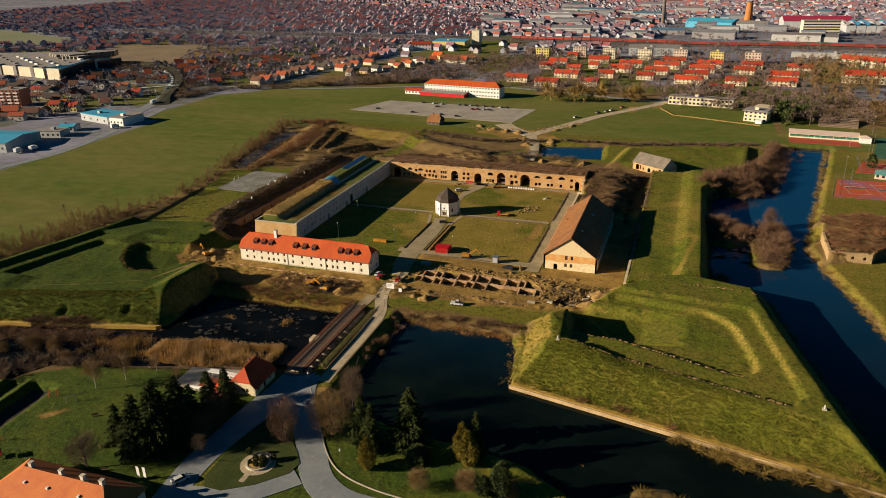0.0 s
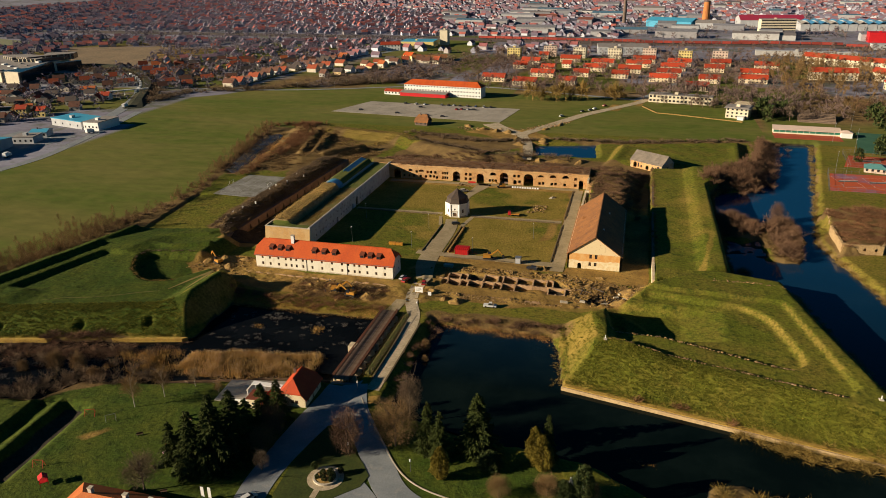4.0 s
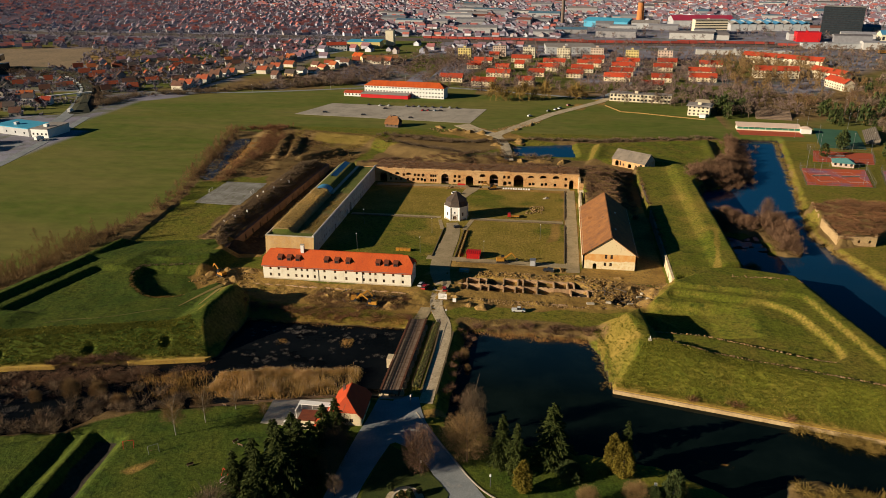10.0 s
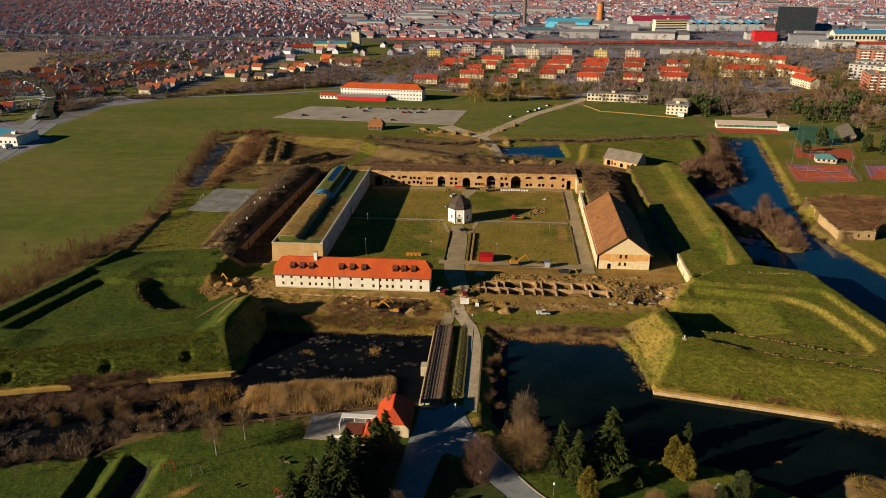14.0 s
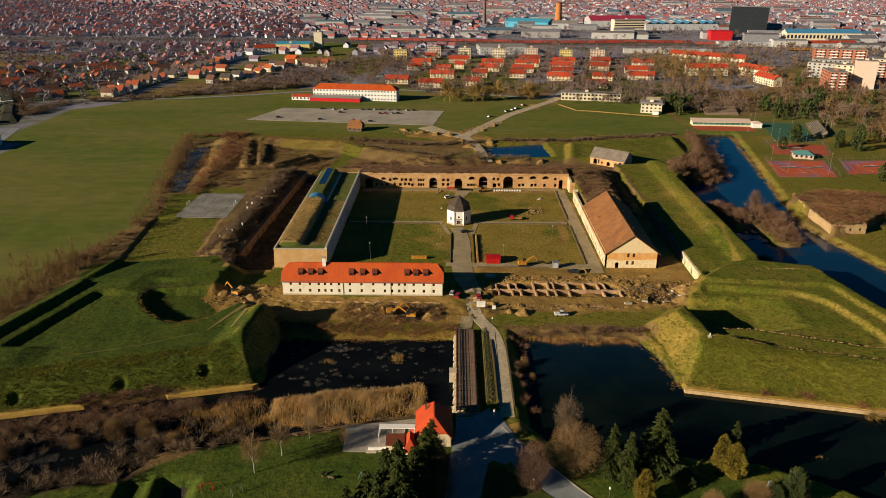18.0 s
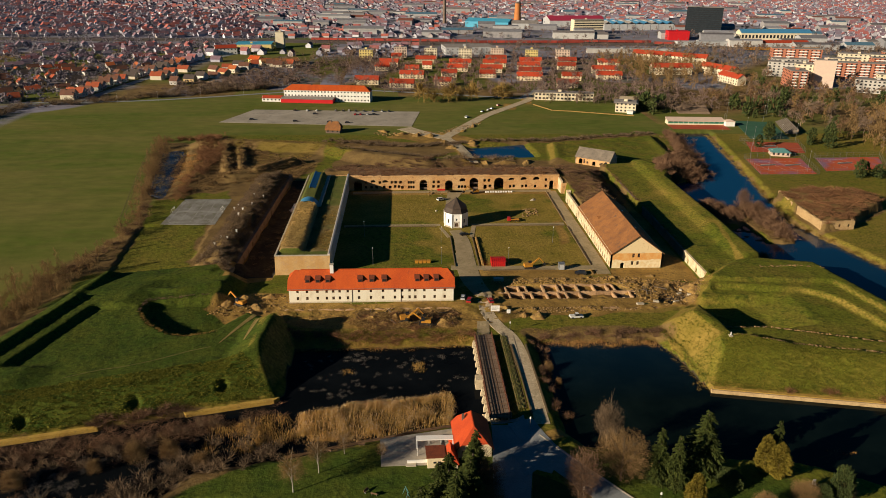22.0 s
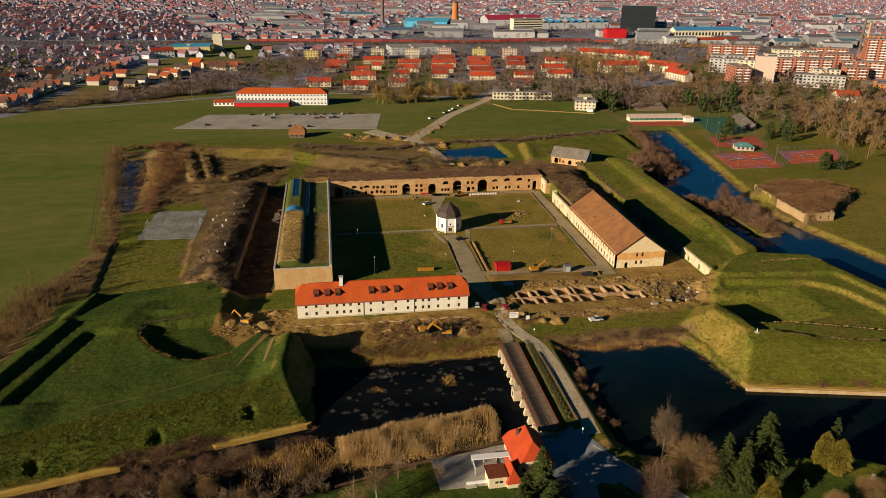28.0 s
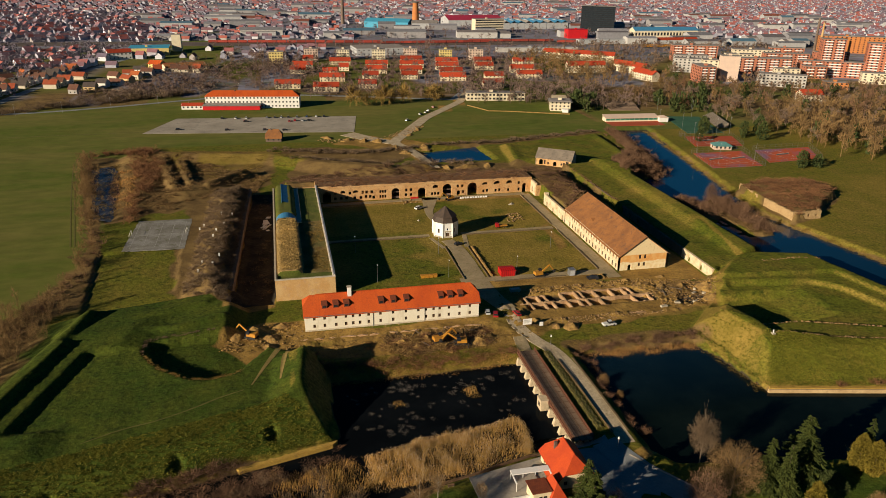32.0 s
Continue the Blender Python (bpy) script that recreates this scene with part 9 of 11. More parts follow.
# gabled houses that stand end-on to the straight town street
STREET = [(-252, 432), (-238, 552), (-198, 745), (-144, 878)]
_w = np.array([h[:2] for h in west])
west = [h for h, d in zip(west, line_dist(_w[:, 0], _w[:, 1], STREET)) if d > 27 and not (-345 < h[0] < -255 and 262 < h[1] < 345)]
for (x0, y0), (x1, y1) in zip(STREET, STREET[1:]):
    L = math.hypot(x1 - x0, y1 - y0)
    ux, uy = (x1 - x0) / L, (y1 - y0) / L
    for k in range(int(L / 14.5)):
        for s, gap in ((1, 0.94), (-1, 0.45 if y0 > 500 else 0.1)):
            if TR.rand() < gap:
                o = s * TR.uniform(14.5, 18.0)
                west.append((x0 + ux * (k + 0.5) * 14.5 - uy * o, y0 + uy * (k + 0.5) * 14.5 + ux * o, math.atan2(uy, ux) + math.pi / 2 + TR.normal() * 0.03, TR.uniform(10, 14), TR.uniform(8, 10), TR.uniform(3.4, 5.6), TR.uniform(3.4, 4.6)))
near = [h for h in west if h[1] < 760 and h[0] > -560]
near = sorted(near, key=lambda h: math.hypot(h[0] - 60, h[1] + 230))[:205]
far = [h for h in west + north + east if h not in near]
wv, wt, rv, rt = house_arrays(far)
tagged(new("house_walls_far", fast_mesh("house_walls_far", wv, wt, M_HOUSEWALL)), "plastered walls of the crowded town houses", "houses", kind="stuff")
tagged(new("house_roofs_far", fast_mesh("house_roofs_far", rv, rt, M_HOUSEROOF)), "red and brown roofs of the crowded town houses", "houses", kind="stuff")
HW = [surf("plaster_" + n, c1, c2, 0.3, 2.0, 0.9, grain=0.1) for n, c1, c2 in (("cream", (0.62, 0.56, 0.44), (0.54, 0.48, 0.38)), ("white", (0.72, 0.70, 0.66), (0.64, 0.62, 0.58)), ("ochre", (0.58, 0.42, 0.22), (0.52, 0.38, 0.20)), ("grey", (0.42, 0.40, 0.37), (0.36, 0.34, 0.32)))]
HR = [surf("tiles_" + n, c1, c2, 0.3, 3.0, 0.85, grain=0.25) for n, c1, c2 in (("red", (0.34, 0.075, 0.030), (0.28, 0.065, 0.028)), ("orange", (0.44, 0.12, 0.035), (0.36, 0.10, 0.035)), ("brown", (0.16, 0.070, 0.045), (0.12, 0.058, 0.040)), ("dark", (0.09, 0.070, 0.062), (0.07, 0.055, 0.050)))]
HN = (("cream", "white", "ochre", "grey"), ("red", "orange", "brown", "dark"))
for x, y, a, L, D, e, r in near:
    i, j = int(TR.choice(4, p=(0.3, 0.42, 0.1, 0.18))), int(TR.choice(4, p=(0.32, 0.12, 0.33, 0.23)))
    h = thing("house", "small %s house with a %s tiled roof" % (HN[0][i], HN[1][j]), "house", pose(x, y, 0, 0, 0, math.degrees(a)), "town houses")
    part("wall", Geo().box(-L / 2, -D / 2, -0.3, L / 2, D / 2, e), HW[i], h)
    part("roof", gable_roof(-L / 2, -D / 2, L / 2, D / 2, e, e + r, 0.5, "x", 0, 0.2), HR[j], h)
    for s in (-1, 1):
        part("gable", Geo().face((s * (L / 2 - 0.1), -D / 2, e), (s * (L / 2 - 0.1), D / 2, e), (s * (L / 2 - 0.1), 0, e + r)), HW[i], h)
    part("chimney", Geo().box(L * 0.15, 0.6, e + r * 0.4, L * 0.15 + 0.6, 1.2, e + r + 0.9), M_BRICK_RED, h)
    me = pane_mesh(1.2, 1.3, M_GLASS)
    for k in range(2):
        part("window", me, None, h).matrix_basis = pose((k - 0.5) * L * 0.5, -D / 2, 1.0)
        part("window", me, None, h).matrix_basis = pose(-L / 2, (k - 0.5) * D * 0.45, 1.0, 0, 0, -90)
# sheds and halls among the far houses
hp = []
for poly, n in (([(-150, 960), (130, 960), (130, 1500), (-300, 1500)], 26), ([(130, 960), (760, 960), (760, 1250), (130, 1250)], 24), ([(760, 930), (1300, 720), (1500, 1300), (760, 1500)], 40), ([(0, 1300), (900, 1300), (1100, 2000), (-300, 2000)], 30), ([(560, 780), (900, 760), (900, 900), (560, 950)], 14)):
    for x, y in scatter(poly, n, TR):
        hp.append((x, y, -0.12 + TR.normal() * 0.05, TR.uniform(25, 70), TR.uniform(14, 30), TR.uniform(6, 11), TR.uniform(1.0, 3.5)))
wv, wt, rv, rt = house_arrays(hp)
tagged(new("hall_walls_far", fast_mesh("hall_walls_far", wv, wt, M_HALLWALL)), "pale walls of distant industrial halls", "halls", kind="stuff")
tagged(new("hall_roofs_far", fast_mesh("hall_roofs_far", rv, rt, M_HALLROOF)), "grey and blue roofs of distant industrial halls", "halls", kind="stuff")

# trees of the town and the woods beyond the moat
M_FARTWIG = leafy("far_bare_twigs", (0.120, 0.085, 0.078), (0.235, 0.168, 0.145))
# pale mauve twigs carry the distance haze in their colour
M_TOWNTWIG = leafy("hazed_town_twigs", (0.150, 0.138, 0.180), (0.235, 0.208, 0.250))
M_PARKTWIG = leafy("park_bare_twigs", (0.120, 0.088, 0.070), (0.235, 0.170, 0.125))
CROWNS = [np.concatenate([crown_template(230, TR, 0.47, 0.12, 1.0, 0.026, 0.12), blades(np.zeros((3, 3)), np.array([(0.02, 0, 1.0), (0, 0.03, 1), (-0.02, 0, 1)]), np.full(3, 0.8), np.full(3, 0.05), TR)]) for _ in range(6)]
CROWNS_FAR = [crown_template(90, TR, 0.50, 0.04, 1.0, 0.085, 0.15) for _ in range(6)]
LEAFY = [leaf_template(90, TR, 0.42, 0.05, 1.0, 0.22, 0.3) for _ in range(4)]


def wood(name, pts, wide, tall, mat, label, temps=CROWNS):
    for p in OPEN_FIELDS + [MALL_GROUND]:
        pts = pts[~inside(pts[:, 0], pts[:, 1], p)]
    f = 0.6 + 0.8 * TR.rand(len(pts))
    P = np.column_stack([pts, np.full(len(pts), -0.2), wide * f, tall * f * (0.8 + 0.4 * TR.rand(len(pts)))])
    stuff(name, stamp(temps, P, TR), mat, label, "trees")


EAST_WOOD = [(362, 345), (385, 250), (392, 190), (470, 165), (760, 200), (760, 420), (640, 450), (520, 460), (430, 505), (322, 440)]
wood("woodland", scatter(EAST_WOOD, 240, TR, 40.0), 9, 13, M_TWIG_TAN, "leafless park woodland beyond the moat")
wood("woodland", scatter(EAST_WOOD, 340, TR, 50.0), 10, 11, M_PARKTWIG, "grey-brown leafless park trees")
wood("woodland", scatter(EAST_WOOD, 200, TR), 9, 14, M_TWIG_RED, "rusty-brown leafless woodland")
wood("woodland", scatter(EAST_WOOD, 45, TR), 7, 10, M_GREENTREE, "evergreens among the bare woodland", LEAFY)
wood("woodland", scatter([(-194, 446), (-186, 508), (-146, 558), (-89, 625), (-40, 720), (20, 700), (-20, 528), (-72, 500), (-150, 464)], 330, TR, 60.0), 8, 6, M_FARTWIG, "brown scrub woodland behind the school")
wood("woodland", scatter([(340, 345), (368, 322), (384, 340), (420, 425), (400, 445), (330, 412)], 26, TR), 7, 11, M_GREENTREE, "dark evergreens behind the sports ground", LEAFY)
wood("woodland", scatter([(500, 470), (560, 460), (700, 560), (700, 690), (520, 690), (440, 560)], 170, TR), 8, 11, M_PARKTWIG, "bare trees between the apartment blocks", CROWNS_FAR)
wood("woodland", scatter([(430, 560), (520, 690), (760, 700), (760, 860), (430, 860), (300, 740)], 330, TR), 8, 9, M_PARKTWIG, "bare trees round the railway sidings", CROWNS_FAR)
wood("woodland", scatter([(374, 165), (384, 279), (425, 322), (480, 300), (410, 165)], 62, TR), 9, 17, M_TWIG_TAN, "tall rusty plane trees beside the car park")
wood("woodland", scatter([(-20, 470), (300, 450), (330, 720), (-30, 740)], 520, TR), 8, 11, M_FARTWIG, "bare garden trees between the terraces")
wood("woodland", scatter([(-155.5, 461.4), (-92.7, 484.5), (-79.9, 629.8), (29.6, 620.1), (33.6, 792.1), (-86.0, 771.3), (-135.4, 585.4)], 150, TR), 8, 9, M_PARKTWIG, "bare brown trees behind the school", CROWNS)
wood("woodland", scatter([(256, 366), (272, 362), (284, 400), (262, 420)], 16, TR), 7, 10, M_GREENTREE, "dark evergreens beside the abandoned house", LEAFY)
wood("woodland", scatter([(160, 440), (330, 380), (330, 480), (170, 500)], 130, TR), 9, 12, M_FARTWIG, "bare trees along the road")
wood("woodland", scatter([(172, 418), (232, 410), (262, 368), (330, 372), (330, 392), (262, 392), (236, 424), (174, 430)], 42, TR), 8, 11, M_PARKTWIG, "bare trees before the long low building")
wood("woodland", scatter([(300, 480), (430, 510), (430, 720), (300, 740)], 240, TR), 9, 13, M_TWIG_TAN, "bare trees between the long terraces")
wood("woodland", scatter([(-20, 730), (450, 720), (760, 780), (760, 880), (-100, 900)], 300, TR), 8, 10, M_FARTWIG, "bare trees along the railway")
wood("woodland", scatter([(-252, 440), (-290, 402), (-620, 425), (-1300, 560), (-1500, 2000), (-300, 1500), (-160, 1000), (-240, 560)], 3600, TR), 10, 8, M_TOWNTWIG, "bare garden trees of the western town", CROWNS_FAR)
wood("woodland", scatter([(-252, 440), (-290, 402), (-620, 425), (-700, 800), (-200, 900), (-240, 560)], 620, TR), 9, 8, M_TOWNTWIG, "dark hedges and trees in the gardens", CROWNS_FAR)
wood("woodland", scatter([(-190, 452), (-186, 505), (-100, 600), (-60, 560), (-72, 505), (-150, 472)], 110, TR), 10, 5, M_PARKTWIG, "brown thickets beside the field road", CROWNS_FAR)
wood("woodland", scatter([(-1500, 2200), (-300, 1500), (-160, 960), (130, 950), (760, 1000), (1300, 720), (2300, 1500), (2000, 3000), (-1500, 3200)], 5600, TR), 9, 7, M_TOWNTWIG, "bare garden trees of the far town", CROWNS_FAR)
wood("woodland", scatter([(-300, 330), (-345, 240), (-420, 180), (-800, 150), (-760, 400), (-420, 420)], 350, TR), 9, 8, M_TOWNTWIG, "bare trees among the western houses", CROWNS_FAR)
wood("woodland", scatter([(100, 960), (760, 950), (760, 1250), (130, 1250)], 220, TR), 8, 10, M_FARTWIG, "bare trees among the halls")
wood("woodland", np.array([(62.7, 420), (70, 417), (76, 422), (86, 420), (93, 424), (100, 430), (110, 428), (135, 436), (142, 437), (148, 440)], float), 11, 12, M_WILLOW, "golden weeping willows", [crown_template(420, TR, 0.45, 0.05, 1.0, 0.03, 0.3) for _ in range(3)])
wood("woodland", np.array([(326, 277), (322, 268), (345, 251), (355, 242), (350, 258), (338, 170), (344, 166), (332, 166), (366, 262), (304, 246)], float), 8, 10, M_GREENTREE, "dark green trees by the tennis courts", [leaf_template(350, TR, 0.42, 0.03, 1.0, 0.12, 0.4) for _ in range(3)])

# ---- the excavation ----
DR = random.Random(42)


def mound(x, y, rx, ry, h, seed, material, label, group="spoil heaps", name="earth_mound", category="earth mound"):
    g = Geo()
    n, m = 40, 14
    zb = put_on(x, y)
    for j in range(m + 1):
        t = j / m
        for i in range(n):
            a = 2 * math.pi * i / n
            k = 1 + 0.30 * noise.noise((math.cos(a) * 1.3 + seed, math.sin(a) * 1.3, t * 2)) + 0.07 * noise.noise((math.cos(a) * 4 + seed, math.sin(a) * 4, t * 5))
            r = (1 - t) ** 0.9 * k
            bump = 0.22 * noise.noise((rx * r * math.cos(a) * 0.7 + seed * 3, ry * r * math.sin(a) * 0.7, 1.0)) + 0.10 * noise.noise((rx * r * math.cos(a) * 2 + seed * 3, ry * r * math.sin(a) * 2, 4.0))
            g.v.append((rx * r * math.cos(a), ry * r * math.sin(a), -0.6 + (0.6 + h * 0.8) * t + h * bump * (0.25 + 0.75 * t)))
    g.f = [(j * n + i, j * n + (i + 1) % n, (j + 1) * n + (i + 1) % n, (j + 1) * n + i) for j in range(m) for i in range(n)]
    return solid(name, g, material, label, category, pose(x, y, zb, 0, 0, seed * 40), group, smooth=True)


heaps = [(97.0, -15.2, 4.6, 3.4, 2.4), (91.5, -13.6, 3.6, 2.8, 1.8), (28, -17, 5, 3, 1.6), (33, -15, 4, 3, 1.8), (38, -19, 5, 3.4, 2.0), (42, -14, 4, 3, 1.6), (56, -15, 4, 2.6, 1.6), (60, -19, 5, 3.5, 2.2), (63.5, -12, 3.5, 2.4, 1.4), (35, -22, 5, 2.5, 1.2), (49, -23, 5, 2, 1.0), (-12, -3, 6, 4, 2.2), (-18, 4, 7, 4, 2.4), (-8, 6, 5, 3, 1.8), (-24, 0, 5, 3.5, 2.0), (-13, -10, 6, 3, 1.4), (85, -7, 4, 2.4, 1.2), (140, 8, 5, 3, 1.4), (148, 12, 6, 3, 1.6), (156, 10, 5, 3, 2.0), (165, 6, 5, 4, 2.4), (150, -3, 5, 2.6, 1.6), (162, -4, 5, 3, 1.8), (143, -1, 4, 2, 1.0), (127, 26, 3, 2.2, 1.8), (135, 20, 4, 2, 1.2), (152, 21, 4, 2, 1.0)]
for i, (x, y, rx, ry, h) in enumerate(heaps):
    mound(x, y, rx, ry, h, i + 1, M_SPOIL, "heap of dug ochre earth on the works site")
for i, (x, y, rx, ry, h) in enumerate([(44, 290, 7, 4, 2.6), (56, 286, 6, 4, 2.8), (66, 284, 7, 5, 3.2), (75, 262, 6, 8, 3.0), (96, 262, 6, 8, 2.8), (92, 300, 5, 3, 1.8), (102, 318, 8, 3, 1.6), (30, 300, 9, 4, 2.0), (80, 248, 6, 5, 2.4), (112, 205, 12, 4, 2.6), (128, 207, 9, 4, 2.4), (100, 206, 7, 3.5, 2.2)]):
    mound(x, y, rx, ry, h, i + 50, M_SPOIL, "large heap of excavated earth by the ditch", "northern earth heaps")


def rubble(name, places, label, seed, big=0.42, mat=None):
    """Broken stones and brick lumps strewn about: uneven blocks."""
    rs = np.random.RandomState(seed)
    V, T = [], []
    tri = np.array([(0, 2, 1), (0, 3, 2), (4, 5, 6), (4, 6, 7), (0, 1, 5), (0, 5, 4), (1, 2, 6), (1, 6, 5), (2, 3, 7), (2, 7, 6), (3, 0, 4), (3, 4, 7)])
    base = np.array([(-1, -1, -1), (1, -1, -1), (1, 1, -1), (-1, 1, -1), (-1, -1, 1), (1, -1, 1), (1, 1, 1), (-1, 1, 1)]) * 0.5
    z = height(places[:, 0], places[:, 1])
    for k, (x, y) in enumerate(places):
        s = big * rs.uniform(0.4, 1.5) * np.array([rs.uniform(0.7, 1.6), rs.uniform(0.6, 1.2), rs.uniform(0.4, 0.9)])
        a = rs.uniform(0, 6.3)
        p = (base + rs.uniform(-0.16, 0.16, (8, 3))) * s
        R = np.array([(math.cos(a), math.sin(a), 0), (-math.sin(a), math.cos(a), 0), (0, 0, 1)])
        V.append(p @ R + (x, y, z[k] + 0.2 * s[2]))
        T.append(tri + 8 * k)
    return tagged(new(name, fast_mesh(name, np.concatenate(V), np.concatenate(T), mat or M_RUBBLE)), label, "rubble", kind="stuff")


rubble("rubble", np.concatenate([scatter([(26, -8), (66, -8), (66, -21), (30, -24)], 900, RNG, 6.0), scatter([(84, 14.5), (134, 15), (140, 8), (138, -1), (146, -7), (162, -6), (172, 12), (138, 22), (82, 20)], 1300, RNG, 6.0), scatter([(84, -7), (146, -7.5), (140, -11), (100, -12)], 420, RNG, 4.0), scatter([(-26, -8), (0, -12), (0, 8), (-22, 8)], 140, RNG)]), "broken brick and stone strewn over the works site", 9, 0.32)
rubble("earth_clods", np.concatenate([scatter([(28, -9), (64, -9), (64, -20), (32, -22)], 420, RNG, 5.0), scatter([(140, -6), (172, 8), (166, 16), (140, 20), (140, 0)], 420, RNG, 5.0), scatter([(-30, -10), (-6, -14), (-2, 8), (-22, 8)], 220, RNG, 5.0), scatter([(80, 15), (134, 16), (134, 21), (82, 19)], 300, RNG, 5.0)]), "dug golden clods of earth on the works site", 12, 0.5, M_SPOIL)
rubble("rubble", np.concatenate([scatter([(108, 99), (117, 101), (118, 112), (110, 112)], 60, RNG), scatter([(152, 0), (166, 0), (166, 10), (154, 10)], 90, RNG), scatter([(60, 138), (72, 138), (72, 147), (60, 147)], 30, RNG)]), "piles of large loose blocks", 10, 0.6)
rubble("ledge_stones", np.concatenate([along(line, 170, RNG, 0.4) for line in (YARD_B[1:5], YARD_C[1:6])] + [along([(196, 14.5), (211, 15), (224.8, 12.5), (237.5, -24), (244, -64)], 260, RNG, 0.8)]), "weathered stones along the ledges of the eastern bastion", 21, 0.36)
rubble("rubble", scatter([(30, 285), (92, 300), (110, 330), (100, 330), (70, 296), (20, 296)], 260, RNG, 9.0), "rubble and felled timber beside the road", 11, 0.7)
_q = []
for x, y, rx, ry, h in ((28.5, -18, 5.5, 3.2, 2.0), (37, -15, 5.0, 3.0, 2.2), (45, -20.5, 4.0, 2.6, 1.7), (52, -14, 4.5, 2.4, 1.4), (62, -18, 4.6, 3.0, 2.3), (33, -21.5, 4.0, 2.2, 1.5), (41, -12.5, 5.0, 1.8, 1.0)):
    u = RNG.normal(size=(46, 2)) * 0.45
    r = np.clip(1 - np.hypot(u[:, 0], u[:, 1]) * 0.8, 0.05, 1)
    _q.append(np.column_stack([x + u[:, 0] * rx, y + u[:, 1] * ry, height(x + u[:, 0] * rx, y + u[:, 1] * ry) + h * 0.55 * r - 0.2, 1.1 + RNG.rand(46) * 1.2, 0.5 + 0.7 * RNG.rand(46)]))
stuff("root_heaps", stamp([bush_template(34, RNG, 1.2, 0.7, 0.085, 0.5) for _ in range(5)], np.concatenate(_q), RNG), M_ROOTS, "tangled heaps of dug-out roots and earth before the barrack", "root heaps")
stuff("brushwood", stamp(LOWS, grown(np.concatenate([scatter([(26, -9), (66, -9), (66, -22), (28, -24)], 330, RNG, 5.0), scatter([(82, -10), (100, -10), (100, -14), (84, -15)], 14, RNG), scatter([(146, 0), (170, 2), (168, 14), (150, 16)], 60, RNG)]), 2.2, 1.0, RNG), RNG), M_TWIG_TAN, "heaps of cut branches on the works site", "brushwood")


def dig_grid():
    """Two rows of small rooms, laid bare down to their floors."""
    b = thing("excavated_foundations", "grid of low excavated brick foundation walls", "foundations", pose(0, 0, 0))
    def seg(x0, y0, x1, y1, top, w=0.34):
        n = max(1, int(math.hypot(x1 - x0, y1 - y0) / 1.0))
        wx, wy = (0, w) if abs(x1 - x0) > abs(y1 - y0) else (w, 0)
        rings = []
        for i in range(n + 1):
            t = top + DR.uniform(-0.3, 0.12)
            x, y, e = x0 + (x1 - x0) * i / n, y0 + (y1 - y0) * i / n, DR.uniform(0.85, 1.1)
            rings.append([(x - wx * e, y - wy * e, -2.4), (x + wx * e, y + wy * e, -2.4), (x + wx * e, y + wy * e, t), (x - wx * e, y - wy * e, t - 0.05)])
        part("foundation_wall", Geo().loft(rings), M_FOUND, b)
    def run(y, xs, top):
        for xa, xb in zip(xs, xs[1:]):
            seg(xa, y, xb, y, top)
    run(13.8, (102.6, 109.2, 111.6, 117.6, 124.4, 129.8, 133.0), 0.15)
    run(12.8, (86.8, 92.9, 96.4), 0.0)
    run(6.8, (84.0, 88.2, 93.6, 96.8, 103.3, 109.4, 111.6, 117.4, 124.4, 130.7, 133.3, 137.8, 143.0), 0.15)
    for x0, x1 in ((106, 112), (116, 119.5), (130.5, 138.3)):
        seg(x0, 1.2, x1, 1.2, -0.35)
    for x in (87.6, 92.9, 96.0, 103.3, 109.3, 111.6, 117.6, 124.5, 130.2, 132.9):
        seg(x, 6.8, x - 0.3, 13.8 if x > 100 else 12.8, 0.15, 0.3)
    for x in (88.2, 93.8, 97.2, 103.4, 108.3, 111.6, 117.3, 131.3, 138.2):
        seg(x + 0.3, 1.0, x, 6.8, 0.05, 0.3)
    for y, x0, x1 in ((-7.6, 98, 132), (-8.4, 118, 146), (-1.0, 24, 60)):
        seg(x0, y, x1, y, -0.05, 0.3)
    for x, y, a, s in ((139.0, -6.4, 10, 3.0), (146.2, -4.0, -15, 2.2), (159.0, 5.0, 30, 2.4), (160.5, 7.5, 60, 1.8), (162.5, 3.0, -25, 2.0), (155.0, -3.0, 20, 2.6)):
        g = Geo().loft([[(-s / 2, -0.5, 0), (s / 2, -0.4, 0.1), (s / 2, -0.45, 0.8), (-s / 2, -0.5, 0.7)], [(-s / 2, 0.5, 0.1), (s / 2, 0.45, 0), (s / 2 - 0.2, 0.4, 0.9), (-s / 2, 0.5, 0.75)]])
        solid("concrete_block", g, M_STONE, "pale broken concrete block among the diggings", "concrete block", pose(x, y, put_on(x, y), 0, 6, a), "loose concrete blocks")
    for k in range(26):
        x, y = (DR.uniform(28, 64), DR.uniform(-21, -9)) if k < 18 else (DR.uniform(144, 166), DR.uniform(-4, 12))
        l, r = DR.uniform(3, 7), DR.uniform(0.12, 0.26)
        solid("felled_log", Geo().tube((-l / 2, 0, 0.2), (l / 2, 0, 0.2 + DR.uniform(0, 0.6)), r, r * 0.6, 7), M_BARK, "felled trunk lying among the heaps of earth", "log", pose(x, y, put_on(x, y) + 0.2, 0, 0, DR.uniform(0, 180)), "felled logs")


dig_grid()
strip = [[(-2 + i * 2.2, -6.7 + 0.2 * math.sin(i), -1.6), (-2 + i * 2.2, -6.0 + 0.2 * math.sin(i), -1.6), (-2 + i * 2.2, -6.0 + 0.2 * math.sin(i), 0.15 + 0.25 * math.sin(i * 2.7)), (-2 + i * 2.2, -6.7 + 0.2 * math.sin(i), 0.1 + 0.25 * math.sin(i * 2.7))] for i in range(31)]
solid("foundation_strip", Geo().loft(strip), M_FOUND, "exposed foundation strip before the white barrack", "foundations")


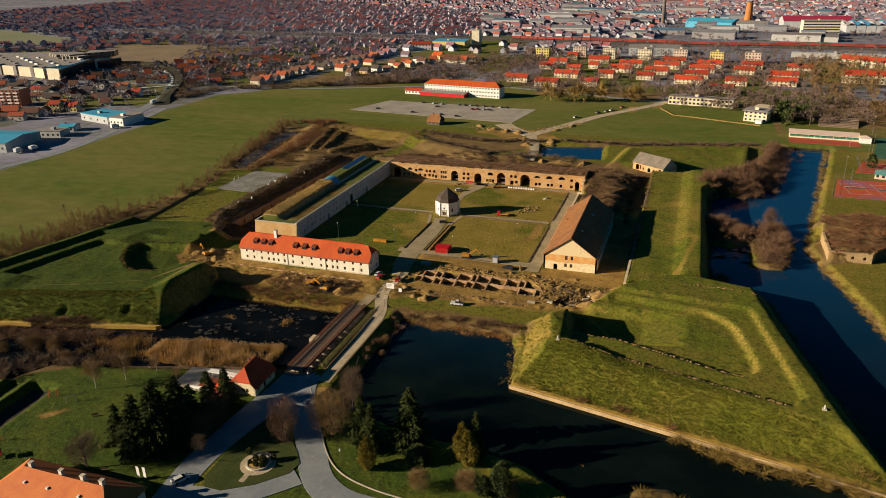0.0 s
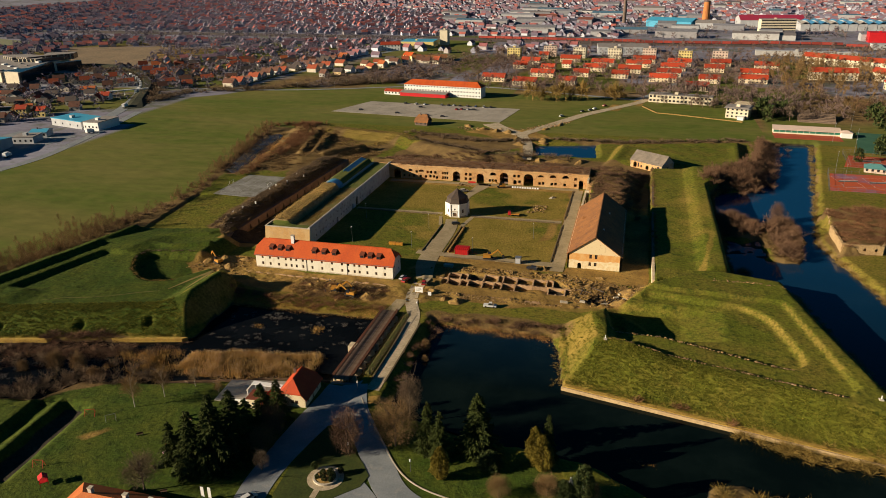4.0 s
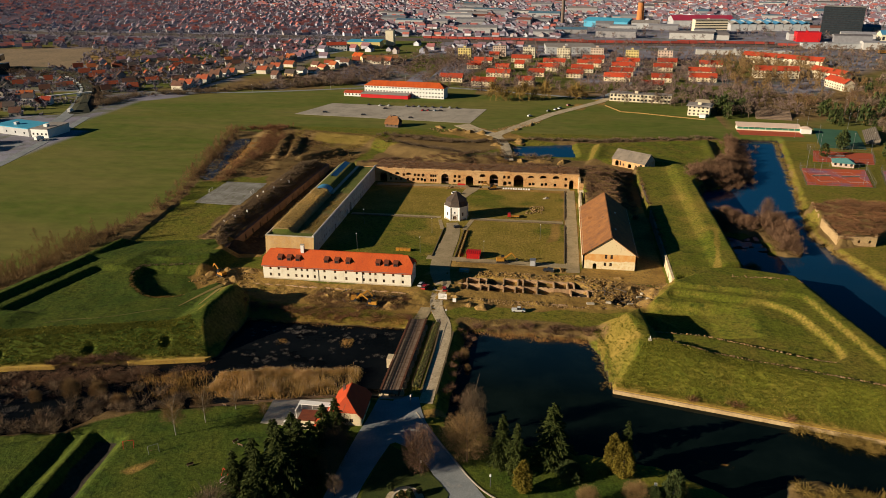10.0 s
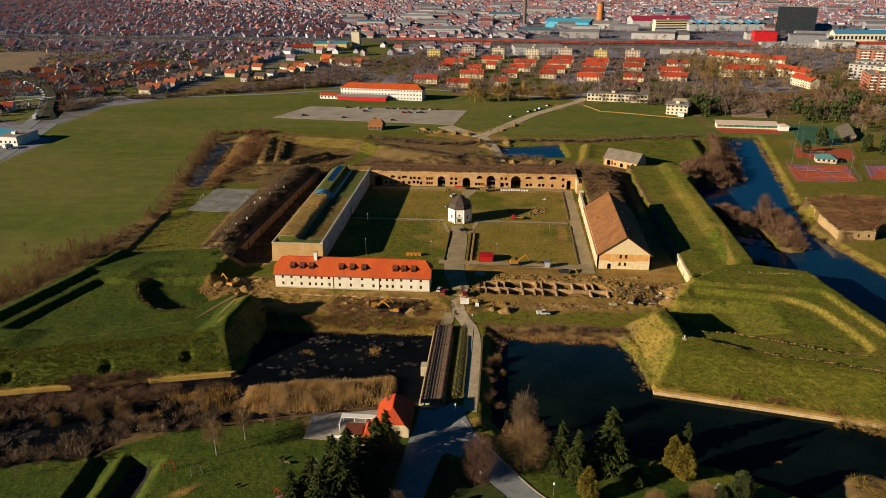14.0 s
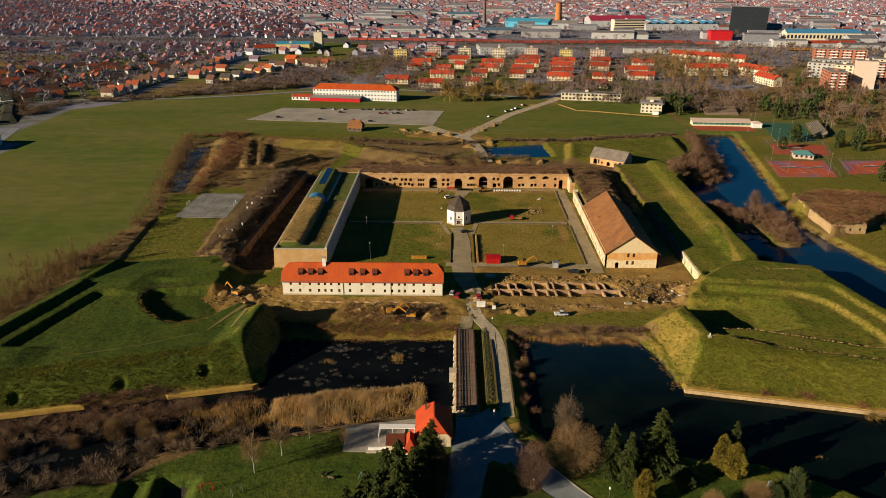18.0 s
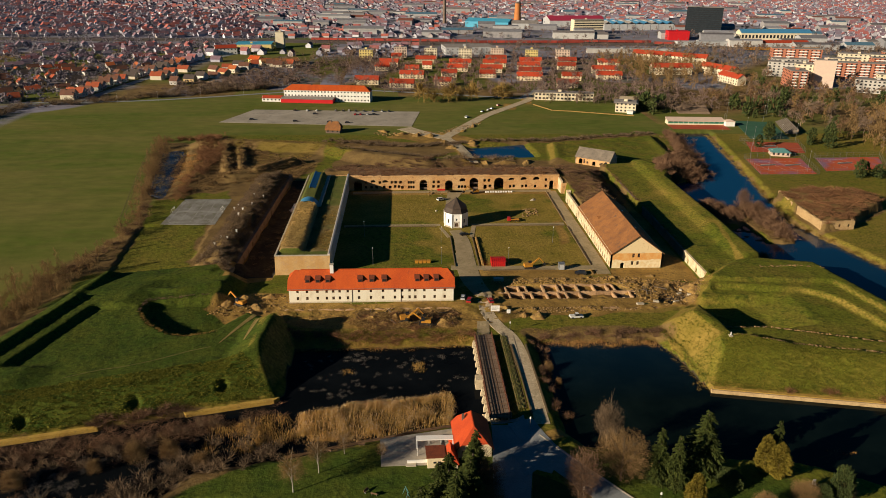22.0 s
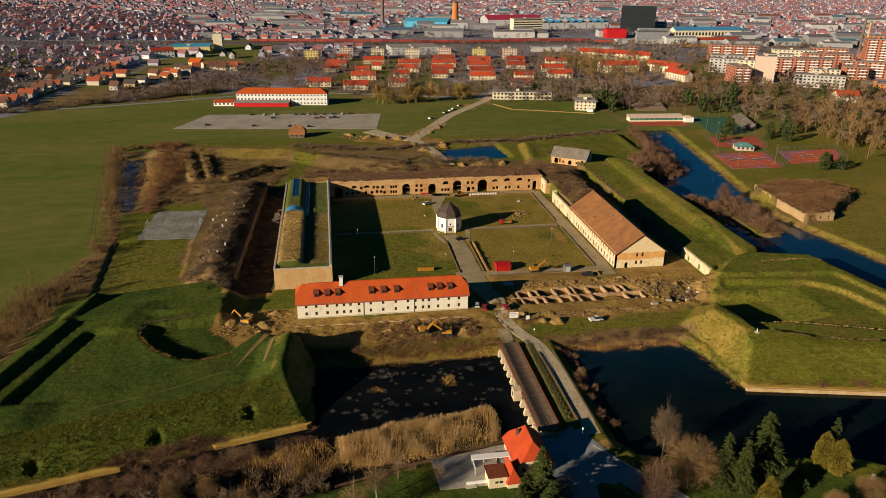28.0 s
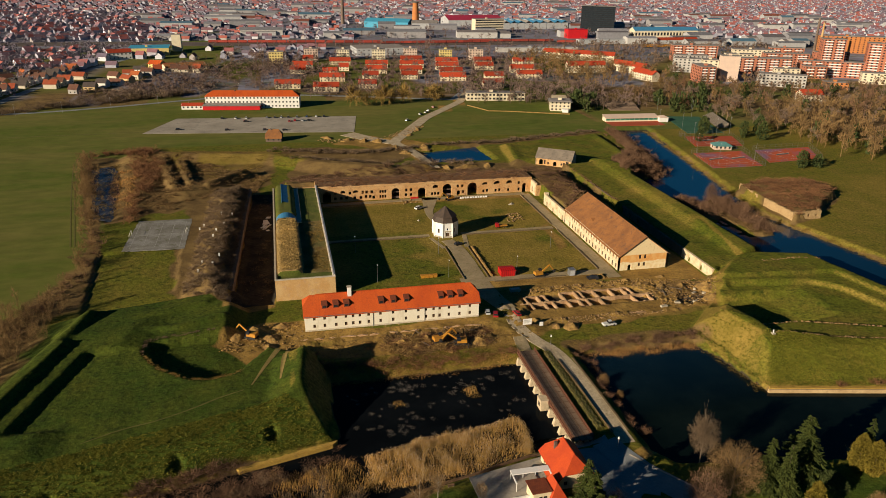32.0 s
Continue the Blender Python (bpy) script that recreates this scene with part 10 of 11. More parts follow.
# ---- machines and vehicles ----
MACHINES = {}


def excavator(x, y, turn, reach=0.0, label="yellow tracked excavator on the works site"):
    if "body" not in MACHINES:
        MACHINES["track"] = Geo().loft([[(-2.0, s, 0.0), (2.0, s, 0.0), (2.35, s, 0.45), (2.0, s, 0.9), (-2.0, s, 0.9), (-2.35, s, 0.45)] for s in (-0.3, 0.3)]).mesh("track", M_RUBBER)
        MACHINES["body"] = Geo().prism([(-2.3, -1.3), (1.3, -1.3), (1.3, 1.3), (-2.3, 1.3)], 1.05, 2.3, [(-2.2, -1.2), (1.2, -1.2), (1.2, 1.2), (-2.2, 1.2)]).box(-0.6, -0.5, 0.85, 0.6, 0.5, 1.1).mesh("body", M_YELLOW)
        MACHINES["cab"] = Geo().prism([(-0.1, 0.2), (1.6, 0.2), (1.6, 1.25), (-0.1, 1.25)], 1.3, 3.1, [(0.0, 0.25), (1.3, 0.25), (1.3, 1.2), (0.0, 1.2)]).mesh("cab", M_GLASS)
        MACHINES["boom"] = Geo().prism([(0, -0.22), (4.6, -0.18), (4.6, 0.18), (0, 0.22)], -0.3, 0.3).mesh("boom", M_YELLOW)
        MACHINES["arm"] = Geo().prism([(0, -0.16), (3.2, -0.12), (3.2, 0.12), (0, 0.16)], -0.22, 0.22).mesh("arm", M_YELLOW)
        MACHINES["bucket"] = Geo().loft([[(0, s, 0), (0.9, s, -0.2), (1.1, s, -0.9), (0.3, s, -1.1), (-0.1, s, -0.5)] for s in (-0.55, 0.55)]).mesh("bucket", M_RUBBER)
    e = thing("excavator", label, "excavator", pose(x, y, put_on(x, y) + 0.1, 0, 0, turn), "excavators")
    for s in (-1.0, 1.0):
        part("track", MACHINES["track"], None, e).matrix_basis = pose(0, s, 0)
    part("body", MACHINES["body"], None, e)
    part("cab", MACHINES["cab"], None, e, "dark glazed cab")
    part("boom", MACHINES["boom"], None, e).matrix_basis = pose(1.0, -0.2, 1.9, 0, -38, 0)
    part("arm", MACHINES["arm"], None, e).matrix_basis = pose(4.6, -0.2, 4.75, 0, 52 + reach, 0)
    part("bucket", MACHINES["bucket"], None, e).matrix_basis = pose(6.5, -0.2, 2.3, 0, 0, 0)


for x, y, a in ((53, -19.5, 175), (46, -17, 10), (-19, -1, 150), (100.5, 31.2, 8), (86.5, 140.5, 200)):
    excavator(x, y, a)

CARS = {}
PAINT = {"white": (0.66, 0.66, 0.64), "black": (0.022, 0.022, 0.026), "red": (0.36, 0.018, 0.016), "grey": (0.17, 0.175, 0.185), "silver": (0.46, 0.47, 0.48), "blue": (0.03, 0.06, 0.16), "orange": (0.55, 0.13, 0.02)}


def car(x, y, turn, colour, place, group="", pickup=False, name="car", scale=1.0):
    if colour not in CARS:
        CARS[colour] = surf("paint_" + colour, PAINT[colour], tuple(v * 0.85 for v in PAINT[colour]), 1.0, 6.0, 0.3, grain=0.05, spec=0.5)
    key = ("car", colour, pickup)
    if key not in MACHINES:
        w = 0.86
        ring = lambda s: [(-2.15, s, 0.35), (2.15, s, 0.35), (2.2, s, 0.7), (1.2, s, 0.92), (-2.1, s, 0.95), (-2.2, s, 0.6)]
        b = Geo().loft([ring(-w), ring(w)])
        if pickup:
            c = Geo().prism([(-0.5, -0.75), (1.3, -0.75), (1.3, 0.75), (-0.5, 0.75)], 0.93, 1.6, [(-0.4, -0.62), (0.7, -0.62), (0.7, 0.62), (-0.4, 0.62)])
            top = Geo().box(-0.38, -0.6, 1.6, 0.68, 0.6, 1.66)
        else:
            c = Geo().prism([(-2.0, -0.78), (1.25, -0.78), (1.25, 0.78), (-2.0, 0.78)], 0.93, 1.42, [(-1.6, -0.64), (0.45, -0.64), (0.45, 0.64), (-1.6, 0.64)])
            top = Geo().box(-1.58, -0.62, 1.42, 0.42, 0.62, 1.48)
        wh = Geo().tube((0, -0.11, 0), (0, 0.11, 0), 0.33, 0.33, 12)
        MACHINES[key] = (b.mesh("body", CARS[colour]), c.mesh("glazing", M_GLASS), top.mesh("roof", CARS[colour]), wh.mesh("wheel", M_RUBBER))
    b, c, top, wh = MACHINES[key]
    t = thing(name, ("%s pickup truck parked %s" if pickup else "%s car parked %s") % (colour, place), "pickup" if pickup else "car", pose(x, y, put_on(x, y) + 0.14, 0, 0, turn), group)
    t.scale = (scale, scale, scale)
    part("body", b, None, t)
    part("glazing", c, None, t)
    part("roof", top, None, t)
    for dx in (-1.35, 1.35):
        for dy in (-0.78, 0.78):
            part("wheel", wh, None, t).matrix_basis = pose(dx, dy, 0.33)
    return t


car(111, -16.6, 5, "white", "on the grass by the dig", pickup=True, scale=1.2)
car(71.3, -1.5, 75, "red", "by the gate road", scale=1.1)
car(79.6, -2.2, 100, "red", "beside the dig")
car(122, 24, 170, "black", "on the yard road", scale=1.15)
car(75, 73, 20, "black", "by the chapel")
car(72, -139.5, 62, "white", "at the kerb of the road", scale=1.1)
car(66.5, 128, 30, "white", "near the casemates", scale=1.2)
car(69, 1.5, 80, "silver", "beside the white barrack")
for i, (x, y) in enumerate(((-49.8, 383), (-38.8, 381), (-30.4, 380.5), (-13.8, 380.5), (-7.3, 380), (-2.1, 380), (3.7, 379.5), (10.7, 379), (18.8, 378.6), (26.6, 378), (33, 377.8))):
    car(x, y, 83, ("black", "white", "white", "grey", "black", "silver", "black", "grey", "blue", "white", "black")[i], "along the edge of the parking ground", "parked cars")
for x, y, c in ((-30.2, 366.9, "black"), (-43.2, 337.7, "black"), (-14.9, 334, "black"), (-0.1, 331, "black"), (4.2, 363.8, "red"), (8.7, 365, "red"), (14.6, 364.5, "silver"), (20.4, 364, "black"), (-80, 345, "black")):
    car(x, y, 85 if c != "black" else 5, c, "on the gravel parking ground", "parked cars")
for x, y, c in ((99.4, 351.7, "white"), (115.2, 375, "black"), (121.4, 382, "grey"), (125, 388.6, "white"), (132.8, 404, "red")):
    car(x, y, 56, c, "along the gravel town road", "cars on the town road", scale=1.1)

tr = thing("flatbed_truck", "orange flatbed truck beside the chapel path", "truck", pose(99, 92.5, 0.12, 0, 0, 0))
part("cab", Geo().prism([(0, -1.1), (1.8, -1.1), (1.8, 1.1), (0, 1.1)], 0.5, 2.4, [(0.1, -1.0), (1.5, -1.0), (1.5, 1.0), (0.1, 1.0)]), CARS["red"], tr)
part("bed", Geo().box(1.9, -1.15, 0.9, 6.2, 1.15, 1.3), M_YELLOW, tr)
for dx in (0.9, 4.4, 5.4):
    for dy in (-1.0, 1.0):
        part("wheel", MACHINES[("car", "red", False)][3], None, tr).matrix_basis = pose(dx, dy, 0.42)

# tent, containers, signs and blocks in the yard
t = thing("marquee", "bright red marquee tent in the courtyard", "tent", pose(84.2, 33.4, 0))
part("canopy", gable_roof(0, 0, 6.3, 5.6, 2.6, 3.1, 0.15, "x", 0, 0.1), M_RED, t)
for x in (0.05, 6.15):
    part("side_wall", Geo().box(x, 0.0, 0.1, x + 0.1, 5.6, 2.5), M_RED, t)
part("back_wall", Geo().box(0.15, 5.5, 0.1, 6.15, 5.6, 2.5), M_RED, t)
part("front_wall", Geo().box(0.15, 0.0, 0.1, 6.15, 0.1, 2.5), M_RED, t)
for x in (0.05, 6.2):
    for y in (0.0, 5.5):
        part("pole", Geo().box(x, y, 0, x + 0.1, y + 0.1, 2.6), M_METAL, t)
for i in range(7):
    part("roof_rib", Geo().face((0.2 + i * 0.95, -0.1, 2.63), (0.34 + i * 0.95, -0.1, 2.63), (0.34 + i * 0.95, 2.8, 3.16), (0.2 + i * 0.95, 2.8, 3.16)), M_DARKRED, t)
    part("seam", Geo().box(0.2 + i * 0.95, -0.05, 0.1, 0.34 + i * 0.95, 0.0, 2.5), M_DARKRED, t)
c = thing("container", "grey steel site container on the yard", "container", pose(113.4, 28.6, 0.1))
part("box", Geo().box(0, 0, 0.1, 2.6, 2.6, 2.8), M_METAL, c)
part("door", Geo().box(0.3, -0.06, 0.2, 2.3, 0.0, 2.5), M_WHITEHALL, c)
part("roof_rim", Geo().box(-0.05, -0.05, 2.8, 2.65, 2.65, 2.92), M_METAL, c)
c = thing("container", "low blue-grey skip on the yard", "container", pose(83.4, 17.2, 0.2))
part("box", Geo().prism([(0, 0), (3.8, 0), (3.8, 1.8), (0, 1.8)], 0, 1.3, [(-0.4, -0.1), (4.2, -0.1), (4.2, 1.9), (-0.4, 1.9)]), M_TEAL, c)
part("load", Geo().prism([(0.1, 0.1), (3.7, 0.1), (3.7, 1.7), (0.1, 1.7)], 1.0, 1.4), M_METAL, c)
for i in range(4):
    c = thing("skip", "yellow skip standing behind the barrack", "skip", pose(50.2 + i * 1.8, 38.2, 0.1), "yellow skips")
    part("box", Geo().prism([(0, 0), (1.5, 0), (1.5, 1.2), (0, 1.2)], 0, 1.2, [(-0.1, -0.1), (1.6, -0.1), (1.6, 1.3), (-0.1, 1.3)]), M_YELLOW, c)
    part("lid", Geo().box(-0.1, -0.1, 1.2, 1.6, 1.3, 1.3), M_YELLOW, c)
s = thing("site_board", "white site information board on posts", "sign", pose(78.6, -12.2, put_on(79.9, -12)))
part("panel", Geo().box(0, 0, 1.2, 3.4, 0.1, 3.6), M_WHITE, s)
for x in (0.3, 3.0):
    part("post", Geo().box(x, 0.1, -0.3, x + 0.12, 0.22, 3.4), M_TIMBER, s)
part("lettering", Geo().box(0.4, -0.02, 2.9, 2.6, 0.0, 3.1), M_METAL, s)
part("lettering", Geo().box(0.4, -0.02, 2.4, 3.0, 0.0, 2.55), M_METAL, s)
part("lettering", Geo().box(0.4, -0.02, 1.9, 2.2, 0.0, 2.05), M_METAL, s)
s = thing("site_board", "small white notice board by the gravel road", "sign", pose(84.6, -13.6, put_on(85.3, -13.4)))
part("panel", Geo().box(0, 0, 0.6, 1.4, 0.1, 2.2), M_WHITE, s)
part("post", Geo().box(0.6, 0.1, -0.3, 0.75, 0.2, 2.0), M_TIMBER, s)
for i in range(11):
    solid("stone_block", Geo().prism([(0, 0), (1.0, 0), (1.0, 0.8), (0, 0.8)], 0, 0.8, [(0.06, 0.06), (0.94, 0.06), (0.94, 0.74), (0.06, 0.74)]), M_WHITE, "white stone block in a row by the casemates", "stone block", pose(92.6 + i * 1.5, 141.6, 0.1, 0, 0, DR.uniform(-8, 8)), "row of white blocks")
mound(118.6, 127.6, 3.2, 1.8, 1.2, 91, M_STONE, "heap of pale gravel in the courtyard", "gravel heaps", "gravel_heap", "gravel heap")
mound(62.8, 110, 1.6, 1.2, 0.8, 92, M_STONE, "small heap of pale stone", "gravel heaps", "gravel_heap", "gravel heap")
c = thing("barrier_net", "orange plastic safety netting by the casemates", "barrier", pose(65, 146.0, 0))
part("net", Geo().box(0, 0, 0.2, 4.6, 0.04, 1.2), CARS["orange"] if "orange" in CARS else M_RED, c)
for x in (0.0, 2.2, 4.4):
    part("stake", Geo().box(x, 0.04, -0.2, x + 0.06, 0.1, 1.3), M_METAL, c)


def lamp_post(x, y, h, label="slim steel lamp post with a pale head", group="lamp posts", globe=False):
    key = ("lamp", h, globe)
    if key not in MACHINES:
        MACHINES[key] = (Geo().tube((0, 0, -0.3), (0, 0, h), 0.09, 0.05, 8).mesh("pole", M_POLE if h < 9 else M_METAL), (Geo().tube((0, 0, h - 0.1), (0, 0, h + 0.5), 0.28, 0.2, 10) if globe else Geo().box(-0.15, -0.7, h - 0.05, 0.15, 0.2, h + 0.1)).mesh("head", M_WHITE))
    t = thing("lamp_post", label, "lamp post", pose(x, y, put_on(x, y)), group)
    part("pole", MACHINES[key][0], None, t)
    part("head", MACHINES[key][1], None, t)


for x, y in ((26, 72.5), (31.5, 38), (63.2, 63.8), (62, 37.5), (92, 36.5), (117, 62)):
    lamp_post(x, y, 8.0)
for x, y in ((81.8, -86), (109.5, -118.8), (90.5, -116), (155.6, -118.6), (84, -27)):
    lamp_post(x, y, 3.6, "short lamp post with a white globe head", "park lamps", True)

# raised dark edgings standing in for shaded trench lines along the courtyard paths
for x0, y0, x1, y1 in ((67.9, 34, 68.3, 72), (78.6, 34, 79.0, 70), (128.6, 34, 129.1, 84), (128.6, 92, 129.1, 142), (80, 85.4, 128, 85.9), (16, 85.6, 62, 86.1), (80, 29.2, 112, 29.6)):
    g = Geo()
    n = int(max(x1 - x0, y1 - y0) / 3)
    for i in range(n):
        h = 0.34 + 0.2 * DR.random()
        if y1 - y0 > x1 - x0:
            g.box(x0, y0 + (y1 - y0) * i / n, -0.2, x1, y0 + (y1 - y0) * (i + 0.97) / n, h)
        else:
            g.box(x0 + (x1 - x0) * i / n, y0, -0.2, x0 + (x1 - x0) * (i + 0.97) / n, y1, h)
    solid("trench_edging", g, M_EDGING, "low dark edging standing in for a shaded path trench", "edging", kind="structure")
g = Geo()
for i in range(24):
    g.prism([(79.9, 35 + i * 1.45), (81.0, 35 + i * 1.45), (81.0, 36.3 + i * 1.45), (79.9, 36.3 + i * 1.45)], -0.1, 0.7 + 0.3 * DR.random(), [(80.2, 35.2 + i * 1.45), (80.8, 35.2 + i * 1.45), (80.8, 36.1 + i * 1.45), (80.2, 36.1 + i * 1.45)])
solid("earth_bank", g, M_SPOIL, "line of dug earth beside the path trench", "earth heap")

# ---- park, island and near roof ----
sheet("traffic_island", ccw([(79.5, -105.6), (77.6, -116), (76.8, -126), (77.2, -136), (79.5, -139.6), (84.5, -139.6), (92, -134.8), (98.4, -128), (99.2, -123.4), (96, -119), (91.3, -114.4), (84.7, -108.5)]), 0.24, M_LAWN, "lawn of the traffic island, coloured dark for tree shade", "lawn")
f = thing("fountain", "round stone planted basin with evergreen shrubs", "fountain", pose(88.2, -127.0, 0.2))
ring = lambda r, z: [(r * math.cos(2 * math.pi * i / 24), r * math.sin(2 * math.pi * i / 24), z) for i in range(24)]
part("paving", Geo().loft([ring(5.0, -0.2), ring(5.0, 0.1)]), M_GRAVEL, f, "pale ring path")
part("basin", Geo().loft([ring(3.4, 0), ring(3.4, 0.6), ring(2.9, 0.6), ring(2.9, 0.25)]), M_STONE, f)
part("bed", Geo().loft([ring(2.9, 0.0), ring(2.9, 0.35), ring(1.2, 0.8), ring(0.1, 1.0)]), M_SPOIL, f)
part("path", Geo().box(-1.2, -8.0, -0.2, 0.4, -4.6, 0.08), M_GRAVEL, f)
for x, y, h in ((87.3, -126.5, 2.2), (89.4, -126.2, 2.6), (88.4, -128.4, 1.8), (86.2, -128.0, 1.5), (90.3, -128.3, 1.6), (84.0, -124.5, 2.4), (91.5, -124.3, 2.0)):
    tree("evergreen", x, y, h, "small clipped evergreen in the round basin", "shrub", "basin shrubs", 0.8, z=0.5)
ribbon("kerb_east", [(84.0, -89), (88.6, -96), (97.2, -107.4), (105.4, -119), (112, -124.5), (125, -127.5), (150, -128.5)], 0.35, M_STONE, "pale kerb along the east road", "kerb", 0.22, cross=1)

r = thing("near_building", "large building with bright orange tiled roof", "building", pose(29.5, -155.0, 0))
part("wall", Geo().box(0.5, -6.6, -0.3, 38.5, 6.6, 4.2), M_PLASTER, r)
part("roof", gable_roof(0.5, -6.8, 38.5, 6.8, 4.2, 8.2, 0.6, "x", 1.0, 0.3), M_TILE_PALE, r, "bright orange tiled hipped roof")
for x in (8.0, 18.0, 25.0, 31.0):
    ch = part("chimney", Geo().box(x, 0.2, 7.2, x + 1.0, 1.2, 9.3), M_PALEWALL, r)
    part("cap", Geo().box(x - 0.12, 0.08, 9.3, x + 1.12, 1.32, 9.5), M_STONE, ch)
for x in (9.5, 17, 27):
    part("skylight", Geo().box(x, -3.6, 6.2, x + 0.6, -3.0, 6.7), M_WHITE, r)
for x, y in ((60.4, -142.5), (62.3, -142.3)):
    b = thing("banner", "tall pale banner flag on a pole", "banner", pose(x, y, 0), "banner flags")
    part("pole", Geo().tube((0, 0, -0.2), (0, 0, 4.6), 0.05, 0.04, 6), M_METAL, b)
    part("cloth", Geo().box(0.05, -0.02, 1.2, 0.95, 0.02, 4.5), M_WHITE, b)


def play_item(x, y, kind, colour, label):
    t = thing(kind, label, kind.replace("_", " "), pose(x, y, put_on(x, y), 0, 0, DR.uniform(0, 180)), "playground")
    if kind == "swing":
        for dx in (-1.4, 1.4):
            part("leg", Geo().tube((dx, -0.8, 0), (dx, 0, 2.2), 0.06, 0.06, 6), colour, t)
            part("leg", Geo().tube((dx, 0.8, 0), (dx, 0, 2.2), 0.06, 0.06, 6), colour, t)
        part("beam", Geo().tube((-1.4, 0, 2.2), (1.4, 0, 2.2), 0.07, 0.07, 6), colour, t)
        for dx in (-0.6, 0.6):
            part("seat", Geo().box(dx - 0.2, -0.15, 0.5, dx + 0.2, 0.15, 0.56), M_TIMBER, t)
    elif kind == "climbing_frame":
        for dx in (-1, 1):
            for dy in (-1, 1):
                part("post", Geo().box(dx - 0.06, dy - 0.06, 0, dx + 0.06, dy + 0.06, 2.2), colour, t)
        part("platform", Geo().box(-1.1, -1.1, 1.0, 1.1, 1.1, 1.12), colour, t)
        part("slide", Geo().prism([(1.1, -0.3), (3.0, -0.3), (3.0, 0.3), (1.1, 0.3)], 0.0, 0.12).move(Matrix.Translation((0, 0, 0.5)) @ pose(0, 0, 0, 0, 22, 0)), colour, t)
        part("roof", gable_roof(-1.1, -1.1, 1.1, 1.1, 2.2, 3.0, 0.1, "x", 0, 0.06), colour, t)
    else:
        part("seat", Geo().box(-0.9, -0.25, 0.42, 0.9, 0.25, 0.5), M_TIMBER, t)
        part("backrest", Geo().box(-0.9, 0.2, 0.55, 0.9, 0.28, 0.95), M_TIMBER, t)
        for dx in (-0.7, 0.62):
            part("leg", Geo().box(dx, -0.2, 0, dx + 0.08, 0.2, 0.42), M_METAL, t)


play_item(39.0, -125.2, "swing", M_RED, "red play frame on the park lawn")
play_item(46, -130.8, "climbing_frame", M_TIMBER, "brown play tower on the park lawn")
play_item(6, -117.2, "swing", M_RED, "red swing frame on the park lawn")
play_item(45.7, -113, "swing", M_TEAL, "green swing frame on the park lawn")
play_item(8.8, -141.3, "swing", M_RED, "red swing frame beside the hollow")
play_item(15.4, -146.9, "climbing_frame", M_RED, "red climbing frame on the park lawn")
play_item(14, -118, "swing", M_METAL, "pale swing frame on the park lawn")
for x, y in ((27.2, -122.3), (40.3, -134.3), (35.3, -110.6), (49, -142.3), (37.4, -112), (33, -90.5), (24, -93)):
    play_item(x, y, "bench", M_TIMBER, "small wooden bench on the park lawn")
m = thing("monument", "pale stone monument on the lawn", "monument", pose(152.2, -113.5, 0))
part("plinth", Geo().box(-0.8, -0.6, -0.2, 0.8, 0.6, 0.5), M_STONE, m)
part("slab", Geo().prism([(-0.5, -0.2), (0.5, -0.2), (0.5, 0.2), (-0.5, 0.2)], 0.5, 2.2, [(-0.35, -0.15), (0.35, -0.15), (0.35, 0.15), (-0.35, 0.15)]), M_WHITE, m)
for x, y, z in ((157, -47.4, 7.7), (237.5, -63.2, 5.0)):
    b = thing("survey_marker", "small pale concrete marker on the rampart", "marker", pose(x, y, put_on(x, y)), "rampart markers")
    part("base", Geo().box(-0.6, -0.6, -0.3, 0.6, 0.6, 0.35), M_STONE, b)
    part("stem", Geo().box(-0.12, -0.12, 0.35, 0.12, 0.12, 1.5), M_WHITE, b)

# dead plants and scum in the western moat
stuff("moat_debris", np.concatenate([stamp(LOWS, np.column_stack([q, np.full(len(q), WATER - 0.05), 0.7 + 1.0 * RNG.rand(len(q)), 0.2 + 0.3 * RNG.rand(len(q))]), RNG) for q in (scatter([(10, -36), (66, -36), (66, -60), (40, -66), (12, -66)], 90, RNG, 7.0), scatter([(-100, -104), (-20, -82), (8, -78), (-14, -94), (-60, -112)], 120, RNG, 8.0))]), M_GREYWEED, "pale dead plants floating in the moat", "plants")

# goals, hives and sheeting on the western side
for x, y, a in ((-77.5, 113, 90), (-52, 113, -90)):
    gl = thing("goal", "white steel football goal on the sports yard", "goal", pose(x, y, put_on(x, y) + 0.15, 0, 0, a), "football goals")
    for dx in (-2.2, 2.2):
        part("post", Geo().tube((dx, 0, 0), (dx, 0, 2.1), 0.05, 0.05, 6), M_WHITE, gl)
        part("stay", Geo().tube((dx, 0, 2.1), (dx, 1.0, 0), 0.04, 0.04, 5), M_WHITE, gl)
    part("crossbar", Geo().tube((-2.2, 0, 2.1), (2.2, 0, 2.1), 0.05, 0.05, 6), M_WHITE, gl)
for x, y in ((-44, 118), (-35, 117), (-30, 116), (-33, 100), (-36, 92), (-37, 86), (-40, 60), (-33, 62), (-41, 52), (-35, 52), (-46, 116)):
    solid("vent_cap", Geo().box(-0.3, -0.3, -0.6, 0.3, 0.3, 0.7).box(-0.4, -0.4, 0.7, 0.4, 0.4, 0.82), M_WHITE, "small white vent shaft on the overgrown plateau", "vent shaft", pose(x, y, put_on(x, y) + 0.35), "vent shafts")
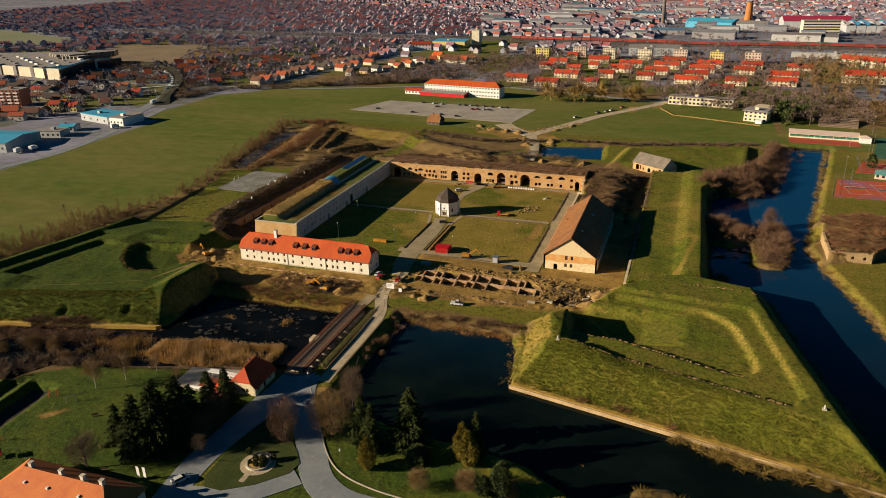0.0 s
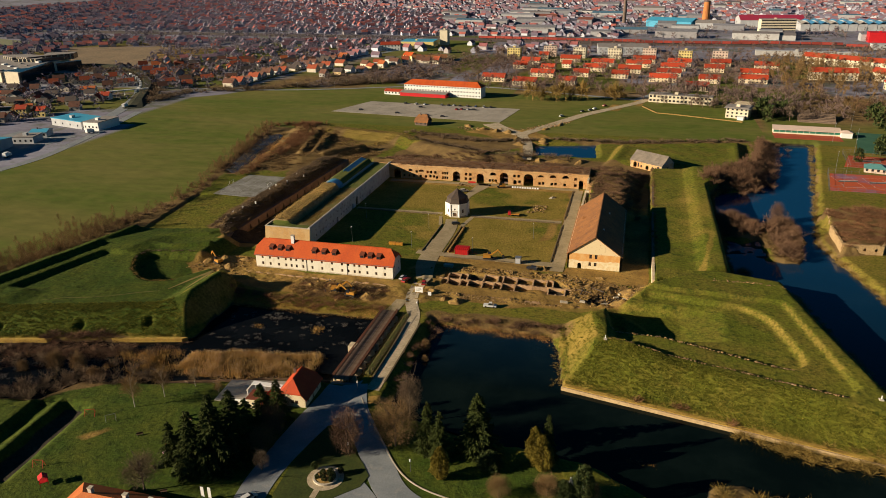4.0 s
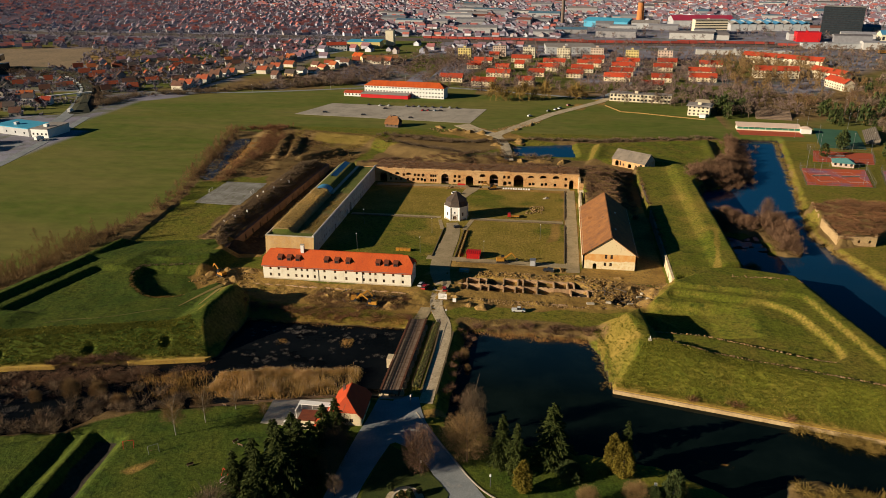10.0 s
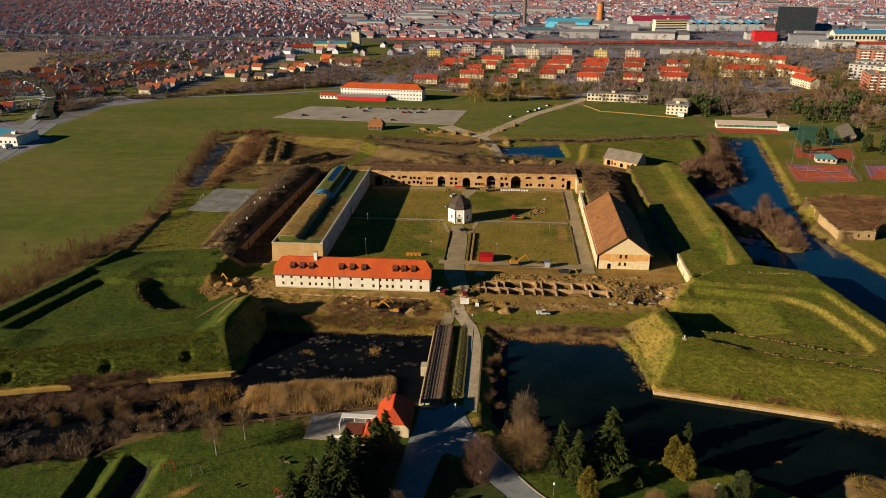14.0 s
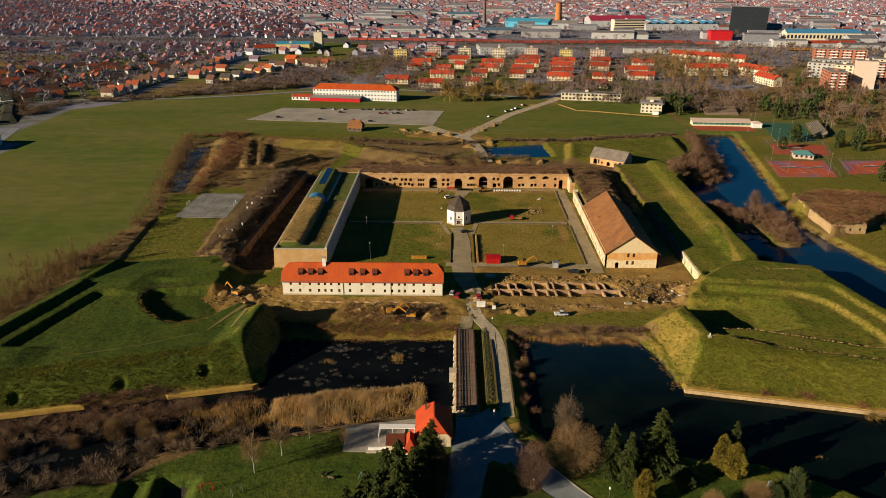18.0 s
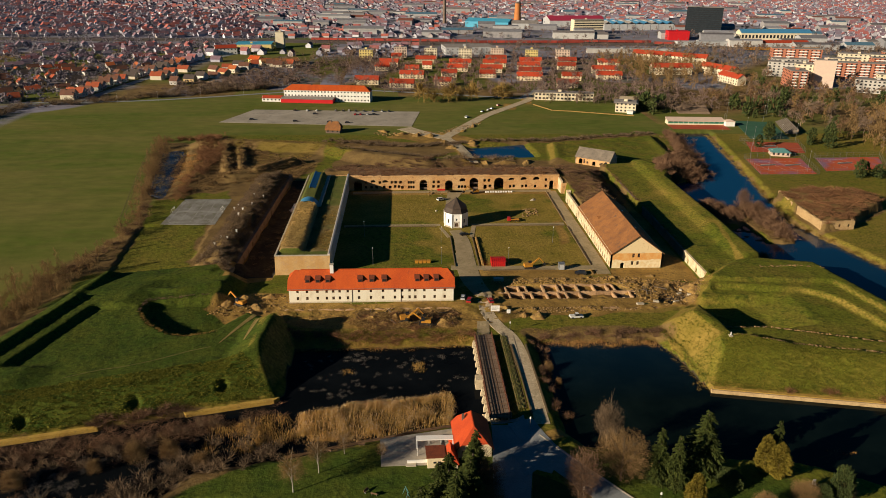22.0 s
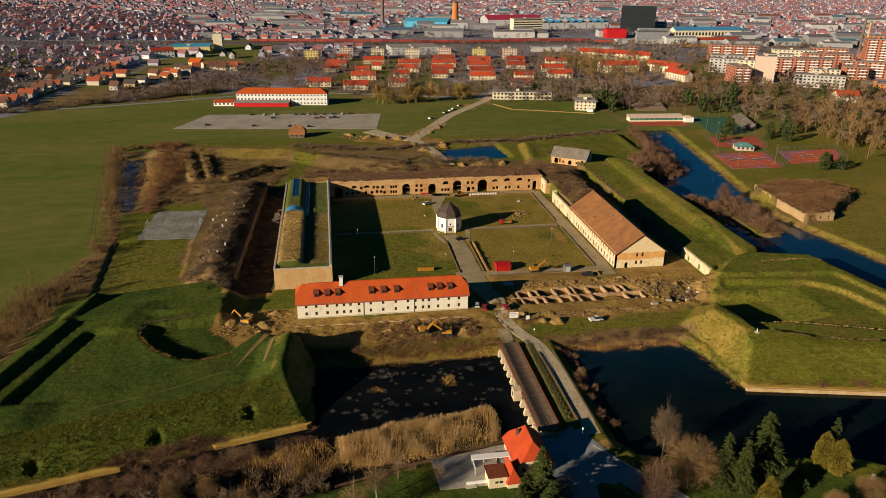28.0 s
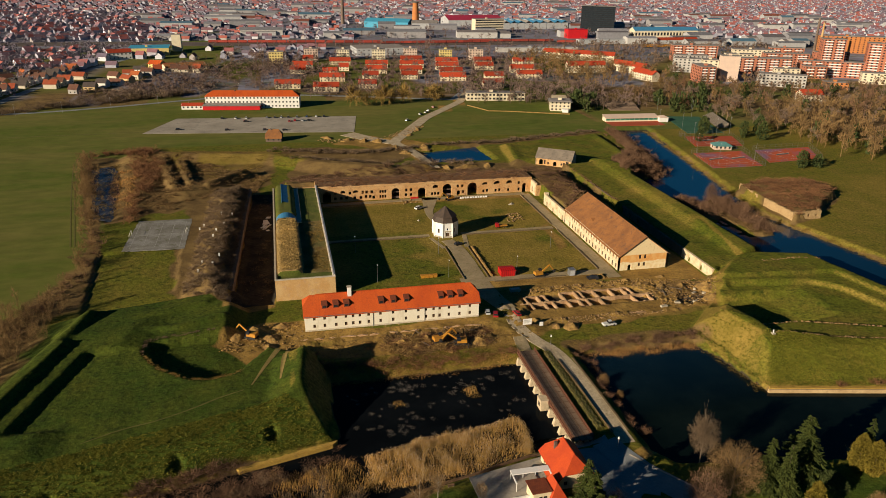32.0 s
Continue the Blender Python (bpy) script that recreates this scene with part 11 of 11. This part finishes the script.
for x, y, w, d, a in ((-14.2, 124, 3, 7, 8), (-15, 117, 4, 3, 30), (-13, 131, 2.6, 3.5, -10)):
    solid("tarpaulin", Geo().prism([(-w / 2, -d / 2), (w / 2, -d / 2 + 0.6), (w / 2 - 0.4, d / 2), (-w / 2 + 0.3, d / 2 - 0.5)], 0, 0.12), M_WHITE, "pale plastic sheet lying in the ditch", "sheet", pose(x, y, put_on(x, y) + 0.1, 0, 0, a), "ditch sheets")

# ---- sports ground beyond the canal ----
M_GREENGLASS = surf("green_glazing", (0.03, 0.16, 0.11), (0.04, 0.20, 0.13), 0.5, 2.0, 0.3, grain=0.1)
M_COURTWORN = surf("faded_clay_court", (0.46, 0.085, 0.028), (0.24, 0.120, 0.190), 0.045, 2.0, 0.95, grain=0.15, lohi=(0.46, 0.60))
for poly, mt, lab in ((([(273.5, 176), (310, 175.7), (319, 214), (280.5, 213)]), M_COURTWORN, "red clay tennis court with worn patches"), ([(320, 182), (362, 186), (376, 216), (330, 214)], M_COURTWORN, "red clay tennis court with worn patches"), ([(293, 232), (330, 228), (340, 258), (302, 262)], M_CLAY, "red clay tennis court behind the clubhouse"), ([(310, 272), (340, 270), (354, 330), (324, 336)], M_GREENCOURT, "green artificial turf court"), ([(262, 316), (308, 312), (309, 320), (263, 325)], M_CLAY, "red clay strip before the tribune")):
    sheet("sports_court", ccw(poly), 0.16, mt, lab, "court")
c = block("clubhouse", "small pink clubhouse with green roof", (301.5, 220.5), (313.5, 217.5), 9, 3.2, M_PINKBLOCK, "pitched", M_TEAL, 1, 4, 2.0, clip=1.0)
tb = thing("tribune", "long low tribune with green glazed front and pale roof", "tribune", pose(263, 322, 0, 0, 0, -4))
part("front_wall", Geo().box(0, 0.0, 0, 46, 0.3, 1.2), M_CREAMBLOCK, tb)
part("band", Geo().box(0.2, 0.05, 1.2, 45.8, 0.25, 3.0), M_GREENGLASS, tb, "green glazed front")
for k in range(12):
    part("mullion", Geo().box(k * 4.18, -0.04, 1.2, k * 4.18 + 0.22, 0.04, 3.0), M_WHITE, tb)
part("roof", Geo().loft([[(-0.6, -0.9, 3.0), (46.6, -0.9, 3.0), (46.6, -0.9, 3.35), (-0.6, -0.9, 3.35)], [(-0.6, 8.5, 4.6), (46.6, 8.5, 4.6), (46.6, 8.5, 4.95), (-0.6, 8.5, 4.95)]]), M_PINKBLOCK, tb)
part("back_wall", Geo().box(0, 8.0, 0, 46, 8.3, 4.6), M_CREAMBLOCK, tb)
part("side_wall", Geo().box(0, 0.3, 0, 0.3, 8.0, 3.2), M_CREAMBLOCK, tb)
part("side_wall", Geo().box(45.7, 0.3, 0, 46, 8.0, 3.2), M_CREAMBLOCK, tb)
part("end_house", Geo().box(46.0, -4.0, 0, 53.5, 3.0, 4.0), M_WHITE, tb, "white end house")
part("end_roof", gable_roof(46.0, -4.0, 53.5, 3.0, 4.0, 5.2, 0.3, "x", 1.0, 0.2), M_PINKBLOCK, tb)
sheet("clay_track", ccw([(262, 306), (308, 303), (309, 319), (263, 321.5)]), 0.12, M_CLAY, "red clay track before the tribune", "track")


def court_fence(poly, h, name="court_fence"):
    """Tall posts with rails round a court, the wire left open."""
    f = thing(name, "tall green wire-mesh court fence on slim posts", "fence", pose(0, 0, 0), "court fences")
    post = Geo().tube((0, 0, -0.2), (0, 0, h), 0.06, 0.06, 6).mesh("post", M_POLE)
    for (x0, y0), (x1, y1) in zip(poly, poly[1:] + poly[:1]):
        n = max(2, int(math.hypot(x1 - x0, y1 - y0) / 4.5))
        for i in range(n):
            part("post", post, None, f).matrix_basis = pose(x0 + (x1 - x0) * i / n, y0 + (y1 - y0) * i / n, 0.1)
        for z in (0.15, h * 0.5, h):
            part("rail", Geo().tube((x0, y0, z), (x1, y1, z), 0.05, 0.05, 4), M_POLE, f)


court_fence([(272.5, 175), (311, 174.7), (320, 215), (279.5, 214)], 3.4)
court_fence([(296, 231), (330, 228), (340, 262), (299, 266)], 3.4)
court_fence([(319, 181), (363, 185), (377, 217), (329, 215)], 3.4)
for cx, cy in ((287, 195), (304, 195), (342, 199), (312, 246)):
    n = thing("tennis_net", "low dark tennis net across a clay court", "net", pose(cx, cy, 0.16, 0, 0, 8), "tennis nets")
    part("mesh", Geo().box(-5.5, -0.03, 0.1, 5.5, 0.03, 1.0), M_POLE, n)
    part("tape", Geo().box(-5.5, -0.05, 1.0, 5.5, 0.05, 1.08), M_WHITE, n)
    for s in (-5.6, 5.5):
        part("post", Geo().box(s, -0.06, 0, s + 0.12, 0.06, 1.1), M_POLE, n)
    for s in (-1, 1):
        solid("court_line", Geo().box(-0.05, -11.5, 0, 0.05, 11.5, 0.012).add(Geo().box(-0.05, -11.5, 0, 10.9, -11.4, 0.012)), M_WHITE, "white painted line of a tennis court", "court line", pose(cx - 5.4 * s, cy, 0.165, 0, 0, 8 + (180 if s < 0 else 0)), "court lines", kind="structure")
st = thing("stand", "open tiered wooden stand beside the court", "stand", pose(346, 288, 0, 0, 0, 74))
for i in range(8):
    part("step", Geo().box(0, -i * 1.1, 0, 46, -(i + 1) * 1.1, 0.4 + i * 0.5), M_SHINGLE, st)
for x, y in ((311, 283), (302, 250), (347, 330), (363, 358), (326, 258), (340, 262), (284, 215), (282, 184), (306, 180), (364, 388), (300, 300), (322, 345)):
    lamp_post(x, y, 14.0, "tall floodlight mast at the sports ground", "floodlights")
ribbon("road_edge_west", [(-262, 60), (-252, 90), (-243, 139), (-262, 233), (-280, 300)], 7, M_ASPHALT, "asphalt yard road at the field edge", "road", 0.12, step=8)
ribbon("road_curve", [(-560, 500), (-452, 500), (-422, 485), (-380, 444), (-347, 398), (-321, 348), (-301, 304), (-285, 250)], 11, M_ASPHALT, "curved asphalt road into the town", "road", 0.14, step=10)
ribbon("yard_west", [(-330, 180), (-270, 175)], 60, M_ASPHALT, "asphalt yard between the warehouses", "yard", 0.1, step=10)
ribbon("street", [(-252, 432), (-238, 552), (-198, 745), (-144, 878)], 9, M_ASPHALT, "straight town street", "road", 0.14, step=15)
ribbon("street", [(160, 440), (200, 520), (190, 700), (195, 790)], 8, M_ASPHALT, "town street between the terraces", "road", 0.13, step=15)

# ---- western edge of the town ----
stuff("thicket", stamp(TALLS + BUSHES, grown(np.concatenate([along([(-297, 347), (-344, 416), (-401, 479), (-446, 512), (-540, 516)], 260, RNG, 14.0), along([(-252, 420), (-290, 402), (-300, 352)], 70, RNG, 8), along([(-250, 418), (-150, 470), (-80, 504)], 150, RNG, 7)]), 6.0, 4.5, RNG), RNG), M_TWIG, "dark brushwood on the road embankment", "thicket")
stuff("thicket", stamp(LOWS, grown(along([(-53.4, -13.3), (-53.2, -5.4), (-41.7, -2.3), (-31, -0.6)], 90, RNG, 0.8), 0.8, 0.5, RNG), RNG), M_TWIG, "bramble and rubble along the rim of the sunk court", "thicket")
stuff("thicket", stamp(LOWS, grown(along([(-53.6, -13.3), (-46.6, -24.7), (-37.8, -32.8), (-29.6, -34.8), (-21.4, -31.4)], 140, RNG, 0.8), 0.8, 0.5, RNG), RNG), M_DRYTUFT, "dry grass along the rim of the sunk court", "grass")


def lorry(x, y, turn, place, length=9.0):
    t = thing("lorry", "white box lorry standing %s" % place, "lorry", pose(x, y, 0.2, 0, 0, turn), "white lorries")
    part("box_body", Geo().box(-length / 2, -1.25, 1.0, length / 2 - 2.4, 1.25, 3.7), M_WHITE, t)
    c = part("cab", Geo().loft([[(length / 2 - 2.1, s, 0.6), (length / 2, s, 0.6), (length / 2, s, 1.7), (length / 2 - 0.5, s, 2.8), (length / 2 - 2.1, s, 2.8)] for s in (-1.15, 1.15)]), M_WHITE, t)
    part("windscreen", Geo().box(length / 2 - 0.45, -1.0, 1.75, length / 2 - 0.1, 1.0, 2.5), M_GLASS, c)
    part("chassis", Geo().box(-length / 2, -0.9, 0.6, length / 2 - 2.1, 0.9, 0.98), M_RUBBER, t)
    for dx in (-length / 2 + 1.6, length / 2 - 1.2):
        for s in (-1.0, 1.0):
            part("wheel", Geo().tube((dx, s - 0.15, 0.5), (dx, s + 0.15, 0.5), 0.5, 0.5, 12), M_RUBBER, t)


for x, y, a in ((-424, 484, 135), (-411, 472, 132), (-399, 461, 130), (-387, 448, 126), (-377, 437, 124), (-367, 424, 122), (-357, 410, 118), (-350, 398, 116), (-343, 384, 114), (-306, 316, 105)):
    lorry(x, y, a, "in a queue on the curved road")
for x, y, a in ((-275, 129, 100), (-270, 138, 100), (-264, 216, 80)):
    lorry(x, y, a, "in the workshop yard", 7.0)
block("workshop", "low white workshop with grey roof", (-298, 172), (-282, 176), 14, 5.0, M_WHITEHALL, "flat", M_FLATROOF, 1, 4)
block("workshop", "small shed with bright blue roof", (-300, 192), (-288, 196), 12, 4.5, M_WHITEHALL, "pitched", M_BRIGHTBLUE, 1, 3, 1.5)
block("villa", "yellow two-storey house with ochre roof", (-360, 261), (-350, 264), 9, 6, M_YELLOWBLOCK, "pitched", M_ROWROOF, 2, 3)
block("villa", "white house with bright red roof by the road", (-356, 344), (-347, 346), 8, 5, M_WHITE, "pitched", M_ROWROOF, 2, 3)

stuff("brushwood", stamp(LOWS, np.concatenate([np.column_stack([x + RNG.normal(size=9) * rx * 0.35, y + RNG.normal(size=9) * ry * 0.35, put_on(x, y) + h * 0.45 * RNG.rand(9), 1.4 + RNG.rand(9) * 1.4, 0.6 + 0.7 * RNG.rand(9)]) for x, y, rx, ry, h in heaps[2:11]]), RNG), M_TWIG_RUST, "dug-out roots and branches on the earth heaps", "brushwood")

for x, y, r, m, lab in ((39.6, -126.6, 1.7, M_PINKPAD, "round pink rubber pad on the park lawn"), (47.2, -130.2, 1.6, M_METAL, "round grey merry-go-round on the park lawn")):
    d = thing("merry_go_round", lab, "play item", pose(x, y, put_on(x, y)), "playground")
    part("disc", Geo().tube((0, 0, 0.05), (0, 0, 0.3), r, r, 20), m, d)
    part("post", Geo().tube((0, 0, 0.3), (0, 0, 1.0), 0.06, 0.06, 8), M_METAL, d)
    part("grip_ring", Geo().tube((0, 0, 0.95), (0, 0, 1.02), 0.45, 0.45, 14), M_METAL, d)
for x, y in ((-216, 421), (-181.5, 428), (-146, 442), (-109, 457), (-75, 481), (-40, 505)):
    lamp_post(x, y, 9.0, "tall pale street lamp beside the field road", "street lamps")
DB = random.Random(12)
g = Geo()
for k in range(16):
    x, y = -13.9 + DB.uniform(-1.6, 1.6), 117 + DB.uniform(-6, 7)
    z = put_on(x, y)
    a = DB.uniform(0, 3)
    s, l = DB.uniform(0.3, 0.8), DB.uniform(0.5, 1.4)
    c, d = math.cos(a), math.sin(a)
    g.prism([(x + u * c - v * d, y + u * d + v * c) for u, v in ((-l, -s), (l, -s), (l * 0.8, s), (-l * 0.9, s * 0.8))], z - 0.1, z + DB.uniform(0.15, 0.5))
solid("debris", g, M_WHITE, "white rubble dumped on the ditch floor", "debris", kind="stuff")
